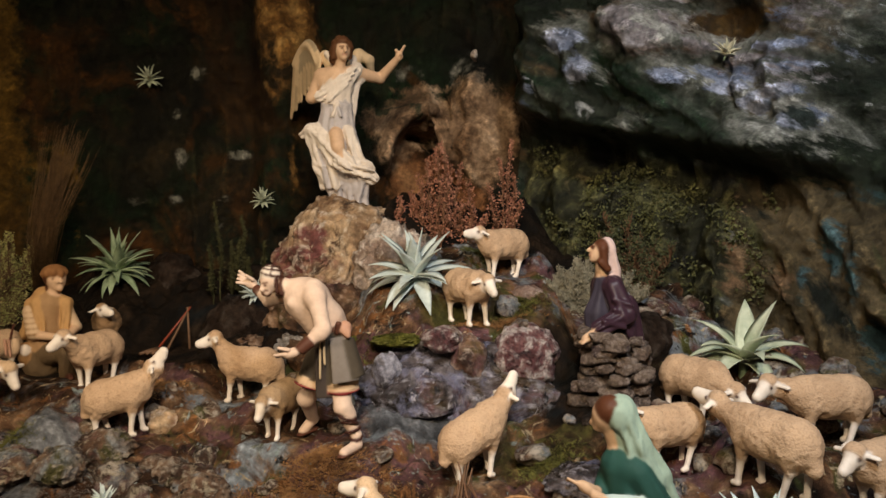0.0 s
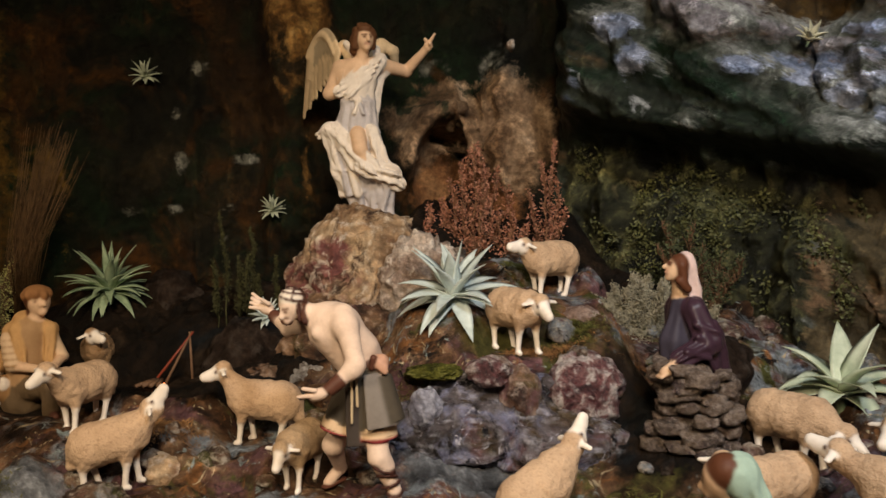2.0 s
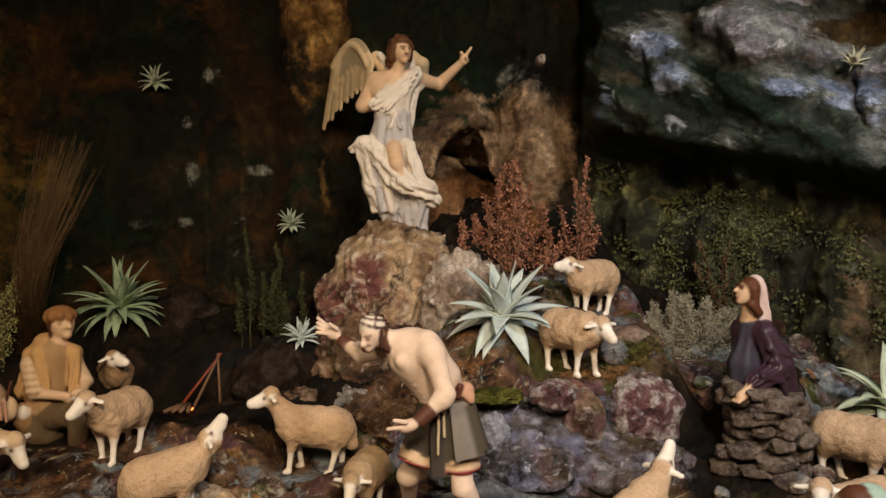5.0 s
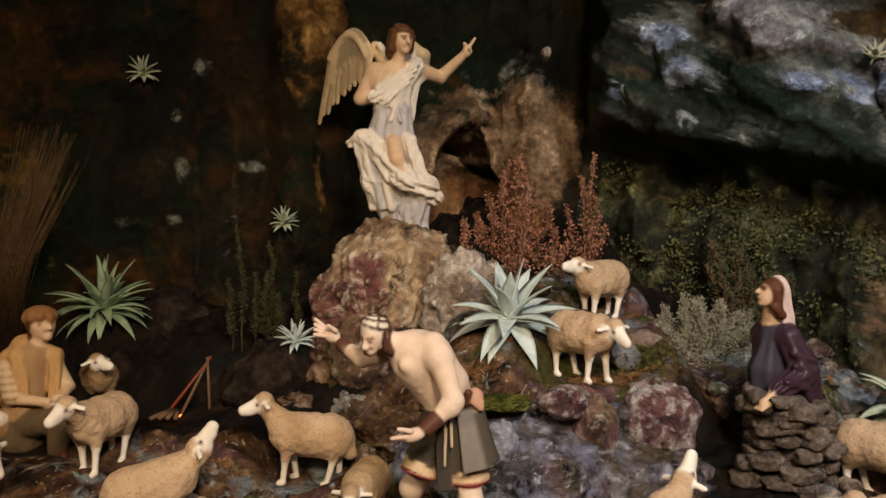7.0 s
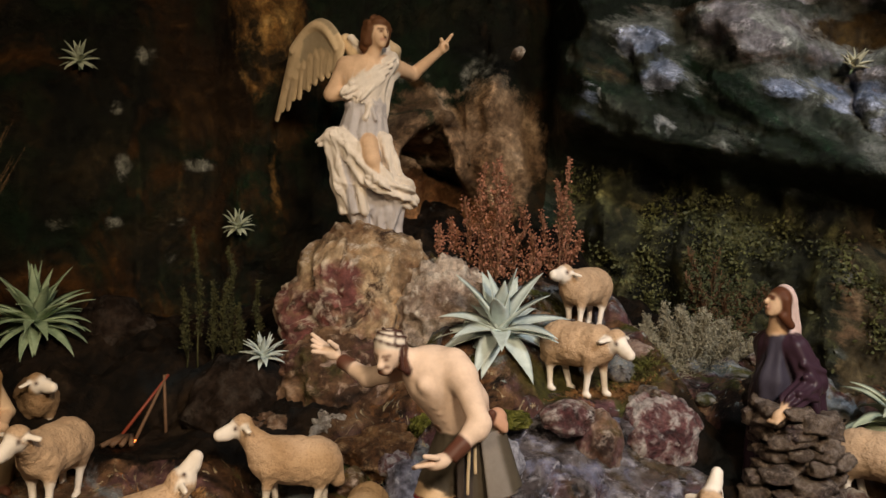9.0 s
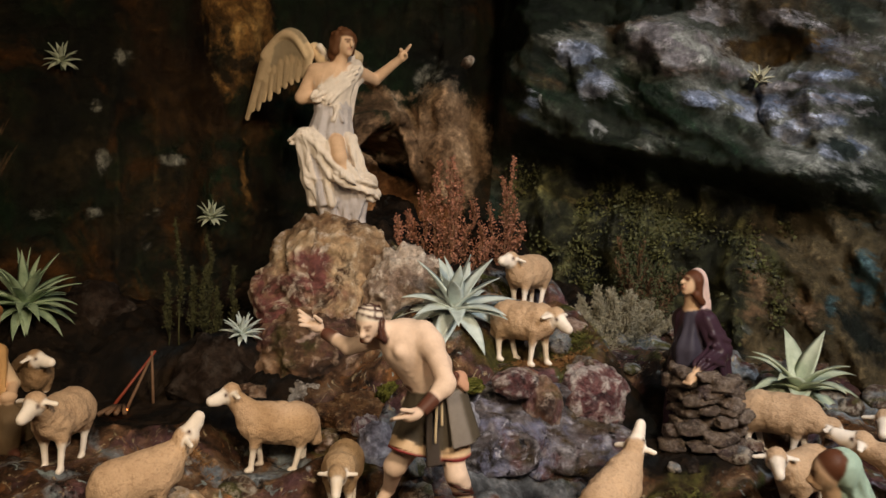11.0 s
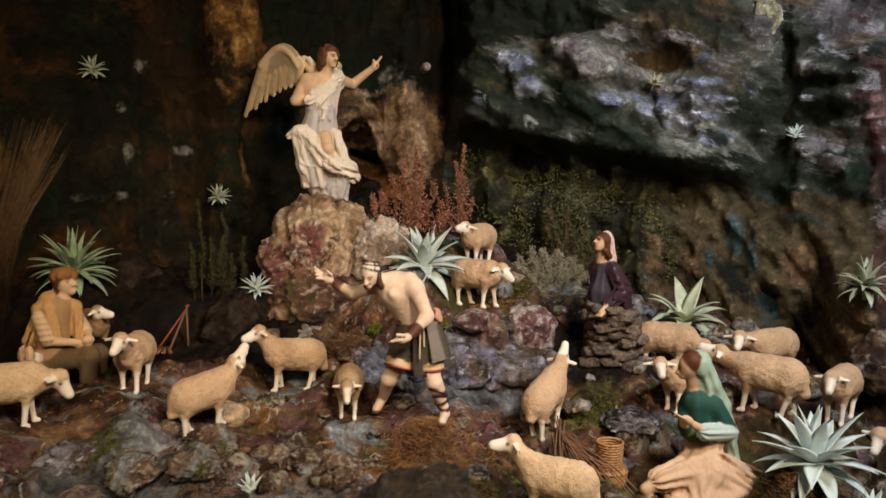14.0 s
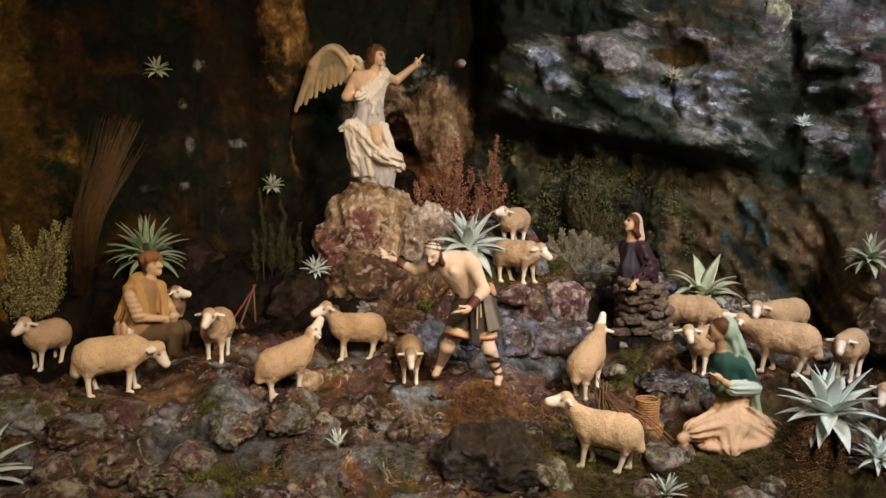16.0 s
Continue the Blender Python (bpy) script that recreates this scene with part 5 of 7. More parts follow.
def angel():
    m = dict(skin=0, hair=1, white=2, grey=3, wing=4, rope=5)
    hd, nk = np.array((-0.187, 1.572, 1.612)), np.array((-0.194, 1.586, 1.578))
    P = [lump(hd, (0.0155, 0.0175, 0.021), 0, 0.004), limb(hd + (0.004, -0.004, -0.012), hd + (0.005, -0.007, -0.018), 0.010, 0.007, 0, 0.004),
         limb(hd + (0.008, -0.013, 0.003), hd + (0.0105, -0.0165, -0.003), 0.0022, 0.003, 0, 0.003),
         limb(nk + (0, 0, -0.012), hd + (0, 0.002, -0.012), 0.011, 0.0095, 0, 0.006),
         lump(hd + (-0.004, 0.008, 0.006), (0.0205, 0.0195, 0.020), 1, 0.004), limb(hd + (-0.015, 0.006, 0.004), hd + (-0.024, 0.012, -0.020), 0.012, 0.009, 1, 0.006),
         limb(hd + (0.012, 0.008, 0.004), hd + (0.012, 0.014, -0.014), 0.009, 0.007, 1, 0.005), lump(hd + (0.000, -0.006, 0.017), (0.014, 0.010, 0.008), 1, 0.003), limb(hd + (-0.014, -0.004, 0.004), hd + (-0.020, 0.0, -0.014), 0.009, 0.008, 1, 0.004), lump(hd + (-0.012, 0.010, 0.014), (0.012, 0.012, 0.010), 1, 0.002), lump(hd + (0.010, 0.004, 0.012), (0.010, 0.012, 0.010), 1, 0.002), lump(hd + (-0.022, 0.004, -0.004), (0.009, 0.010, 0.012), 1, 0.002), *[lump(hd + 0.0195 * np.array((math.cos(a * 2.4) * math.cos(e), math.sin(a * 2.4) * math.cos(e) * 0.9 + 0.25, math.sin(e))) + (-0.003, 0, 0.004), (0.0062, 0.0062, 0.0058), 1, 0.0012) for a, e in ((k, 0.15 + 1.2 * ((k * 0.37) % 1)) for k in range(16)) if math.sin(a * 2.4) * math.cos(e) > -0.55], lump(hd + (-0.020, 0.014, 0.006), (0.010, 0.010, 0.012), 1, 0.002),
         *[limb(hd + (-0.018 - 0.0016 * k, 0.002 + 0.005 * (k % 3), 0.010 - 0.003 * k), hd + (-0.027 - 0.0014 * (k % 3), 0.004 + 0.005 * (k % 3), -0.012 - 0.0022 * k), 0.0044, 0.0030, 1, 0.0010) for k in range(5)],
         ] 
    r = random.Random(8)
    for n in range(70):
        d = np.array((r.gauss(0, 1), r.gauss(0.35, 1), r.gauss(0.35, 1)))
        d /= np.linalg.norm(d)
        if 0.52 * d[0] - 0.85 * d[1] < 0.35:
            P.append(lump(hd + (-0.004, 0.008, 0.006) + d * 0.0212, (r.uniform(0.0040, 0.0060),) * 3, 1, 0.0005))
    P += face_marks(hd, (0.52, -0.85, -0.12), 0.0185, 1, 7)
    HEAD = len(P)
    P += [
         limb((-0.222, 1.592, 1.556), (-0.164, 1.600, 1.562), 0.0160, 0.0150, 0, 0.010), lump((-0.194, 1.588, 1.540), (0.032, 0.023, 0.031), 0, 0.010),
         limb((-0.192, 1.59, 1.535), (-0.185, 1.592, 1.495), 0.031, 0.026, 2, 0.010, ((0, 1, 0), 0.8), (9, 0.0016, 0)),
         # sash from the far shoulder over the breast
         limb((-0.152, 1.588, 1.566), (-0.218, 1.572, 1.516), 0.0095, 0.009, 2, 0.006, None, (5, 0.0016, 0)), limb((-0.156, 1.586, 1.556), (-0.195, 1.568, 1.510), 0.0105, 0.009, 2, 0.006, None, (5, 0.0016, 1)),
         limb((-0.154, 1.600, 1.574), (-0.142, 1.606, 1.550), 0.0095, 0.0085, 2, 0.004), limb((-0.146, 1.604, 1.545), (-0.152, 1.604, 1.472), 0.0062, 0.0068, 2, 0.005, None, (4, 0.0016, 2)), limb((-0.160, 1.604, 1.572), (-0.166, 1.606, 1.590), 0.0075, 0.0060, 2, 0.004, None, (4, 0.001, 0)),
         limb((-0.205, 1.60, 1.582), (-0.222, 1.605, 1.600), 0.0075, 0.006, 2, 0.004),
         # bent arm
         limb((-0.226, 1.592, 1.556), (-0.238, 1.598, 1.516), 0.0130, 0.0108, 0, 0.005), limb((-0.238, 1.598, 1.516), (-0.212, 1.585, 1.515), 0.0105, 0.008, 0, 0.005),
         # raised arm with pointing hand
         limb((-0.158, 1.602, 1.562), (-0.118, 1.640, 1.556), 0.0135, 0.0105, 0, 0.005), limb((-0.118, 1.640, 1.556), (-0.088, 1.612, 1.588), 0.0102, 0.0068, 0, 0.004),
         lump((-0.083, 1.607, 1.594), (0.0075, 0.0075, 0.0095), 0, 0.003), limb((-0.080, 1.604, 1.600), (-0.072, 1.599, 1.612), 0.0031, 0.0024, 0, 0.002),
         limb((-0.085, 1.605, 1.600), (-0.088, 1.600, 1.604), 0.0034, 0.003, 0, 0.002), limb((-0.078, 1.603, 1.592), (-0.080, 1.596, 1.596), 0.0034, 0.003, 0, 0.002),
         # belt, skirt and flying hem
         *[limb((-0.187 + 0.0275 * math.cos(a), 1.591 + 0.0235 * math.sin(a), 1.500 + 0.002 * math.sin(3 * a)), (-0.187 + 0.0275 * math.cos(a + 0.35), 1.591 + 0.0235 * math.sin(a + 0.35), 1.500 + 0.002 * math.sin(3 * a + 1.05)), 0.0030, 0.0030, 3, 0.001) for a in np.arange(0, 6.3, 0.35)],
         lump((-0.180, 1.566, 1.499), (0.006, 0.005, 0.006), 2, 0.002), limb((-0.180, 1.565, 1.497), (-0.172, 1.561, 1.478), 0.0030, 0.0026, 3, 0.001), limb((-0.181, 1.565, 1.497), (-0.186, 1.560, 1.480), 0.0030, 0.0024, 2, 0.001),
         *[limb((-0.186 + 0.027 * math.cos(a), 1.591 + 0.023 * math.sin(a), 1.492), (-0.188 + 0.037 * math.cos(a + 0.08), 1.594 + 0.030 * math.sin(a + 0.08), 1.430), 0.0020, 0.0036, 3, 0.0050) for a in (3.0, 3.28, 3.72, 3.95, 4.5, 4.82, 5.05, 5.6, 5.9, 6.4)],
         *[limb((-0.194 + 0.036 * math.cos(a), 1.594 + 0.031 * math.sin(a), 1.440), (-0.186 + 0.041 * math.cos(a + 0.15), 1.606 + 0.033 * math.sin(a + 0.15), 1.345), 0.0030, 0.0060, 2 if k % 3 else 3, 0.0060) for k, a in enumerate((2.8, 3.2, 3.4, 3.9, 4.3))],
         limb((-0.232, 1.585, 1.440), (-0.224, 1.590, 1.385), 0.013, 0.015, 2, 0.006, None, (6, 0.003, 1)), limb((-0.224, 1.590, 1.390), (-0.205, 1.598, 1.345), 0.016, 0.013, 2, 0.007, None, (6, 0.003, 2)), limb((-0.236, 1.580, 1.452), (-0.248, 1.585, 1.446), 0.011, 0.007, 2, 0.004, None, (4, 0.002, 0)),
         *[limb((-0.150 - 0.004 * k, 1.570, 1.568 - 0.010 * k), (-0.214 + 0.004 * k, 1.566, 1.528 - 0.008 * k), 0.0024, 0.0030, 2, 0.0020) for k in range(4)],
         limb((-0.186, 1.592, 1.500), (-0.186, 1.592, 1.440), 0.028, 0.036, 3, 0.008, ((0, 1, 0), 0.85), (14, 0.0032, 0)),
         limb((-0.190, 1.596, 1.450), (-0.178, 1.610, 1.365), 0.034, 0.037, 3, 0.010, ((0, 1, 0), 0.8), (12, 0.005, 1)),
         limb((-0.222, 1.575, 1.452), (-0.170, 1.560, 1.390), 0.013, 0.016, 2, 0.006, None, (5, 0.004, 0)), limb((-0.228, 1.578, 1.455), (-0.205, 1.60, 1.452), 0.013, 0.014, 2, 0.006, None, (5, 0.003, 2)),
         limb((-0.215, 1.578, 1.445), (-0.195, 1.572, 1.395), 0.014, 0.013, 2, 0.006, None, (4, 0.003, 0)), limb((-0.158, 1.568, 1.450), (-0.146, 1.570, 1.390), 0.011, 0.011, 2, 0.006, None, (4, 0.003, 1)),
         limb((-0.182, 1.560, 1.392), (-0.140, 1.572, 1.378), 0.014, 0.017, 2, 0.006, None, (6, 0.004, 0)), limb((-0.142, 1.575, 1.375), (-0.128, 1.580, 1.362), 0.013, 0.011, 2, 0.005, None, (5, 0.003, 0)),
         limb((-0.205, 1.60, 1.385), (-0.190, 1.603, 1.312), 0.024, 0.018, 3, 0.008, None, (6, 0.004, 0)), limb((-0.165, 1.60, 1.375), (-0.156, 1.598, 1.302), 0.022, 0.019, 3, 0.008, None, (6, 0.004, 1)),
         limb((-0.148, 1.585, 1.362), (-0.152, 1.59, 1.335), 0.014, 0.013, 3, 0.006, None, (5, 0.003, 1)),
         # bare knee
         limb((-0.182, 1.563, 1.445), (-0.181, 1.556, 1.420), 0.013, 0.0125, 0, 0.003), limb((-0.181, 1.556, 1.42), (-0.172, 1.560, 1.388), 0.0115, 0.0095, 0, 0.003),
         # wing: arched shoulder and three rows of feathers
         limb((-0.212, 1.606, 1.572), (-0.228, 1.624, 1.600), 0.010, 0.010, 4, 0.006)]
    moved(P[:HEAD], hd[:2], -4)
    for p in P[:HEAD]:
        for end in ("a", "b", "c"):
            if end in p:
                p[end] = nk + (0.002, -0.004, 0) + (p[end] - nk) * 0.86
        for size in ("ra", "rb", "r"):
            if size in p:
                p[size] = p[size] * 0.86
    for p in P[HEAD:]:
        if p["mat"] == 2 and (p.get("a", p.get("c"))[2]) > 1.46:
            for end in ("a", "b", "c"):
                if end in p and p[end][0] > -0.19:
                    p[end][0] = -0.19 + (p[end][0] + 0.19) * 0.80
    for p in P[:HEAD]:
        for end in ("a", "b", "c"):
            if end in p and (p[end] - nk)[2] > 0:
                p[end][2] -= 0.005
    # the hips swing out to one side, the head to the other
    for p in P:
        for end in ("a", "b", "c"):
            if end in p:
                p[end][0] += np.interp(p[end][2], (1.30, 1.36, 1.46, 1.50, 1.545, 1.58, 1.62), (-0.006, -0.005, -0.018, -0.014, -0.006, 0.002, 0.003))
    last = None
    for n in range(15):
        t = n / 14
        a = np.array((-0.238, 1.616, 1.586)) * (1 - t) + np.array((-0.300, 1.704, 1.594)) * t + (0, 0, 0.034 * math.sin(math.pi * t ** 0.85))
        b = np.array([np.interp(t, (0, 0.35, 0.65, 1), c) for c in ((-0.243, -0.264, -0.284, -0.326), (1.622, 1.657, 1.695, 1.768), (1.552, 1.545, 1.530, 1.493))]) + (0, 0, 0.007 * (n % 2))
        lean = ((0.82, 0.57, 0), 0.36)
        P.append(limb(a, b, 0.0105, 0.0062, 4 if n % 3 else 8, 0.0022, lean))
        P.append(limb(a + (0.001, -0.003, 0.0), a * 0.50 + b * 0.50 + (0.001, -0.003, 0.002 * (n % 2)), 0.0105, 0.0080, 8 if n % 2 else 4, 0.0018, lean))
        P.append(limb(a + (0.002, -0.006, 0.0), a * 0.68 + b * 0.32 + (0.002, -0.006, 0), 0.0110, 0.0090, 6 if 0.12 < t < 0.85 else 4, 0.0030, lean))
        if last is not None:
            P.append(limb(last, a, 0.0085, 0.0085, 4, 0.003))
        last = a
    # crest of the other wing behind the shoulder
    P += [limb((-0.176, 1.655, 1.585), (-0.166, 1.668, 1.606), 0.012, 0.012, 4, 0.004), limb((-0.166, 1.668, 1.606), (-0.146, 1.672, 1.596), 0.012, 0.010, 4, 0.004), limb((-0.146, 1.672, 1.596), (-0.142, 1.676, 1.570), 0.010, 0.006, 6, 0.004)]
    ob = clay("angel_statue", P, [T_SKIN, T_CURLS, T_WHITE, T_GREY, T_WING, T_ROPEP, (0.40, 0.31, 0.20, 0.7), T_POUCH, (0.54, 0.40, 0.25, 0.7)], 0.0014, "painted clay angel statue with tan wing and white robe", "statue", seed=3, drape=((2, 3), 0.0015, 85))
    return settle(ob)


angel()


def shepherd():
    hd = np.array((-0.221, 1.141, 1.226))
    face = np.array((-0.55, -0.62, -0.55))
    face /= np.linalg.norm(face)
    P = [lump(hd, (0.0175, 0.018, 0.021), 0, 0.004), limb(hd + face * 0.004 - (0, 0, 0.010), hd + face * 0.008 - (0, 0, 0.016), 0.0105, 0.0085, 0, 0.004),
         limb(hd + face * 0.016 + (0, 0, 0.002), hd + face * 0.021 - (0, 0, 0.004), 0.0032, 0.0042, 0, 0.003), limb(hd + face * 0.015 - (0.004, 0, 0.008), hd + face * 0.015 - (-0.005, 0, 0.009), 0.0028, 0.0028, 1, 0.001),
         lump(hd - face * 0.009 + (0, 0, 0.003), (0.0170, 0.0170, 0.0175), 1, 0.003), lump(hd - face * 0.002 + (0, 0, 0.0090), (0.0184, 0.0184, 0.0148), 2, 0.002),
         limb(hd + (0.012, 0.004, -0.002), hd + (0.016, -0.002, -0.018), 0.008, 0.006, 1, 0.004),
         limb(hd + (0.016, 0.002, 0.004), hd + (0.019, -0.006, -0.024), 0.0032, 0.0026, 3, 0.001), limb(hd + (0.013, -0.010, 0.004), hd + (0.015, -0.014, -0.020), 0.0028, 0.0024, 3, 0.001)]
    P += face_marks(hd, face, 0.0185, 1, 1, 0.001)
    P.append(limb(hd + face * 0.012 - (0.003, 0, 0.016), hd + face * 0.010 - (-0.004, 0, 0.018), 0.0042, 0.0042, 1, 0.002))
    up = np.array((0, 0, 1.0)) - face * 0.5
    up /= np.linalg.norm(up)
    e1 = np.cross(up, face)
    e1 /= np.linalg.norm(e1)
    e2 = np.cross(up, e1)
    mid = hd - face * 0.003 + (0, 0, 0.0060)
    for tip, rad in ((0.0, 0.0192), (0.5, 0.0172), (0.85, 0.0118)):
        ring = [mid + up * 0.0185 * tip + rad * (math.cos(radians(a)) * e1 + math.sin(radians(a)) * e2) + up * 0.002 * math.sin(radians(2 * a + 80 * tip)) for a in range(0, 361, 30)]
        P += [limb(u, v, 0.0016, 0.0016, 3, 0.0005) for u, v in zip(ring, ring[1:])]
    for a in (20, 140):
        arc = [mid + 0.0192 * (math.cos(radians(b)) * (math.cos(radians(a)) * e1 + math.sin(radians(a)) * e2) + math.sin(radians(b)) * up) for b in range(0, 181, 30)]
        P += [limb(u, v, 0.0014, 0.0014, 3, 0.0005) for u, v in zip(arc, arc[1:])]
    crown = hd + (0.012, 0.004, -0.006)
    for p in P:
        for end in ("a", "b", "c"):
            if end in p:
                p[end] = crown + (-0.008, -0.006, -0.002) + (p[end] - crown) * 0.80
        for size in ("ra", "rb", "r"):
            if size in p:
                p[size] = p[size] * 0.80
    P += [limb(hd + (0.006, 0.002, -0.010), (-0.194, 1.145, 1.208), 0.0098, 0.0135, 0, 0.008),
          # bowed back, chest and belly
          limb((-0.196, 1.171, 1.203), (-0.163, 1.122, 1.203), 0.0155, 0.0160, 0, 0.012), lump((-0.178, 1.146, 1.194), (0.0300, 0.0285, 0.0265), 0, 0.012, (0, 25, 0)),
          limb((-0.174, 1.146, 1.190), (-0.154, 1.152, 1.156), 0.0305, 0.0265, 0, 0.012), limb((-0.150, 1.152, 1.165), (-0.143, 1.154, 1.140), 0.0245, 0.024, 0, 0.010),
          limb((-0.164, 1.128, 1.214), (-0.138, 1.140, 1.172), 0.0105, 0.0095, 0, 0.010)]
    side, breast = np.array((-0.42, -0.88, -0.2)), np.array((-0.80, -0.42, -0.42))
    chest, waist = np.array((-0.176, 1.145, 1.196)), np.array((-0.150, 1.152, 1.158))
    P += [lump(chest + 0.0235 * side + (-0.004, 0, -0.001), (0.0120, 0.0080, 0.0085), 0, 0.005, (0, 20, 30)), lump(chest + 0.0235 * breast, (0.010, 0.010, 0.009), 0, 0.005)]
    for n in range(4):
        c = chest + (waist - chest) * (0.42 + 0.2 * n)
        w = 0.0262 - 0.0010 * n
        P.append(limb(c + w * side + (0.006, 0, 0.004), c + w * (0.7 * side + 0.5 * breast), 0.0016, 0.0022, 0, 0.0040))
    P += [limb((-0.170, 1.118, 1.214), (-0.186, 1.128, 1.209), 0.0042, 0.0038, 0, 0.003),
          # stretched arm
          limb((-0.200, 1.168, 1.200), (-0.240, 1.182, 1.187), 0.0122, 0.0094, 0, 0.006), limb((-0.240, 1.182, 1.187), (-0.264, 1.207, 1.199), 0.0094, 0.0068, 0, 0.004),
          limb((-0.254, 1.199, 1.1945), (-0.265, 1.209, 1.200), 0.0084, 0.0078, 4, 0.001, None, None, True), lump((-0.275, 1.215, 1.208), (0.0105, 0.0068, 0.0085), 0, 0.003, (0, 30, 0))]
    for n in range(4):
        P.append(limb((-0.281, 1.212 + 0.004 * n, 1.208 + 0.002 * n), (-0.294, 1.209 + 0.005 * n, 1.210 + 0.005 * n), 0.003, 0.0023, 0, 0.001))
    P += [limb((-0.270, 1.208, 1.214), (-0.278, 1.202, 1.221), 0.003, 0.0024, 0, 0.001),
          # hanging arm
          lump((-0.160, 1.114, 1.201), (0.0155, 0.0150, 0.0165), 0, 0.005), limb((-0.158, 1.112, 1.198), (-0.146, 1.096, 1.160), 0.0132, 0.0100, 0, 0.004), limb((-0.146, 1.096, 1.160), (-0.170, 1.088, 1.138), 0.0108, 0.0072, 0, 0.004),
          lump((-0.150, 1.094, 1.154), (0.0115, 0.0105, 0.0105), 0, 0.004), limb((-0.162, 1.090, 1.145), (-0.177, 1.085, 1.133), 0.0090, 0.0079, 4, 0.001, None, None, True), lump((-0.187, 1.083, 1.130), (0.0125, 0.0085, 0.0072), 0, 0.003, (0, -18, 0))]
    for n in range(4):
        P.append(limb((-0.195, 1.078 + 0.0035 * n, 1.130), (-0.209, 1.079 + 0.0035 * n, 1.128 - 0.0015 * n), 0.003, 0.0022, 0, 0.001))
    P += [limb((-0.190, 1.076, 1.136), (-0.202, 1.073, 1.139), 0.003, 0.0023, 0, 0.001),
          # kilt in three folds with cream hem and red edge, front flap and cords
          limb((-0.147, 1.152, 1.150), (-0.148, 1.146, 1.090), 0.0250, 0.031, 5, 0.004, ((0, 1, 0), 0.85), (9, 0.0018, 0), True),
          limb((-0.146, 1.158, 1.146), (-0.170, 1.150, 1.079), 0.0225, 0.0245, 5, 0.003, None, (6, 0.0014, 0), True), limb((-0.1697, 1.1501, 1.080), (-0.1735, 1.1485, 1.0695), 0.0248, 0.0252, 7, 0.0006, None, None, True),
          limb((-0.1735, 1.1485, 1.0700), (-0.1742, 1.1482, 1.0675), 0.0255, 0.0256, 10, 0.0004, None, None, True),
          limb((-0.137, 1.140, 1.148), (-0.130, 1.134, 1.078), 0.0215, 0.0245, 5, 0.003, None, (7, 0.0016, 2), True), limb((-0.130, 1.134, 1.079), (-0.129, 1.133, 1.0675), 0.0247, 0.0250, 7, 0.0006, None, None, True),
          limb((-0.129, 1.133, 1.0695), (-0.129, 1.133, 1.0665), 0.0253, 0.0253, 10, 0.0004, None, None, True), limb((-0.130, 1.134, 1.0765), (-0.130, 1.134, 1.0745), 0.0251, 0.0251, 3, 0.0003, None, None, True),
          limb((-0.152, 1.124, 1.140), (-0.149, 1.118, 1.060), 0.0125, 0.0135, 11, 0.002, ((0.3, -1, 0), 0.45), (4, 0.001, 0), True),
          limb((-0.128, 1.121, 1.144), (-0.118, 1.108, 1.084), 0.0150, 0.0190, 6, 0.002, ((0.45, -0.9, 0), 0.30), (4, 0.0010, 0), True),
          limb((-0.118, 1.128, 1.140), (-0.104, 1.120, 1.088), 0.0120, 0.0150, 5, 0.003, ((0.8, -0.5, 0), 0.5), (4, 0.0012, 1), True),
          limb((-0.172, 1.145, 1.148), (-0.124, 1.130, 1.150), 0.0068, 0.0068, 4, 0.003), lump((-0.121, 1.126, 1.156), (0.0095, 0.009, 0.0105), 8, 0.003), limb((-0.125, 1.120, 1.160), (-0.116, 1.119, 1.152), 0.0045, 0.0042, 8, 0.002), limb((-0.125, 1.119, 1.155), (-0.116, 1.118, 1.147), 0.0042, 0.0040, 8, 0.002),
          limb((-0.129, 1.117, 1.163), (-0.131, 1.118, 1.152), 0.0042, 0.0038, 4, 0.002),
          limb((-0.153, 1.108, 1.142), (-0.154, 1.107, 1.090), 0.0018, 0.0018, 9, 0.0004), limb((-0.148, 1.107, 1.142), (-0.147, 1.106, 1.110), 0.0018, 0.0018, 9, 0.0004),
          # legs with wound straps and sandals
          limb((-0.130, 1.132, 1.085), (-0.125, 1.117, 1.046), 0.0152, 0.0118, 0, 0.006), limb((-0.125, 1.117, 1.046), (-0.108, 1.120, 1.006), 0.0122, 0.0075, 0, 0.006), lump((-0.118, 1.121, 1.033), (0.0105, 0.0115, 0.0150), 0, 0.006),
          limb((-0.108, 1.120, 1.006), (-0.107, 1.117, 0.994), 0.0078, 0.008, 0, 0.003), limb((-0.107, 1.117, 0.993), (-0.121, 1.092, 0.990), 0.0075, 0.0065, 0, 0.003),
          limb((-0.107, 1.119, 0.987), (-0.123, 1.090, 0.986), 0.0078, 0.0075, 4, 0.001, ((0, 0, 1), 0.4)),
          limb((-0.160, 1.160, 1.085), (-0.186, 1.166, 1.046), 0.0158, 0.0128, 0, 0.006), limb((-0.186, 1.166, 1.046), (-0.184, 1.204, 1.004), 0.0125, 0.008, 0, 0.006),
          limb((-0.184, 1.206, 1.004), (-0.198, 1.196, 0.988), 0.0078, 0.007, 0, 0.003), limb((-0.184, 1.210, 0.987), (-0.2, 1.192, 0.984), 0.0078, 0.0072, 4, 0.001, ((0, 0, 1), 0.4))]
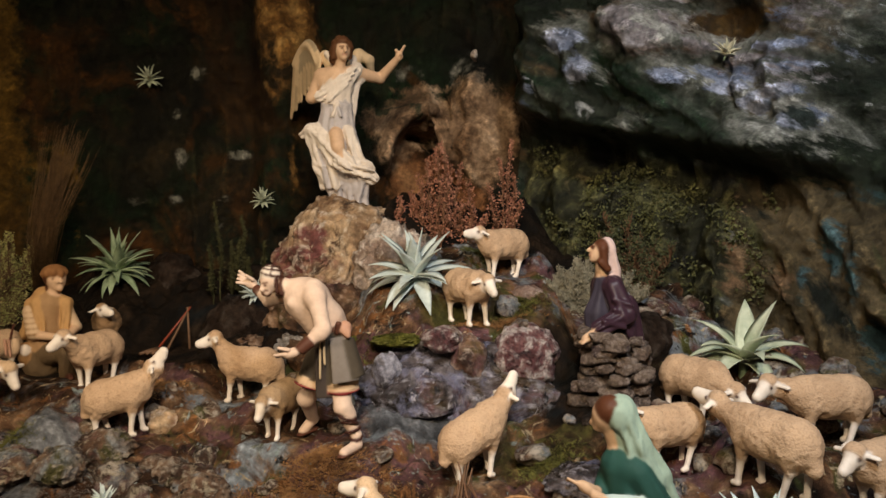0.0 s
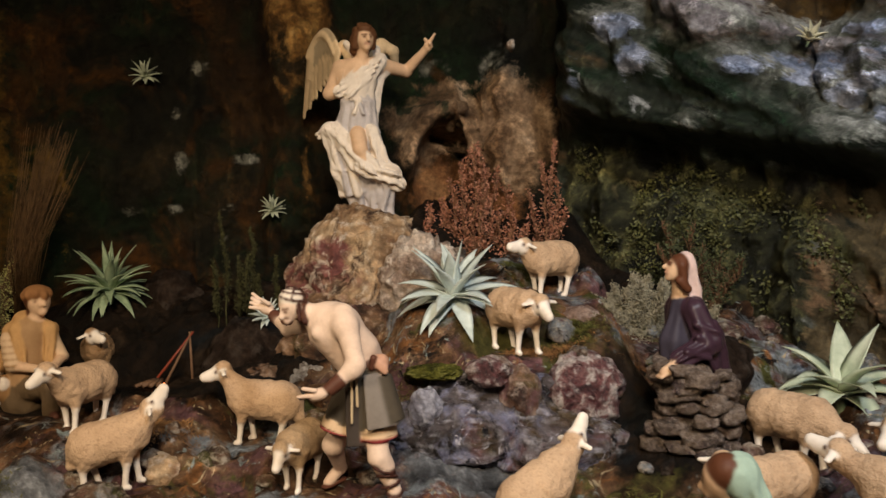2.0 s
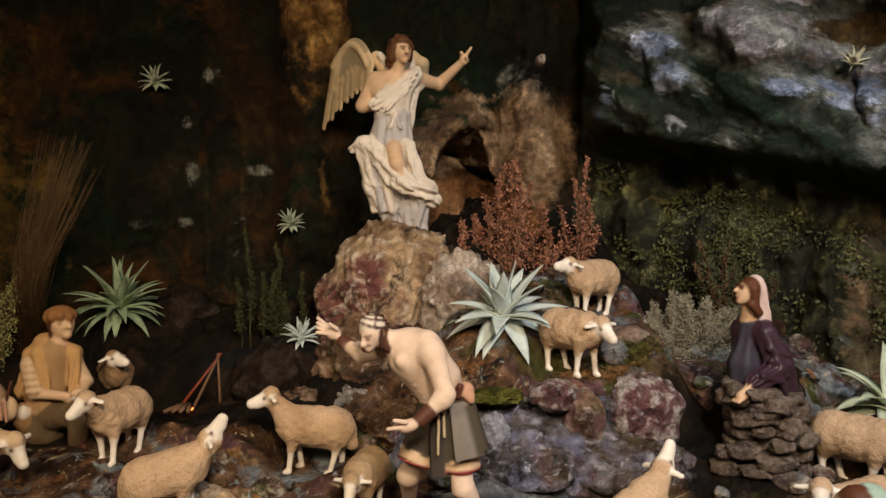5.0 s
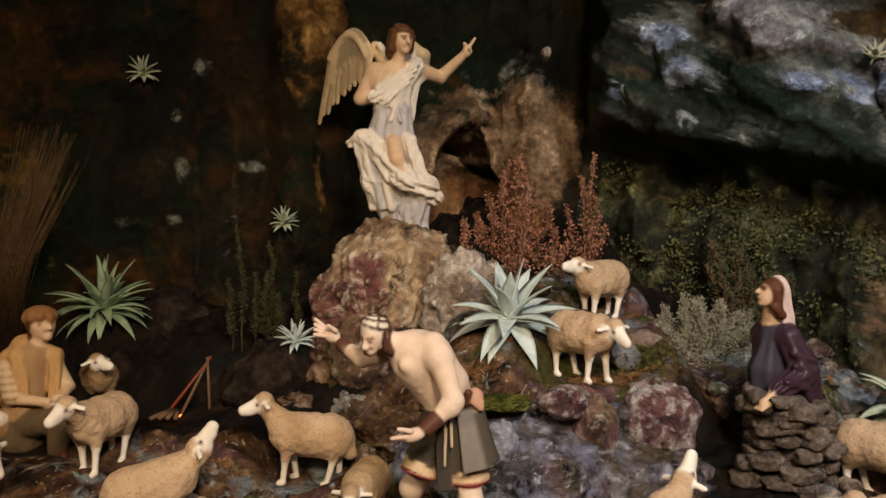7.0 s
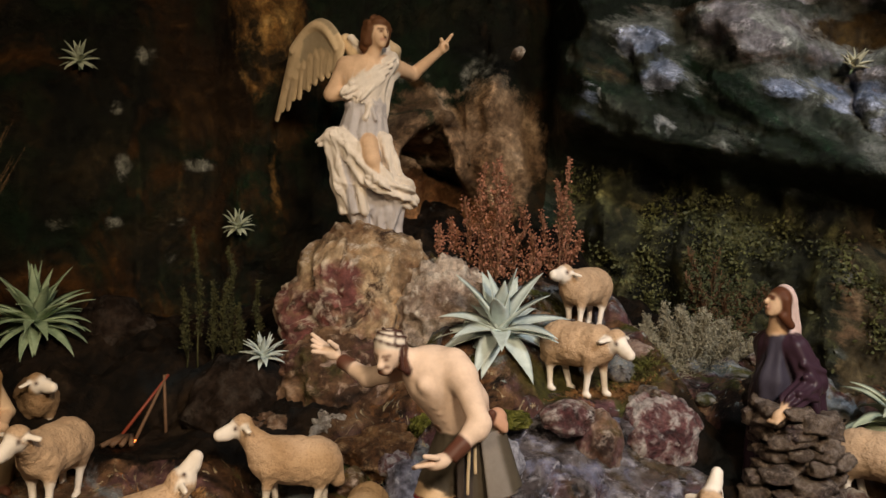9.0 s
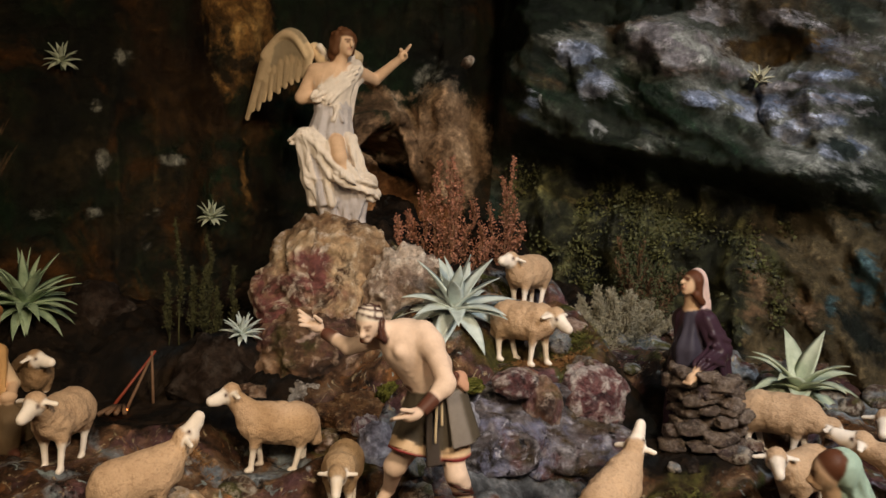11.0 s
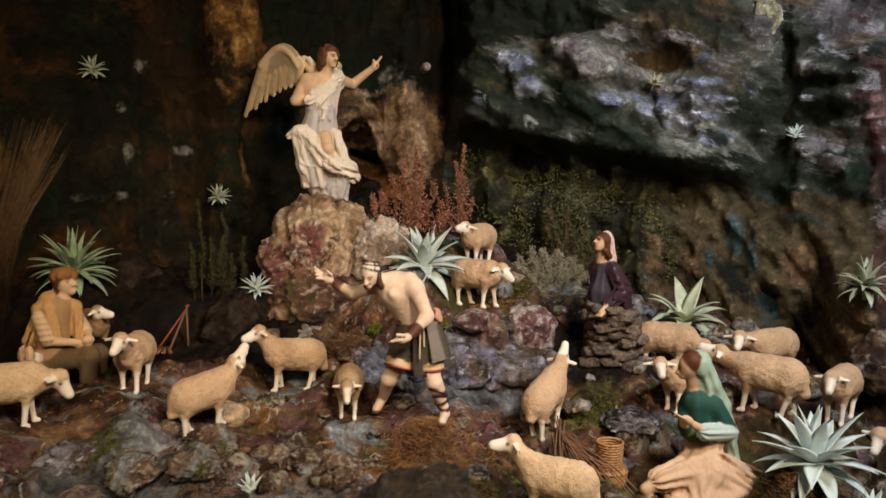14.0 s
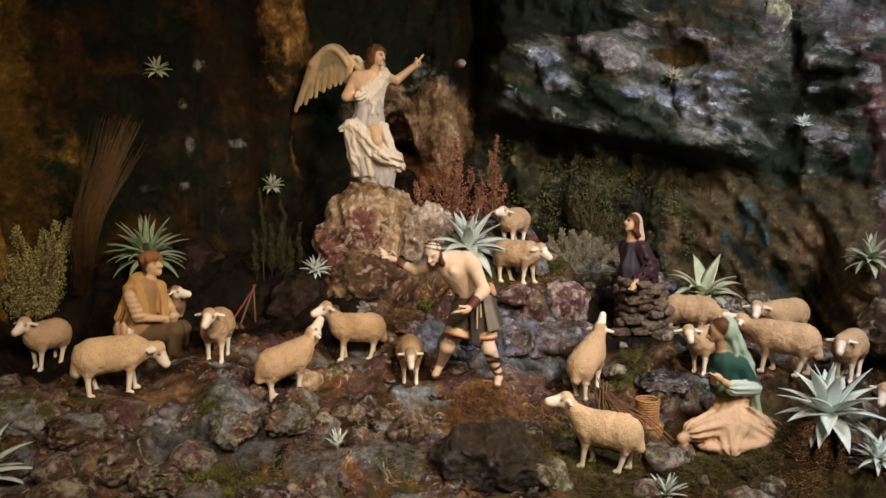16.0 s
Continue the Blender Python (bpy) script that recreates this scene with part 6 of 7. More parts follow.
    for n in range(4):
        z = 1.004 + 0.010 * n
        c = np.array((-0.108 - 0.004 * n, 1.120 - 0.0017 * n, z))
        r = 0.0092 + 0.0013 * n
        rr = [c + r * np.array((math.cos(radians(a)), math.sin(radians(a)), 0.35 * math.sin(radians(a + 90 * n)))) for a in range(0, 361, 40)]
        P += [limb(u, v, 0.0016, 0.0016, 3, 0.0004) for u, v in zip(rr, rr[1:])]
    ob = clay("shepherd_statue", P, [T_SKINP, T_HAIR, T_WHITE, T_BAND, T_LEATHER, T_KILT, T_BAG, T_WOOLW, T_POUCH, T_ROPEP, T_HEMRED, T_FLAP], 0.0014,
              "bare-chested clay shepherd statue in a hide kilt, bowing", "statue", seed=6)
    return settle(ob)


shepherd()


def boy():
    hd = np.array((-0.674, 1.416, 1.192))
    P = [lump(hd, (0.0165, 0.017, 0.020), 0, 0.004), limb(hd + (0.005, -0.007, -0.011), hd + (0.007, -0.009, -0.015), 0.0090, 0.0068, 0, 0.005),
         limb(hd + (0.010, -0.013, 0.001), hd + (0.0125, -0.0155, -0.004), 0.0024, 0.0030, 0, 0.003), limb(hd + (-0.002, 0, -0.014), (-0.682, 1.42, 1.160), 0.010, 0.0115, 0, 0.005),
         lump(hd + (-0.006, 0.006, 0.004), (0.018, 0.018, 0.018), 1, 0.003), limb(hd + (-0.008, 0.004, 0), hd + (-0.010, 0.004, -0.018), 0.012, 0.008, 1, 0.004), lump(hd + (-0.003, 0.002, 0.014), (0.0190, 0.0190, 0.0115), 2, 0.003), *[lump(hd + (-0.003 + 0.0175 * math.cos(k * 0.7), 0.002 + 0.0175 * math.sin(k * 0.7), 0.011 + 0.002 * math.sin(k * 2.1)), (0.0056, 0.0056, 0.0066), 2, 0.004) for k in range(9)],
         # body with striped shirt and cape
         limb((-0.690, 1.425, 1.145), (-0.70, 1.428, 1.075), 0.032, 0.036, 3, 0.010), limb((-0.724, 1.425, 1.148), (-0.655, 1.418, 1.148), 0.017, 0.016, 4, 0.008),
         limb((-0.70, 1.432, 1.160), (-0.735, 1.44, 1.095), 0.022, 0.018, 4, 0.006, None, (5, 0.003, 0)), limb((-0.652, 1.410, 1.146), (-0.655, 1.392, 1.095), 0.0135, 0.0095, 4, 0.006, None, (5, 0.0022, 0)),
         limb((-0.712, 1.410, 1.150), (-0.704, 1.394, 1.105), 0.0150, 0.0105, 4, 0.006, None, (5, 0.0022, 1)), limb((-0.700, 1.43, 1.158), (-0.680, 1.425, 1.158), 0.013, 0.011, 4, 0.004),
         # arms
         limb((-0.728, 1.415, 1.135), (-0.722, 1.392, 1.100), 0.0165, 0.0145, 5, 0.004), limb((-0.722, 1.392, 1.098), (-0.668, 1.360, 1.094), 0.0105, 0.0078, 0, 0.003),
         limb((-0.652, 1.415, 1.135), (-0.632, 1.405, 1.105), 0.014, 0.0115, 5, 0.004), limb((-0.632, 1.405, 1.105), (-0.645, 1.360, 1.097), 0.010, 0.0075, 0, 0.003),
         lump((-0.650, 1.352, 1.098), (0.0135, 0.009, 0.0075), 0, 0.003)]
    for n in range(5):
        z = 1.100 + 0.009 * n
        rr = [np.array((-0.722 - 0.0013 * n, 1.392 + 0.0056 * n, z)) + 0.0160 * np.array((math.cos(radians(a)), math.sin(radians(a)), 0)) for a in range(0, 361, 40)]
        P += [limb(u, v, 0.0018, 0.0018, 6, 0.0004) for u, v in zip(rr, rr[1:])]
    P += [limb((-0.712, 1.43, 1.055), (-0.65, 1.355, 1.070), 0.030, 0.022, 7, 0.010), limb((-0.685, 1.44, 1.055), (-0.622, 1.372, 1.070), 0.028, 0.021, 7, 0.010),
          limb((-0.648, 1.352, 1.066), (-0.652, 1.352, 1.030), 0.021, 0.018, 7, 0.006), limb((-0.622, 1.37, 1.066), (-0.618, 1.378, 1.030), 0.020, 0.017, 7, 0.006),
          limb((-0.655, 1.352, 1.030), (-0.645, 1.33, 1.026), 0.010, 0.008, 8, 0.003), limb((-0.62, 1.375, 1.030), (-0.606, 1.355, 1.026), 0.010, 0.008, 8, 0.003),
          lump((-0.71, 1.435, 1.040), (0.045, 0.038, 0.030), 7, 0.010), lump((-0.742, 1.415, 1.062), (0.019, 0.015, 0.021), 9, 0.003), lump((-0.742, 1.404, 1.07), (0.010, 0.008, 0.010), 10, 0.003)]
    moved(P[:16], (-0.677, 1.418), 12)
    moved(P[16:], (-0.685, 1.415), 23, 0.76, 0.78)
    P += [lump((-0.735, 1.376, 1.080), (0.0125, 0.010, 0.0175), 5, 0.003), limb((-0.741, 1.363, 1.094), (-0.740, 1.364, 1.068), 0.0026, 0.0026, 11, 0.0008), limb((-0.733, 1.361, 1.094), (-0.732, 1.362, 1.066), 0.0026, 0.0026, 11, 0.0008), limb((-0.725, 1.365, 1.120), (-0.734, 1.368, 1.094), 0.0022, 0.0022, 8, 0.001)]
    P += face_marks(hd, (0.55, -0.80, -0.05), 0.0160, 1, 0)
    ob = clay("boy_statue", P, [T_SKIN, T_HAIR, T_CAP, T_STRIPE, T_CAPE, T_LINEN, T_STRIPE, T_TROUSER, T_LEATHER, T_WICK, T_WHITE, T_POUCH], 0.0019,
              "painted clay boy statue seated in tan cape and brown cap", "statue", seed=8, drape=((4, 7), 0.0012, 70))
    return settle(ob)


boy()


def well_woman():
    hd = np.array((0.243, 1.226, 1.2545))
    P = [lump(hd, (0.0160, 0.0140, 0.0175), 0, 0.004, (0, 22, 8)), lump(hd + (-0.007, -0.001, -0.009), (0.0105, 0.0105, 0.010), 0, 0.004), lump(hd + (-0.013, -0.002, -0.0145), (0.0048, 0.006, 0.0042), 0, 0.003),
         limb(hd + (-0.0145, -0.002, 0.006), hd + (-0.0200, -0.003, 0.0015), 0.0026, 0.0034, 0, 0.002), limb(hd + (-0.0165, -0.004, -0.0065), hd + (-0.0165, 0.001, -0.0065), 0.0026, 0.0024, 5, 0.001), limb(hd + (-0.012, -0.0075, 0.007), hd + (-0.0145, 0.000, 0.0085), 0.0022, 0.0022, 1, 0.001),
         limb(hd + (0.002, 0.002, -0.010), (0.250, 1.235, 1.215), 0.0100, 0.0125, 0, 0.005), lump(hd + (0.0045, 0.001, 0.006), (0.0150, 0.0160, 0.0150), 1, 0.002), limb(hd + (0.004, -0.0115, 0.004), hd + (0.007, -0.012, -0.022), 0.0072, 0.0058, 1, 0.003), limb(hd + (0.000, -0.0125, -0.018), hd + (0.012, -0.0125, -0.030), 0.0058, 0.0062, 1, 0.003),
         lump(hd + (0.013, 0.005, 0.006), (0.0140, 0.0165, 0.0180), 2, 0.002), limb(hd + (0.017, 0.001, 0.0), hd + (0.026, 0.004, -0.036), 0.0112, 0.0100, 2, 0.005, None, (5, 0.002, 0)), limb(hd + (0.026, 0.004, -0.034), hd + (0.036, 0.010, -0.066), 0.0098, 0.0045, 2, 0.005, None, (4, 0.001, 0)),
         # robe: shoulders, breast, back
         limb((0.252, 1.258, 1.203), (0.264, 1.224, 1.205), 0.0135, 0.0150, 3, 0.010), limb((0.257, 1.244, 1.203), (0.266, 1.246, 1.13), 0.0215, 0.028, 3, 0.010, None, (7, 0.003, 0)),
         limb((0.251, 1.230, 1.212), (0.243, 1.227, 1.165), 0.0090, 0.0185, 4, 0.008, None, (6, 0.002, 0)), limb((0.243, 1.227, 1.165), (0.243, 1.227, 1.13), 0.0185, 0.0195, 4, 0.008, None, (6, 0.002, 0)),
         # near sleeve
         limb((0.264, 1.215, 1.206), (0.278, 1.204, 1.168), 0.0150, 0.0158, 3, 0.005, None, (6, 0.0022, 0)), limb((0.279, 1.204, 1.166), (0.240, 1.188, 1.149), 0.0150, 0.0118, 3, 0.005, None, (7, 0.0022, 2)),
         limb((0.241, 1.188, 1.149), (0.228, 1.182, 1.142), 0.0072, 0.0062, 0, 0.002), lump((0.221, 1.179, 1.137), (0.0095, 0.0062, 0.0070), 0, 0.003, (0, -30, 0)), limb((0.250, 1.252, 1.195), (0.236, 1.225, 1.150), 0.011, 0.009, 3, 0.006),
         limb((0.284, 1.225, 1.172), (0.301, 1.228, 1.100), 0.0195, 0.014, 3, 0.008, None, (6, 0.004, 0)), limb((0.268, 1.25, 1.14), (0.275, 1.255, 1.045), 0.034, 0.040, 3, 0.012, None, (9, 0.004, 0))]
    for n in range(4):
        P.append(limb((0.222 - 0.002 * n, 1.175 + 0.003 * n, 1.136 - 0.001 * n), (0.213 - 0.001 * n, 1.172 + 0.0035 * n, 1.130), 0.0025, 0.0019, 0, 0.001))
    for p in P[:13]:
        for end in ("a", "b", "c"):
            if end in p:
                p[end] = hd + (0.002, 0, 0.004) + (p[end] - hd) * 0.86
        for size in ("ra", "rb", "r"):
            if size in p:
                p[size] = p[size] * 0.86
    # creases of the sleeve and the back
    for a, b in (((0.262, 1.198, 1.190), (0.286, 1.194, 1.182)), ((0.262, 1.192, 1.176), (0.290, 1.196, 1.164)), ((0.246, 1.180, 1.160), (0.276, 1.190, 1.150)), ((0.288, 1.212, 1.190), (0.303, 1.216, 1.150)), ((0.280, 1.206, 1.146), (0.300, 1.214, 1.115))):
        P.append(limb(a, b, 0.0045, 0.0035, 3, 0.0025))
    for p in P:
        for end in ("a", "b", "c"):
            if end in p:
                p[end] = p[end] - (0, 0, 0.007)
    ob = clay("woman_statue", P, [T_SKIN, T_HAIR, T_PINK, T_PURPLE, T_DROSE, T_POUCH], 0.0017, "painted clay woman statue in purple robe and rose veil", "statue", seed=9)
    return settle(ob)


well_woman()


def seated_woman():
    hd = np.array((0.203, 0.908, 1.098))
    f = np.array((-0.72, 0.50, -0.48))
    f /= np.linalg.norm(f)
    P = [lump(hd, (0.0150, 0.0150, 0.0175), 0, 0.004), limb(hd + f * 0.005 + (0, 0, -0.007), hd + f * 0.009 + (0, 0, -0.010), 0.0098, 0.0075, 0, 0.004),
         limb(hd + f * 0.014, hd + f * 0.019 + (0, 0, -0.003), 0.0028, 0.0033, 0, 0.003), lump(hd - f * 0.006 + (0, 0, 0.003), (0.0160, 0.0160, 0.0165), 1, 0.002),
         limb(hd + (0.004, 0, -0.010), (0.219, 0.912, 1.058), 0.0098, 0.0115, 0, 0.005)]
    P += face_marks(hd, f, 0.0158, 1, 0)
    # veil from the crown down the back to the ground
    P += [lump(hd + (0.016, -0.002, 0.006), (0.0165, 0.0175, 0.0175), 2, 0.002), lump(hd + (0.014, -0.014, 0.000), (0.0120, 0.0080, 0.0165), 2, 0.003), limb(hd + (0.020, -0.005, 0.0), (0.236, 0.900, 1.064), 0.0150, 0.0150, 2, 0.006, None, (7, 0.0024, 0)),
          limb((0.236, 0.900, 1.066), (0.262, 0.902, 1.030), 0.0145, 0.0125, 2, 0.006, None, (6, 0.0026, 1)), limb((0.262, 0.902, 1.030), (0.282, 0.904, 0.985), 0.0120, 0.0095, 2, 0.005, None, (5, 0.0024, 0)),
          limb((0.282, 0.904, 0.985), (0.294, 0.905, 0.944), 0.0090, 0.0060, 2, 0.005, None, (4, 0.0018, 1)),
          # bodice, sash, near arm with pale sleeve, fingers before the breast
          limb((0.232, 0.893, 1.040), (0.224, 0.930, 1.036), 0.0150, 0.0140, 3, 0.008), limb((0.222, 0.908, 1.038), (0.236, 0.905, 0.985), 0.0235, 0.0235, 3, 0.008, None, (7, 0.0015, 0)),
          lump((0.212, 0.908, 1.044), (0.012, 0.012, 0.012), 0, 0.005), limb((0.238, 0.888, 1.036), (0.262, 0.884, 1.000), 0.0135, 0.0130, 3, 0.005, None, (6, 0.0012, 0)),
          limb((0.262, 0.882, 0.998), (0.204, 0.868, 1.008), 0.0130, 0.0120, 4, 0.003, None, (8, 0.0016, 0)), limb((0.208, 0.869, 1.008), (0.186, 0.868, 1.020), 0.0070, 0.0058, 0, 0.003),
          lump((0.176, 0.870, 1.028), (0.0110, 0.0065, 0.0062), 0, 0.003, (0, 38, 0)), limb((0.212, 0.925, 1.030), (0.196, 0.902, 1.006), 0.0115, 0.0100, 3, 0.005), limb((0.196, 0.902, 1.008), (0.178, 0.884, 1.024), 0.0072, 0.0056, 0, 0.003),
          limb((0.214, 0.905, 0.994), (0.254, 0.902, 0.984), 0.0205, 0.0205, 7, 0.003, ((0, 0, 1), 0.55))]
    for n in range(4):
        P.append(limb((0.170, 0.868 + 0.003 * n, 1.031), (0.157, 0.870 + 0.004 * n, 1.038 - 0.002 * n), 0.0024, 0.0017, 0, 0.001))
    # wide skirt over the folded legs, its train on the ground
    P += [limb((0.236, 0.904, 0.976), (0.214, 0.888, 0.940), 0.0250, 0.0340, 5, 0.012, None, (11, 0.0030, 0)), limb((0.214, 0.886, 0.946), (0.142, 0.884, 0.938), 0.0290, 0.0165, 5, 0.012, None, (9, 0.0026, 1)),
          limb((0.240, 0.896, 0.950), (0.362, 0.892, 0.902), 0.0270, 0.0080, 5, 0.012, ((0, 0, 1), 0.7), (9, 0.0034, 2)), limb((0.232, 0.876, 0.938), (0.290, 0.856, 0.906), 0.0240, 0.0100, 5, 0.012, None, (8, 0.0032, 0)),
          limb((0.200, 0.872, 0.930), (0.190, 0.852, 0.910), 0.0220, 0.0120, 5, 0.010, None, (7, 0.0030, 0)), lump((0.226, 0.882, 0.910), (0.078, 0.040, 0.016), 5, 0.012),
          limb((0.140, 0.884, 0.934), (0.118, 0.886, 0.926), 0.0120, 0.0085, 6, 0.003), limb((0.122, 0.886, 0.920), (0.126, 0.882, 0.904), 0.008, 0.007, 6, 0.003)]
    for k in range(7):
        w = k / 6
        P.append(limb((0.226 + 0.010 * w, 0.884 - 0.004 * k, 0.972), (0.205 + 0.115 * w, 0.846 + 0.006 * k, 0.912), 0.0022, 0.0042, 5, 0.004))
    ob = clay("woman_statue", P, [T_SKIN, T_HAIR, T_MINT, T_TEAL, T_SLEEVE, T_PEACH, T_SKIN, (0.10, 0.12, 0.035, 0.7)], 0.0017, "painted clay woman statue seated in peach skirt and mint veil", "statue", seed=10, drape=((2, 5), 0.0010, 90))
    return settle(ob)


seated_woman()


# ---- agaves ----
def leaf_mesh(length, width, rise, droop, mat, thick=0.0022):
    """A fleshy pointed leaf that starts at the origin along +x; rise: degrees upward at the root; droop: degrees bent down along it."""
    n, vs, fs = 9, [], []
    x = z = 0.0
    for i in range(n + 1):
        t = i / n
        a = radians(rise - droop * t ** 1.6)
        if i:
            x, z = x + length / n * math.cos(a), z + length / n * math.sin(a)
        w = width * 0.5 * 1.1 * (0.6 + 1.7 * t - 1.6 * t * t) * (1 - t ** 2.4) + 0.0002
        up = (-math.sin(a), math.cos(a))
        h = thick * (1 - 0.8 * t)
        cup = w * 0.32
        for yy, hh in ((-w, cup), (-w * 0.5, cup * 0.3), (0, 0), (w * 0.5, cup * 0.3), (w, cup)):
            vs.append((x + up[0] * hh, yy, z + up[1] * hh))
        for yy, hh in ((w * 0.6, cup * 0.3 - h), (0, -h * 1.3), (-w * 0.6, cup * 0.3 - h)):
            vs.append((x + up[0] * hh, yy, z + up[1] * hh))
    m = 8
    for i in range(n):
        for j in range(m):
            a, b = i * m + j, i * m + (j + 1) % m
            fs.append((a, b, b + m, a + m))
    fs.append(tuple(range(m))[::-1])
    fs.append(tuple(range(n * m, n * m + m)))
    return mesh_of("leaf", vs, fs, [mat])


def agave(at, size, mat, label, leaves=26, lean=(0, 0, 0), width=0.20, seed=0, spread=(78, -12), droop=(8, 42)):
    """size: length of the longest leaf."""
    r = random.Random(seed)
    root = tagged(new("agave"), label, "agave", "agave plants")
    root.matrix_basis = pose(*at, *lean)
    rings = 5
    kinds = []
    for k in range(rings):
        t = k / (rings - 1)
        kinds.append([leaf_mesh(size * (0.80 + 0.22 * math.sin(math.pi * (0.25 + 0.6 * t))) * f, size * width, spread[0] + (spread[1] - spread[0]) * t, droop[0] + (droop[1] - droop[0]) * t + g, mat)
                      for f, g in ((1.0, 0), (0.9, 9))])
    for n in range(leaves):
        t = (n + 0.5) / leaves
        k = min(rings - 1, int(t ** 0.62 * rings))
        a = n * 137.5 + r.uniform(-9, 9)
        part("leaf", kinds[k][r.random() < 0.45], root, m=pose(0, 0, 0.004 * (1 - t), r.uniform(-5, 5), r.uniform(-6, 6), a))
    stem = [tube_data([(0, 0, -size * 0.35), (0, 0, -size * 0.05), (0, 0, size * 0.08)], [size * 0.06, size * 0.075, size * 0.05], 8)]
    part("stem", mesh_of("stem", *joined(stem), [M_AGREEN]), root)
    return root


agave((-0.040, 1.412, 1.190), 0.096, M_AGAVE, "large blue-green artificial agave with pointed leaves on the shelf", 44, (16, 0, 0), 0.27, 1, (80, -30), (4, 54))
agave((-0.674, 1.668, 1.172), 0.096, M_AGREEN, "large green agave with arching leaves by the cave wall", 50, (6, 0, 0), 0.18, 2, (82, 0), (8, 50))
agave((0.480, 1.285, 1.070), 0.110, M_AGLIGHT, "broad-leaved pale green agave behind the sheep", 18, (6, 0, 20), 0.29, 3, (70, 14), (14, 72))
agave((0.350, 0.80, 0.962), 0.100, M_APALE, "large whitish agave with long pointed leaves", 36, (-6, 0, 0), 0.27, 4, (84, -14), (4, 34))
agave((-0.346, 1.512, 1.145), 0.036, M_AGAVE, "small pale agave on a dark rock", 30, (8, 0, 0), 0.22, 5, (82, 4), (4, 30))
agave((-0.389, 1.752, 1.312), 0.032, M_AGDIM, "small grey-green agave rooted in the cave wall", 24, (16, 0, 0), 0.26, 6, (82, 0), (4, 30))
agave((-0.632, 1.776, 1.572), 0.036, M_AGDIM, "small grey-green agave high on the cave wall", 24, (18, 0, 0), 0.27, 7, (82, 0), (4, 30))
agave((0.484, 1.425, 1.562), 0.029, M_YELLOWLEAF, "small pale yellow agave on the rock overhang", 14, (20, 14, 0), 0.36, 8, (82, 18), (4, 14))
agave((0.698, 1.240, 1.452), 0.026, M_APALE, "small pale fan-shaped agave on the rock", 26, (14, 0, 0), 0.24, 9, (84, 16), (4, 12))
agave((-0.4275, 1.030, 0.940), 0.028, M_APALE, "tiny pale agave among the lower rocks", 13, (6, 0, 0), 0.22, 10, (86, 42), (4, 6))
agave((0.615, 0.970, 1.185), 0.058, M_AGDIM, "grey-green agave on a rock by the cave wall", 24, (0, 0, 0), 0.25, 11, (82, -8), (5, 50))
agave((-0.93, 1.06, 0.955), 0.09, M_APALE, "large pale agave at the edge of the display", 26, (4, 0, 0), 0.18, 12, (78, -10), (4, 40))
agave((0.04, 0.82, 0.868), 0.037, M_AGAVE, "small grey agave in the front moss", 20, (8, 0, 0), 0.16, 13, (80, 10), (4, 20))
agave((0.385, 0.735, 0.905), 0.045, M_APALE, "small white agave below the large one", 22, (8, 0, 0), 0.2, 14, (80, -5), (4, 30))


# ---- bushes and grasses ----
def leaf_cloud(points, size, rng, mats_name):
    """Many small pointed leaves, each a bent four-cornered blade of its own direction."""
    vs, fs = [], []
    for p in points:
        d = Vector((rng.gauss(0, 1), rng.gauss(0, 1), rng.gauss(0.3, 1))).normalized()
        w = d.cross(Vector((rng.gauss(0, 1), rng.gauss(0, 1), rng.gauss(0, 1)))).normalized()
        n = d.cross(w)
        s = size * rng.uniform(0.6, 1.3)
        i = len(vs)
        p = Vector(p)
        vs += [tuple(p), tuple(p + d * s * 0.5 + w * s * 0.28 + n * s * 0.08), tuple(p + d * s), tuple(p + d * s * 0.5 - w * s * 0.28 + n * s * 0.08)]
        fs += [(i, i + 1, i + 2), (i, i + 2, i + 3)]
    return vs, fs


def bush(name, at, stems, label, category, leaf_mat, twig_mat, leaf_size, per_stem, seed, upright=0.0):
    """stems: (dx, dy, height, spread) from the base."""
    r = random.Random(seed)
    root = tagged(new(name), label, category)
    root.location = at
    twigs, spots = [], []
    for dx, dy, high, wide in stems:
        pts = [Vector((dx * upright, dy * upright, -0.01))]
        for k in range(1, 7):
            t = k / 6
            lean = upright + (1 - upright) * t
            pts.append(Vector((dx * lean + r.gauss(0, 0.003), dy * lean + r.gauss(0, 0.003), high * t)))
        twigs.append(tube_data(pts, [0.0016 * (1 - 0.7 * k / 6) for k in range(7)], 5))
        for n in range(per_stem):
            t = r.uniform(0.15, 1.02) ** 0.8
            k = min(5, int(t * 6))
            c = pts[k].lerp(pts[k + 1], t * 6 - k)
            rad = wide * (1.15 - t * 0.95) * r.random() ** 0.6
            a = r.uniform(0, 6.283)
            q = c + Vector((rad * math.cos(a), rad * math.sin(a), r.uniform(-0.004, 0.010)))
            spots.append(q)
            if n % 4 == 0:
                twigs.append(tube_data([c - Vector((0, 0, 0.012)), c.lerp(q, 0.5), q], [0.0009, 0.0007, 0.0004], 4))
    part("branchwork", mesh_of("branchwork", *joined(twigs), [twig_mat]), root)
    part("crown", mesh_of("crown", *leaf_cloud(spots, leaf_size, r, ""), [leaf_mat], False), root)
    return root


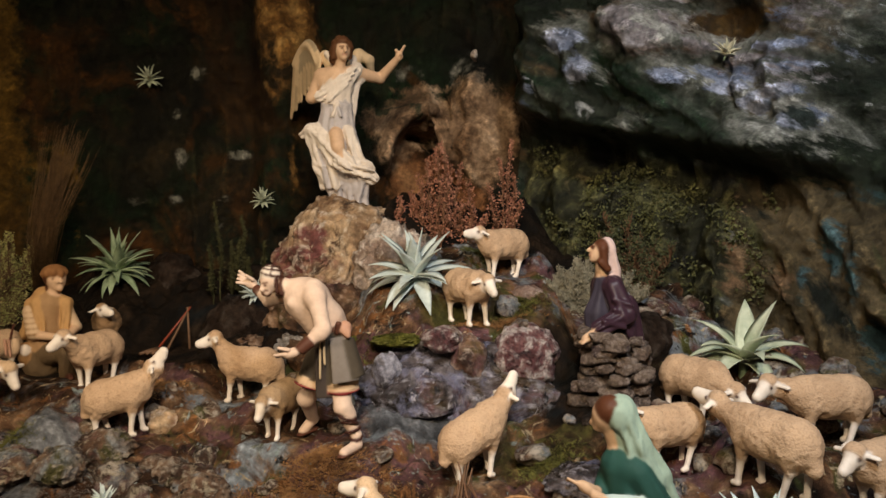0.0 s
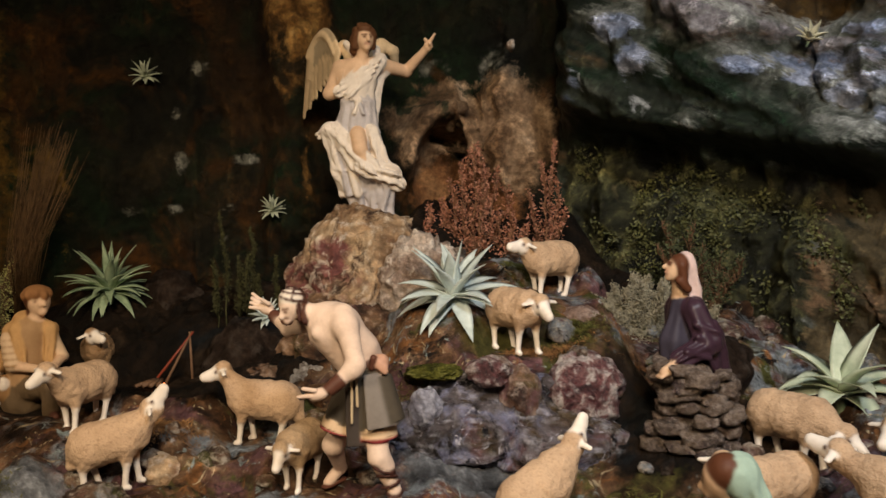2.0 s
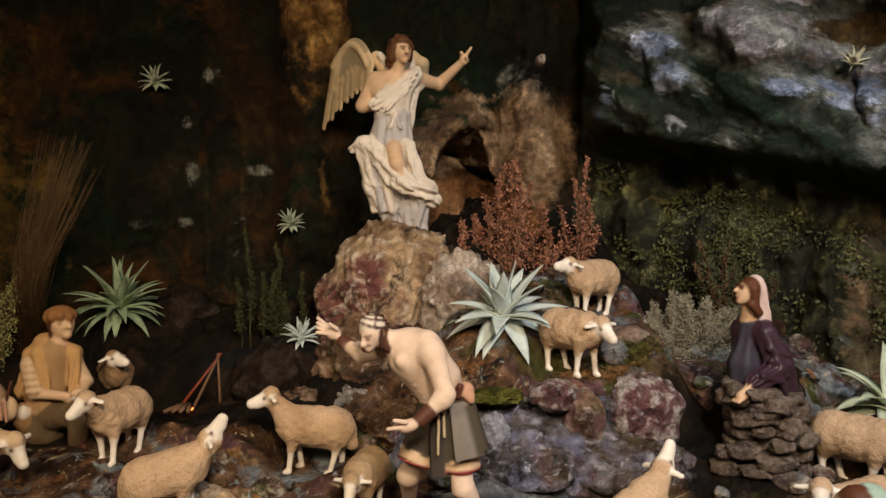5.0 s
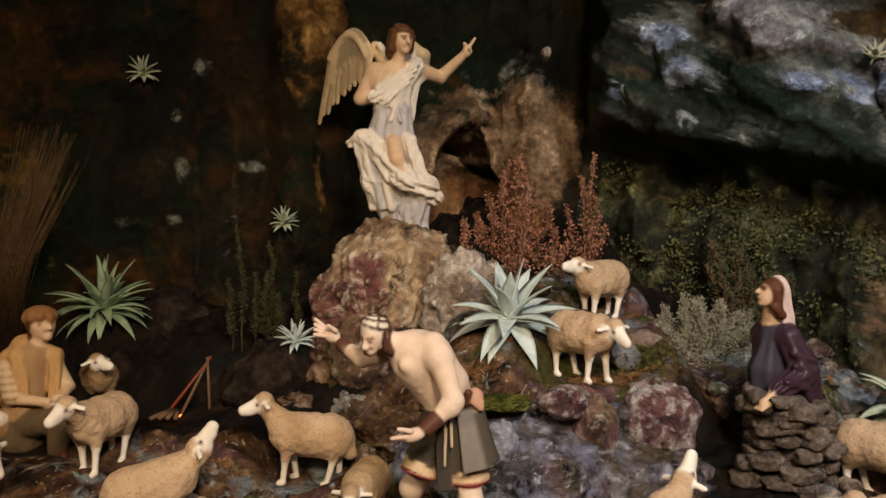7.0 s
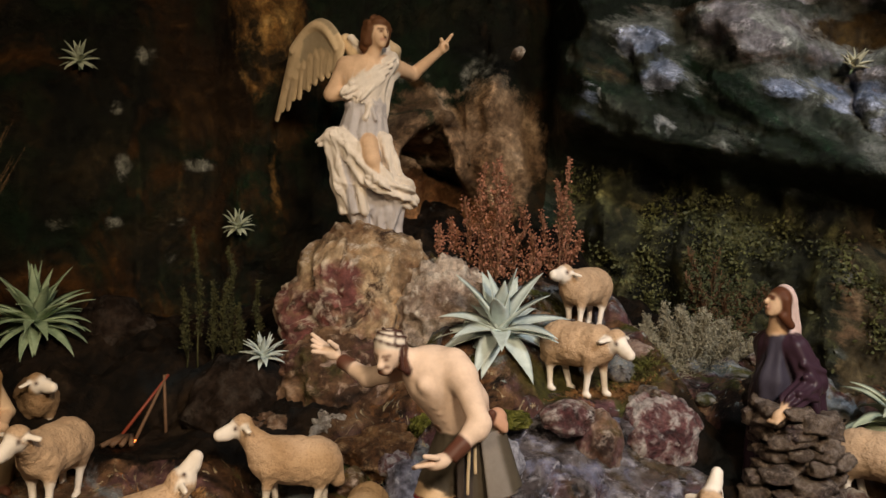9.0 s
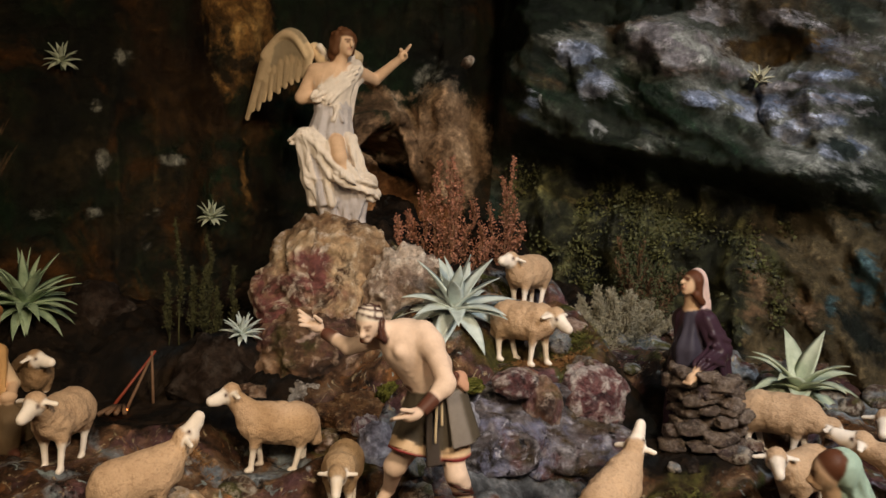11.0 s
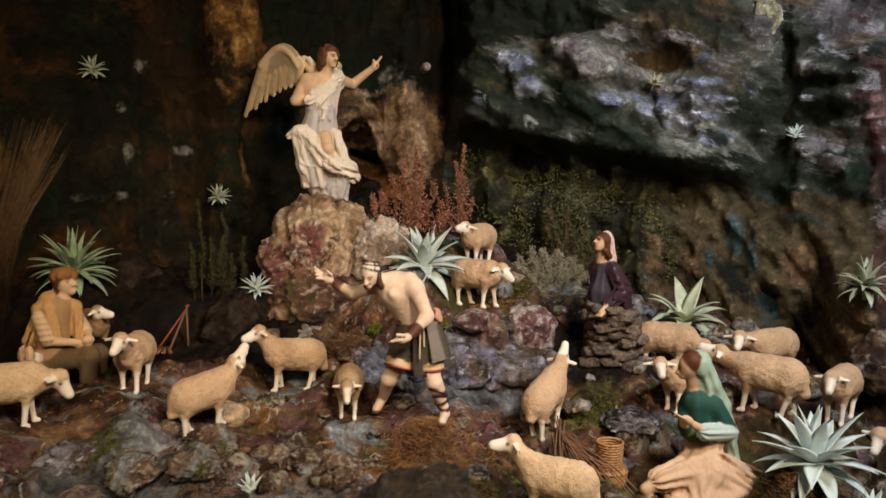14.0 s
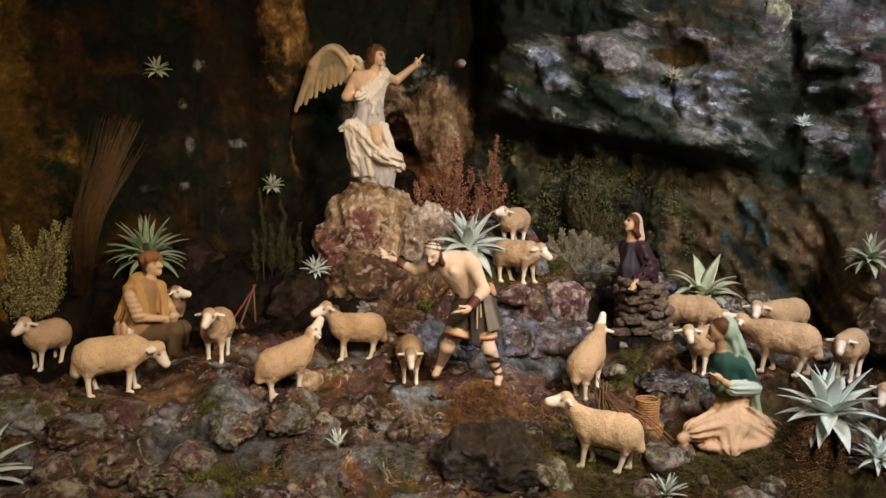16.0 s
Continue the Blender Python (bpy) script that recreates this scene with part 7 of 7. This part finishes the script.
r0 = random.Random(11)
bush("bush", (-0.005, 1.60, 1.19), [(x, r0.uniform(-0.04, 0.03), 0.235 - 1.5 * abs(x - 0.0) + r0.uniform(-0.02, 0.01), 0.026) for x in (-0.085, -0.06, -0.04, -0.02, -0.01, 0, 0.008, 0.02, 0.035, 0.05, 0.065, 0.085)],
     "rust-red leafy bush with thin upright twigs", "bush", M_RED, M_REDTWIG, 0.0056, 340, 21, 0.6)
bush("bush", (0.120, 1.635, 1.19), [(0.012, 0.0, 0.235, 0.019), (0.024, 0.01, 0.17, 0.022), (-0.03, 0, 0.15, 0.024), (-0.005, -0.01, 0.2, 0.02), (0.03, -0.01, 0.12, 0.022)],
     "slender rust-red bush against the rock", "bush", M_RED, M_REDTWIG, 0.0052, 300, 22)
bush("bush", (-0.085, 1.61, 1.19), [(-0.03, 0.0, 0.10, 0.024), (0.0, 0.0, 0.13, 0.024), (0.03, 0.01, 0.12, 0.024)], "low rust-red bush beside the boulder", "bush", M_RED, M_REDTWIG, 0.0054, 306, 23)
r1 = random.Random(12)
bush("bush", (0.258, 1.48, 1.09), [(-0.105 + 0.0125 * a, 0.04 * math.sin(a * 1.7), (0.125 - 0.00075 * (a - 8.5) ** 2) * r1.uniform(0.75, 1), 0.034) for a in range(18)],
     "grey-green dried bush of fine twigs", "bush", M_GREYLEAF, M_GREYLEAF, 0.0036, 1300, 24)
bush("bush", (-0.892, 1.61, gz(-0.892, 1.61)), [(0.080 * math.cos(a * 1.3) * r1.uniform(0.3, 1), 0.04 * math.sin(a * 1.7), r1.uniform(0.11, 0.21), 0.040) for a in range(19)],
     "dull green bush at the edge of the cave", "bush", M_OLIVELEAF, M_TWIG, 0.0040, 1050, 25)
bush("plant", (-0.440, 1.60, gz(-0.440, 1.60)), [(0.0, 0, 0.195, 0.008), (0.048, 0.012, 0.165, 0.009), (0.022, 0.01, 0.115, 0.012), (-0.018, 0, 0.11, 0.010), (0.038, 0, 0.12, 0.012), (0.088, 0.02, 0.115, 0.007), (0.06, 0.0, 0.085, 0.012)],
     "tall thin dark green feathery plants by the cave wall", "plant", M_FEATHER, M_FEATHER, 0.0042, 620, 26, 0.9)
bush("bush", (0.36, 1.55, 1.12), [(0.07 * math.cos(a * 1.3), 0.03 * math.sin(a * 1.7), r1.uniform(0.06, 0.2), 0.035) for a in range(12)],
     "dark green shrub below the overhang", "bush", M_DKLEAF, M_TWIG, 0.0055, 330, 27)


def ivy():
    """Small leaves in loose clumps all over the green part of the cave wall."""
    r = random.Random(31)
    clump = 0.5 + 0.5 * fbm(V, 16, 3, 91)
    spots = []
    while len(spots) < 5200:
        i, j = r.randrange(V.shape[0]), r.randrange(V.shape[1])
        x, z = X[i, j], Z[i, j]
        if not (0.19 < x < 0.56 and 1.08 < z < ZB[i, j] - 0.05) or clump[i, j] < r.uniform(0.35, 0.95):
            continue
        n = NORMAL[i]
        spots.append(Vector(V[i, j]) + Vector((n[0], n[1], 0)) * r.uniform(0.001, 0.008) + Vector((r.gauss(0, 0.004), r.gauss(0, 0.004), r.gauss(0, 0.004))))
    ob = new("ivy", mesh_of("ivy", *leaf_cloud(spots, 0.0078, r, ""), [M_IVY], False))
    return tagged(ob, "small dark and yellow-green leaves growing over the cave wall", "ivy", kind="stuff")


ivy()


def broom():
    r = random.Random(5)
    pieces = []
    for n in range(420):
        a = Vector((r.gauss(0, 0.007), r.gauss(0, 0.005), -0.02))
        t = r.uniform(0.55, 1.0)
        b = Vector((0.095 * t ** 1.3 + r.gauss(0, 0.024) * t, -0.045 * t + r.gauss(0, 0.014), 0.335 * t + r.gauss(0, 0.01)))
        m = a.lerp(b, 0.5) + Vector((-0.016 + r.gauss(0, 0.003), 0, 0.012))
        pieces.append(tube_data([a, m, b], [0.0006, 0.0005, 0.0002], 3))
    ob = new("dry_grass", mesh_of("dry_grass", *joined(pieces), [M_STRAW]))
    ob.location = (-0.805, 1.61, 1.13)
    return tagged(ob, "tall sheaf of rust-brown dry grass leaning on the wall", "dry grass")


broom()


def tuft(x, y, rx, ry, high, count, mat, seed, label, name="moss"):
    """A pad of short crossing fibres lying on the ground."""
    r = np.random.RandomState(seed)
    clump = r.randn(count // 6, 2) * (0.45 * rx, 0.45 * ry)
    at = np.repeat(clump, 6, 0) + r.randn(len(clump) * 6, 2) * 0.003 + (x, y)
    n = len(at)
    p = np.c_[at, ground_shape(at[:, 0], at[:, 1]) - 0.001]
    d = np.c_[r.randn(n, 2) * 0.75, np.ones(n)]
    d *= (high * r.uniform(0.4, 1.2, n) / np.linalg.norm(d, axis=1))[:, None]
    s = np.c_[r.randn(n, 2), np.zeros(n)]
    s *= (0.0008 / np.linalg.norm(s, axis=1))[:, None]
    bend = np.c_[r.randn(n, 2) * 0.003, np.zeros(n)]
    v = np.stack([p - s, p + s, p + d * 0.6 + s * 0.8 + bend, p + d * 0.6 - s * 0.8 + bend, p + d + bend * 2.5], 1).reshape(-1, 3)
    k = 5 * np.arange(n)
    f = np.concatenate([np.stack([k, k + 1, k + 2], 1), np.stack([k, k + 2, k + 3], 1), np.stack([k + 3, k + 2, k + 4], 1)])
    return tagged(new(name, mesh_of(name, v, f, [mat], False)), label, name, kind="stuff")


tuft(-0.15, 1.075, 0.105, 0.045, 0.0055, 11000, M_RUSTMOSS, 1, "rust-brown fibrous moss under the shepherd")
tuft(-0.26, 1.06, 0.06, 0.03, 0.009, 1800, M_RUSTMOSS, 2, "rust-brown fibrous moss on the slope")
tuft(-0.33, 1.0, 0.05, 0.04, 0.005, 3600, M_LICHEN, 3, "tan fibrous lichen on the slope")
tuft(-0.07, 0.93, 0.06, 0.05, 0.009, 2000, M_MOSS, 4, "olive moss in front of the rocks")
tuft(0.0, 1.0, 0.06, 0.04, 0.008, 1500, M_MOSS, 5, "olive moss on the slope")
tuft(-0.62, 1.035, 0.035, 0.025, 0.020, 1800, M_MOSS, 6, "green tuft of grass-like moss")
tuft(0.10, 0.89, 0.09, 0.04, 0.009, 2600, M_MOSS, 7, "olive moss round the basket")
tuft(0.3, 0.78, 0.08, 0.03, 0.009, 2200, M_RUSTMOSS, 8, "rust-brown moss before the seated woman")
tuft(0.16, 1.10, 0.05, 0.03, 0.007, 1500, M_MOSS, 9, "dark olive moss by the pillar")
tuft(0.13, 1.375, 0.05, 0.03, 0.007, 1600, M_MOSS, 10, "olive moss on the rock shelf")
tuft(-0.09, 1.30, 0.035, 0.03, 0.007, 1200, M_MOSS, 11, "green moss on the rock shelf")
boulder((-0.262, 1.420, 1.062), (0.026, 0.020, 0.022), M_CRUST, 153, "pale grey crusty lump of lichen on the rocks", detail=5, crag=0.22, fine=0.08, knob=0.12)
tuft(-0.62, 1.14, 0.06, 0.03, 0.006, 1400, M_MOSS, 13, "olive moss on the slope")
tuft(-0.44, 1.30, 0.05, 0.03, 0.008, 1300, M_RUSTMOSS, 14, "rust-brown moss on the slope")


tuft(0.02, 0.84, 0.15, 0.06, 0.006, 9000, M_BROWNMOSS, 15, "olive moss beside the front sheep")
tuft(0.20, 0.82, 0.14, 0.05, 0.006, 7000, M_BROWNMOSS, 16, "olive moss before the peach skirt")
tuft(-0.10, 1.30, 0.045, 0.02, 0.006, 1600, M_MOSS, 17, "bright green moss on the shelf edge")
tuft(0.09, 1.345, 0.06, 0.02, 0.006, 1800, M_RUSTMOSS, 18, "rust moss between the shelf rocks")
boulder((0.262, 1.205, 1.012), (0.058, 0.048, 0.016), M_DARKROCK, 150, "dark flat slab under the stone pillar", detail=4)
boulder((0.638, 1.266, 1.688), (0.020, 0.024, 0.048), M_YELLOWROCK, 151, "pale yellow knob of rock on the cliff", 60, detail=5, rough=0.35, crag=0.08, knob=0.12)

boulder((0.064, 1.70, 1.606), (0.007, 0.03, 0.011), M_PALEROCK, 152, "small white stone stuck in the cave wall", detail=3)

tuft(-0.30, 1.05, 0.05, 0.04, 0.0045, 5000, M_LICHEN, 19, "tan fibrous lichen below the lamb")
tuft(-0.47, 1.02, 0.07, 0.05, 0.0045, 5200, M_LICHEN, 20, "tan fibrous lichen low on the slope")
tuft(-0.56, 0.98, 0.05, 0.03, 0.016, 1800, M_MOSS, 21, "green tuft of moss low on the slope")
tuft(-0.10, 0.99, 0.06, 0.04, 0.007, 2600, M_BROWNMOSS, 22, "brown moss beside the front sheep")

# ---- stone pillar ----
def pillar():
    root = tagged(new("stone_pillar"), "round pillar of stacked brown stones", "stone pillar")
    root.location = (0.262, 1.208, 1.03)
    r = random.Random(3)
    kinds = [rock_mesh("stone", (1, 0.72 + 0.06 * n, 0.58 + 0.08 * (n % 3)), M_PILE, 80 + n, 0.26, 3, 0.06, 0.05, 0.0, 0.62) for n in range(6)]
    for row in range(7):
        z = 0.006 + 0.0165 * row
        n = 8 + row % 2
        for k in range(n):
            a = 360 / n * (k + 0.37 * row) + r.uniform(-16, 16)
            if row == 6 and math.cos(radians(a)) > 0.2:
                continue
            rad = 0.041 + r.uniform(-0.006, 0.006)
            s = r.uniform(0.0125, 0.0185)
            m = pose(rad * math.cos(radians(a)), rad * math.sin(radians(a)), z + r.uniform(-0.006, 0.006), r.uniform(-12, 12), r.uniform(-9, 9), a + 90 + r.uniform(-25, 25)) @ Matrix.Diagonal((s, s * 0.85, s * r.uniform(0.58, 0.85), 1))
            part("stone", kinds[r.randrange(6)], root, m=m)
    core = rock_mesh("core", (0.030, 0.030, 0.052), M_PILE, 99, 0.05, 3)
    part("core", core, root, m=pose(0, 0, 0.058))
    return root


pillar()

# ---- basket on its stump, sticks, camp fire ----
def basket():
    root = tagged(new("basket"), "small round wicker basket on a wicker tray", "basket")
    root.location = (0.111, 0.972, 0.905)
    rings, staves = [], []
    for k in range(11):
        z = 0.022 + 0.0042 * k
        R = 0.0180 + 0.0016 * k / 10
        pts = [(R * math.cos(a * math.pi / 12) * (1 + 0.03 * (-1) ** (a + k)), R * math.sin(a * math.pi / 12) * (1 + 0.03 * (-1) ** (a + k)), z) for a in range(25)]
        rings.append(tube_data(pts, 0.0023, 5))
    for k in range(16):
        a = k * math.pi / 8
        staves.append(tube_data([(0.0185 * math.cos(a), 0.0185 * math.sin(a), 0.02), (0.0198 * math.cos(a), 0.0198 * math.sin(a), 0.0645)], 0.0014, 5))
    body = part("weave", mesh_of("weave", *joined(rings), [M_WICKER]), root)
    part("ribbing", mesh_of("ribbing", *joined(staves), [M_WICKER]), body)
    part("tray", mesh_of("tray", *tube_data([(0, 0, -0.012), (0, 0, 0.016), (0, 0, 0.021)], [0.027, 0.028, 0.0255], 28), [M_WICKER]), root)
    part("rim", mesh_of("rim", *tube_data([(0.0275 * math.cos(a * math.pi / 12), 0.0275 * math.sin(a * math.pi / 12), 0.020) for a in range(25)], 0.002, 5), [M_WICKER]), root)
    return root


basket()


def stick_bundle():
    root = tagged(new("stick_bundle"), "bundle of thin brown sticks leaning behind the sheep", "sticks")
    root.location = (0.045, 0.985, 0.92)
    r = random.Random(8)
    for n in range(16):
        a = Vector((r.uniform(-0.02, 0.02), r.uniform(-0.012, 0.012), -0.012))
        b = Vector((r.uniform(-0.012, 0.012), 0.035 + r.uniform(-0.01, 0.01), r.uniform(0.055, 0.085)))
        part("stick", mesh_of("stick", *tube_data([a, a.lerp(b, 0.5) + Vector((r.gauss(0, 0.002), 0, 0)), b], [0.0019, 0.0016, 0.0011], 5), [M_TWIG]), root)
    for n in range(9):
        b = (0.010 + 0.011 * n + r.uniform(-0.004, 0.004), -0.045 - 0.010 * n + r.uniform(-0.006, 0.006), -0.022 - 0.002 * n)
        part("long_stick", mesh_of("long_stick", *tube_data([(r.uniform(-0.006, 0.006), 0.018, r.uniform(0.045, 0.075)), (b[0] * 0.5, b[1] * 0.45, 0.026), b], [0.0013, 0.0012, 0.0009], 5), [M_REDTWIG]), root)
    return root


stick_bundle()


def camp_fire():
    root = tagged(new("camp_fire"), "camp fire tripod of sticks over glowing embers", "camp fire")
    root.location = (-0.49, 1.50, 1.040)
    top = Vector((0.014, 0.012, 0.078))
    for foot, mat, nm in (((-0.055, -0.012, -0.012), M_REDSTICK, "red_stick"), ((-0.028, -0.02, -0.012), M_TWIG, "stick"), ((0.016, 0.012, -0.012), M_TWIG, "stick")):
        f = Vector(foot)
        part(nm, mesh_of(nm, *tube_data([f, f.lerp(top, 0.5), top + (top - f) * 0.08], [0.0027, 0.0024, 0.0018], 6), [mat]), root)
    r = random.Random(2)
    for n in range(6):
        p = pose(-0.04 + r.uniform(-0.016, 0.022), -0.035 + r.uniform(-0.012, 0.012), 0.006 + r.uniform(0, 0.004)) @ Matrix.Diagonal((0.0014, 0.0014, 0.0012, 1))
        part("ember", rock_mesh("ember", (1, 1, 1), M_EMBER, 300 + n, 0.2, 1), root, m=p)
    for n in range(4):
        a = Vector((-0.055 + 0.012 * n, -0.05, 0.010))
        part("log", mesh_of("log", *tube_data([a, a + Vector((0.02 - 0.008 * n, 0.03, 0.004))], [0.0035, 0.003], 6), [M_TWIG]), root)
    return root


camp_fire()
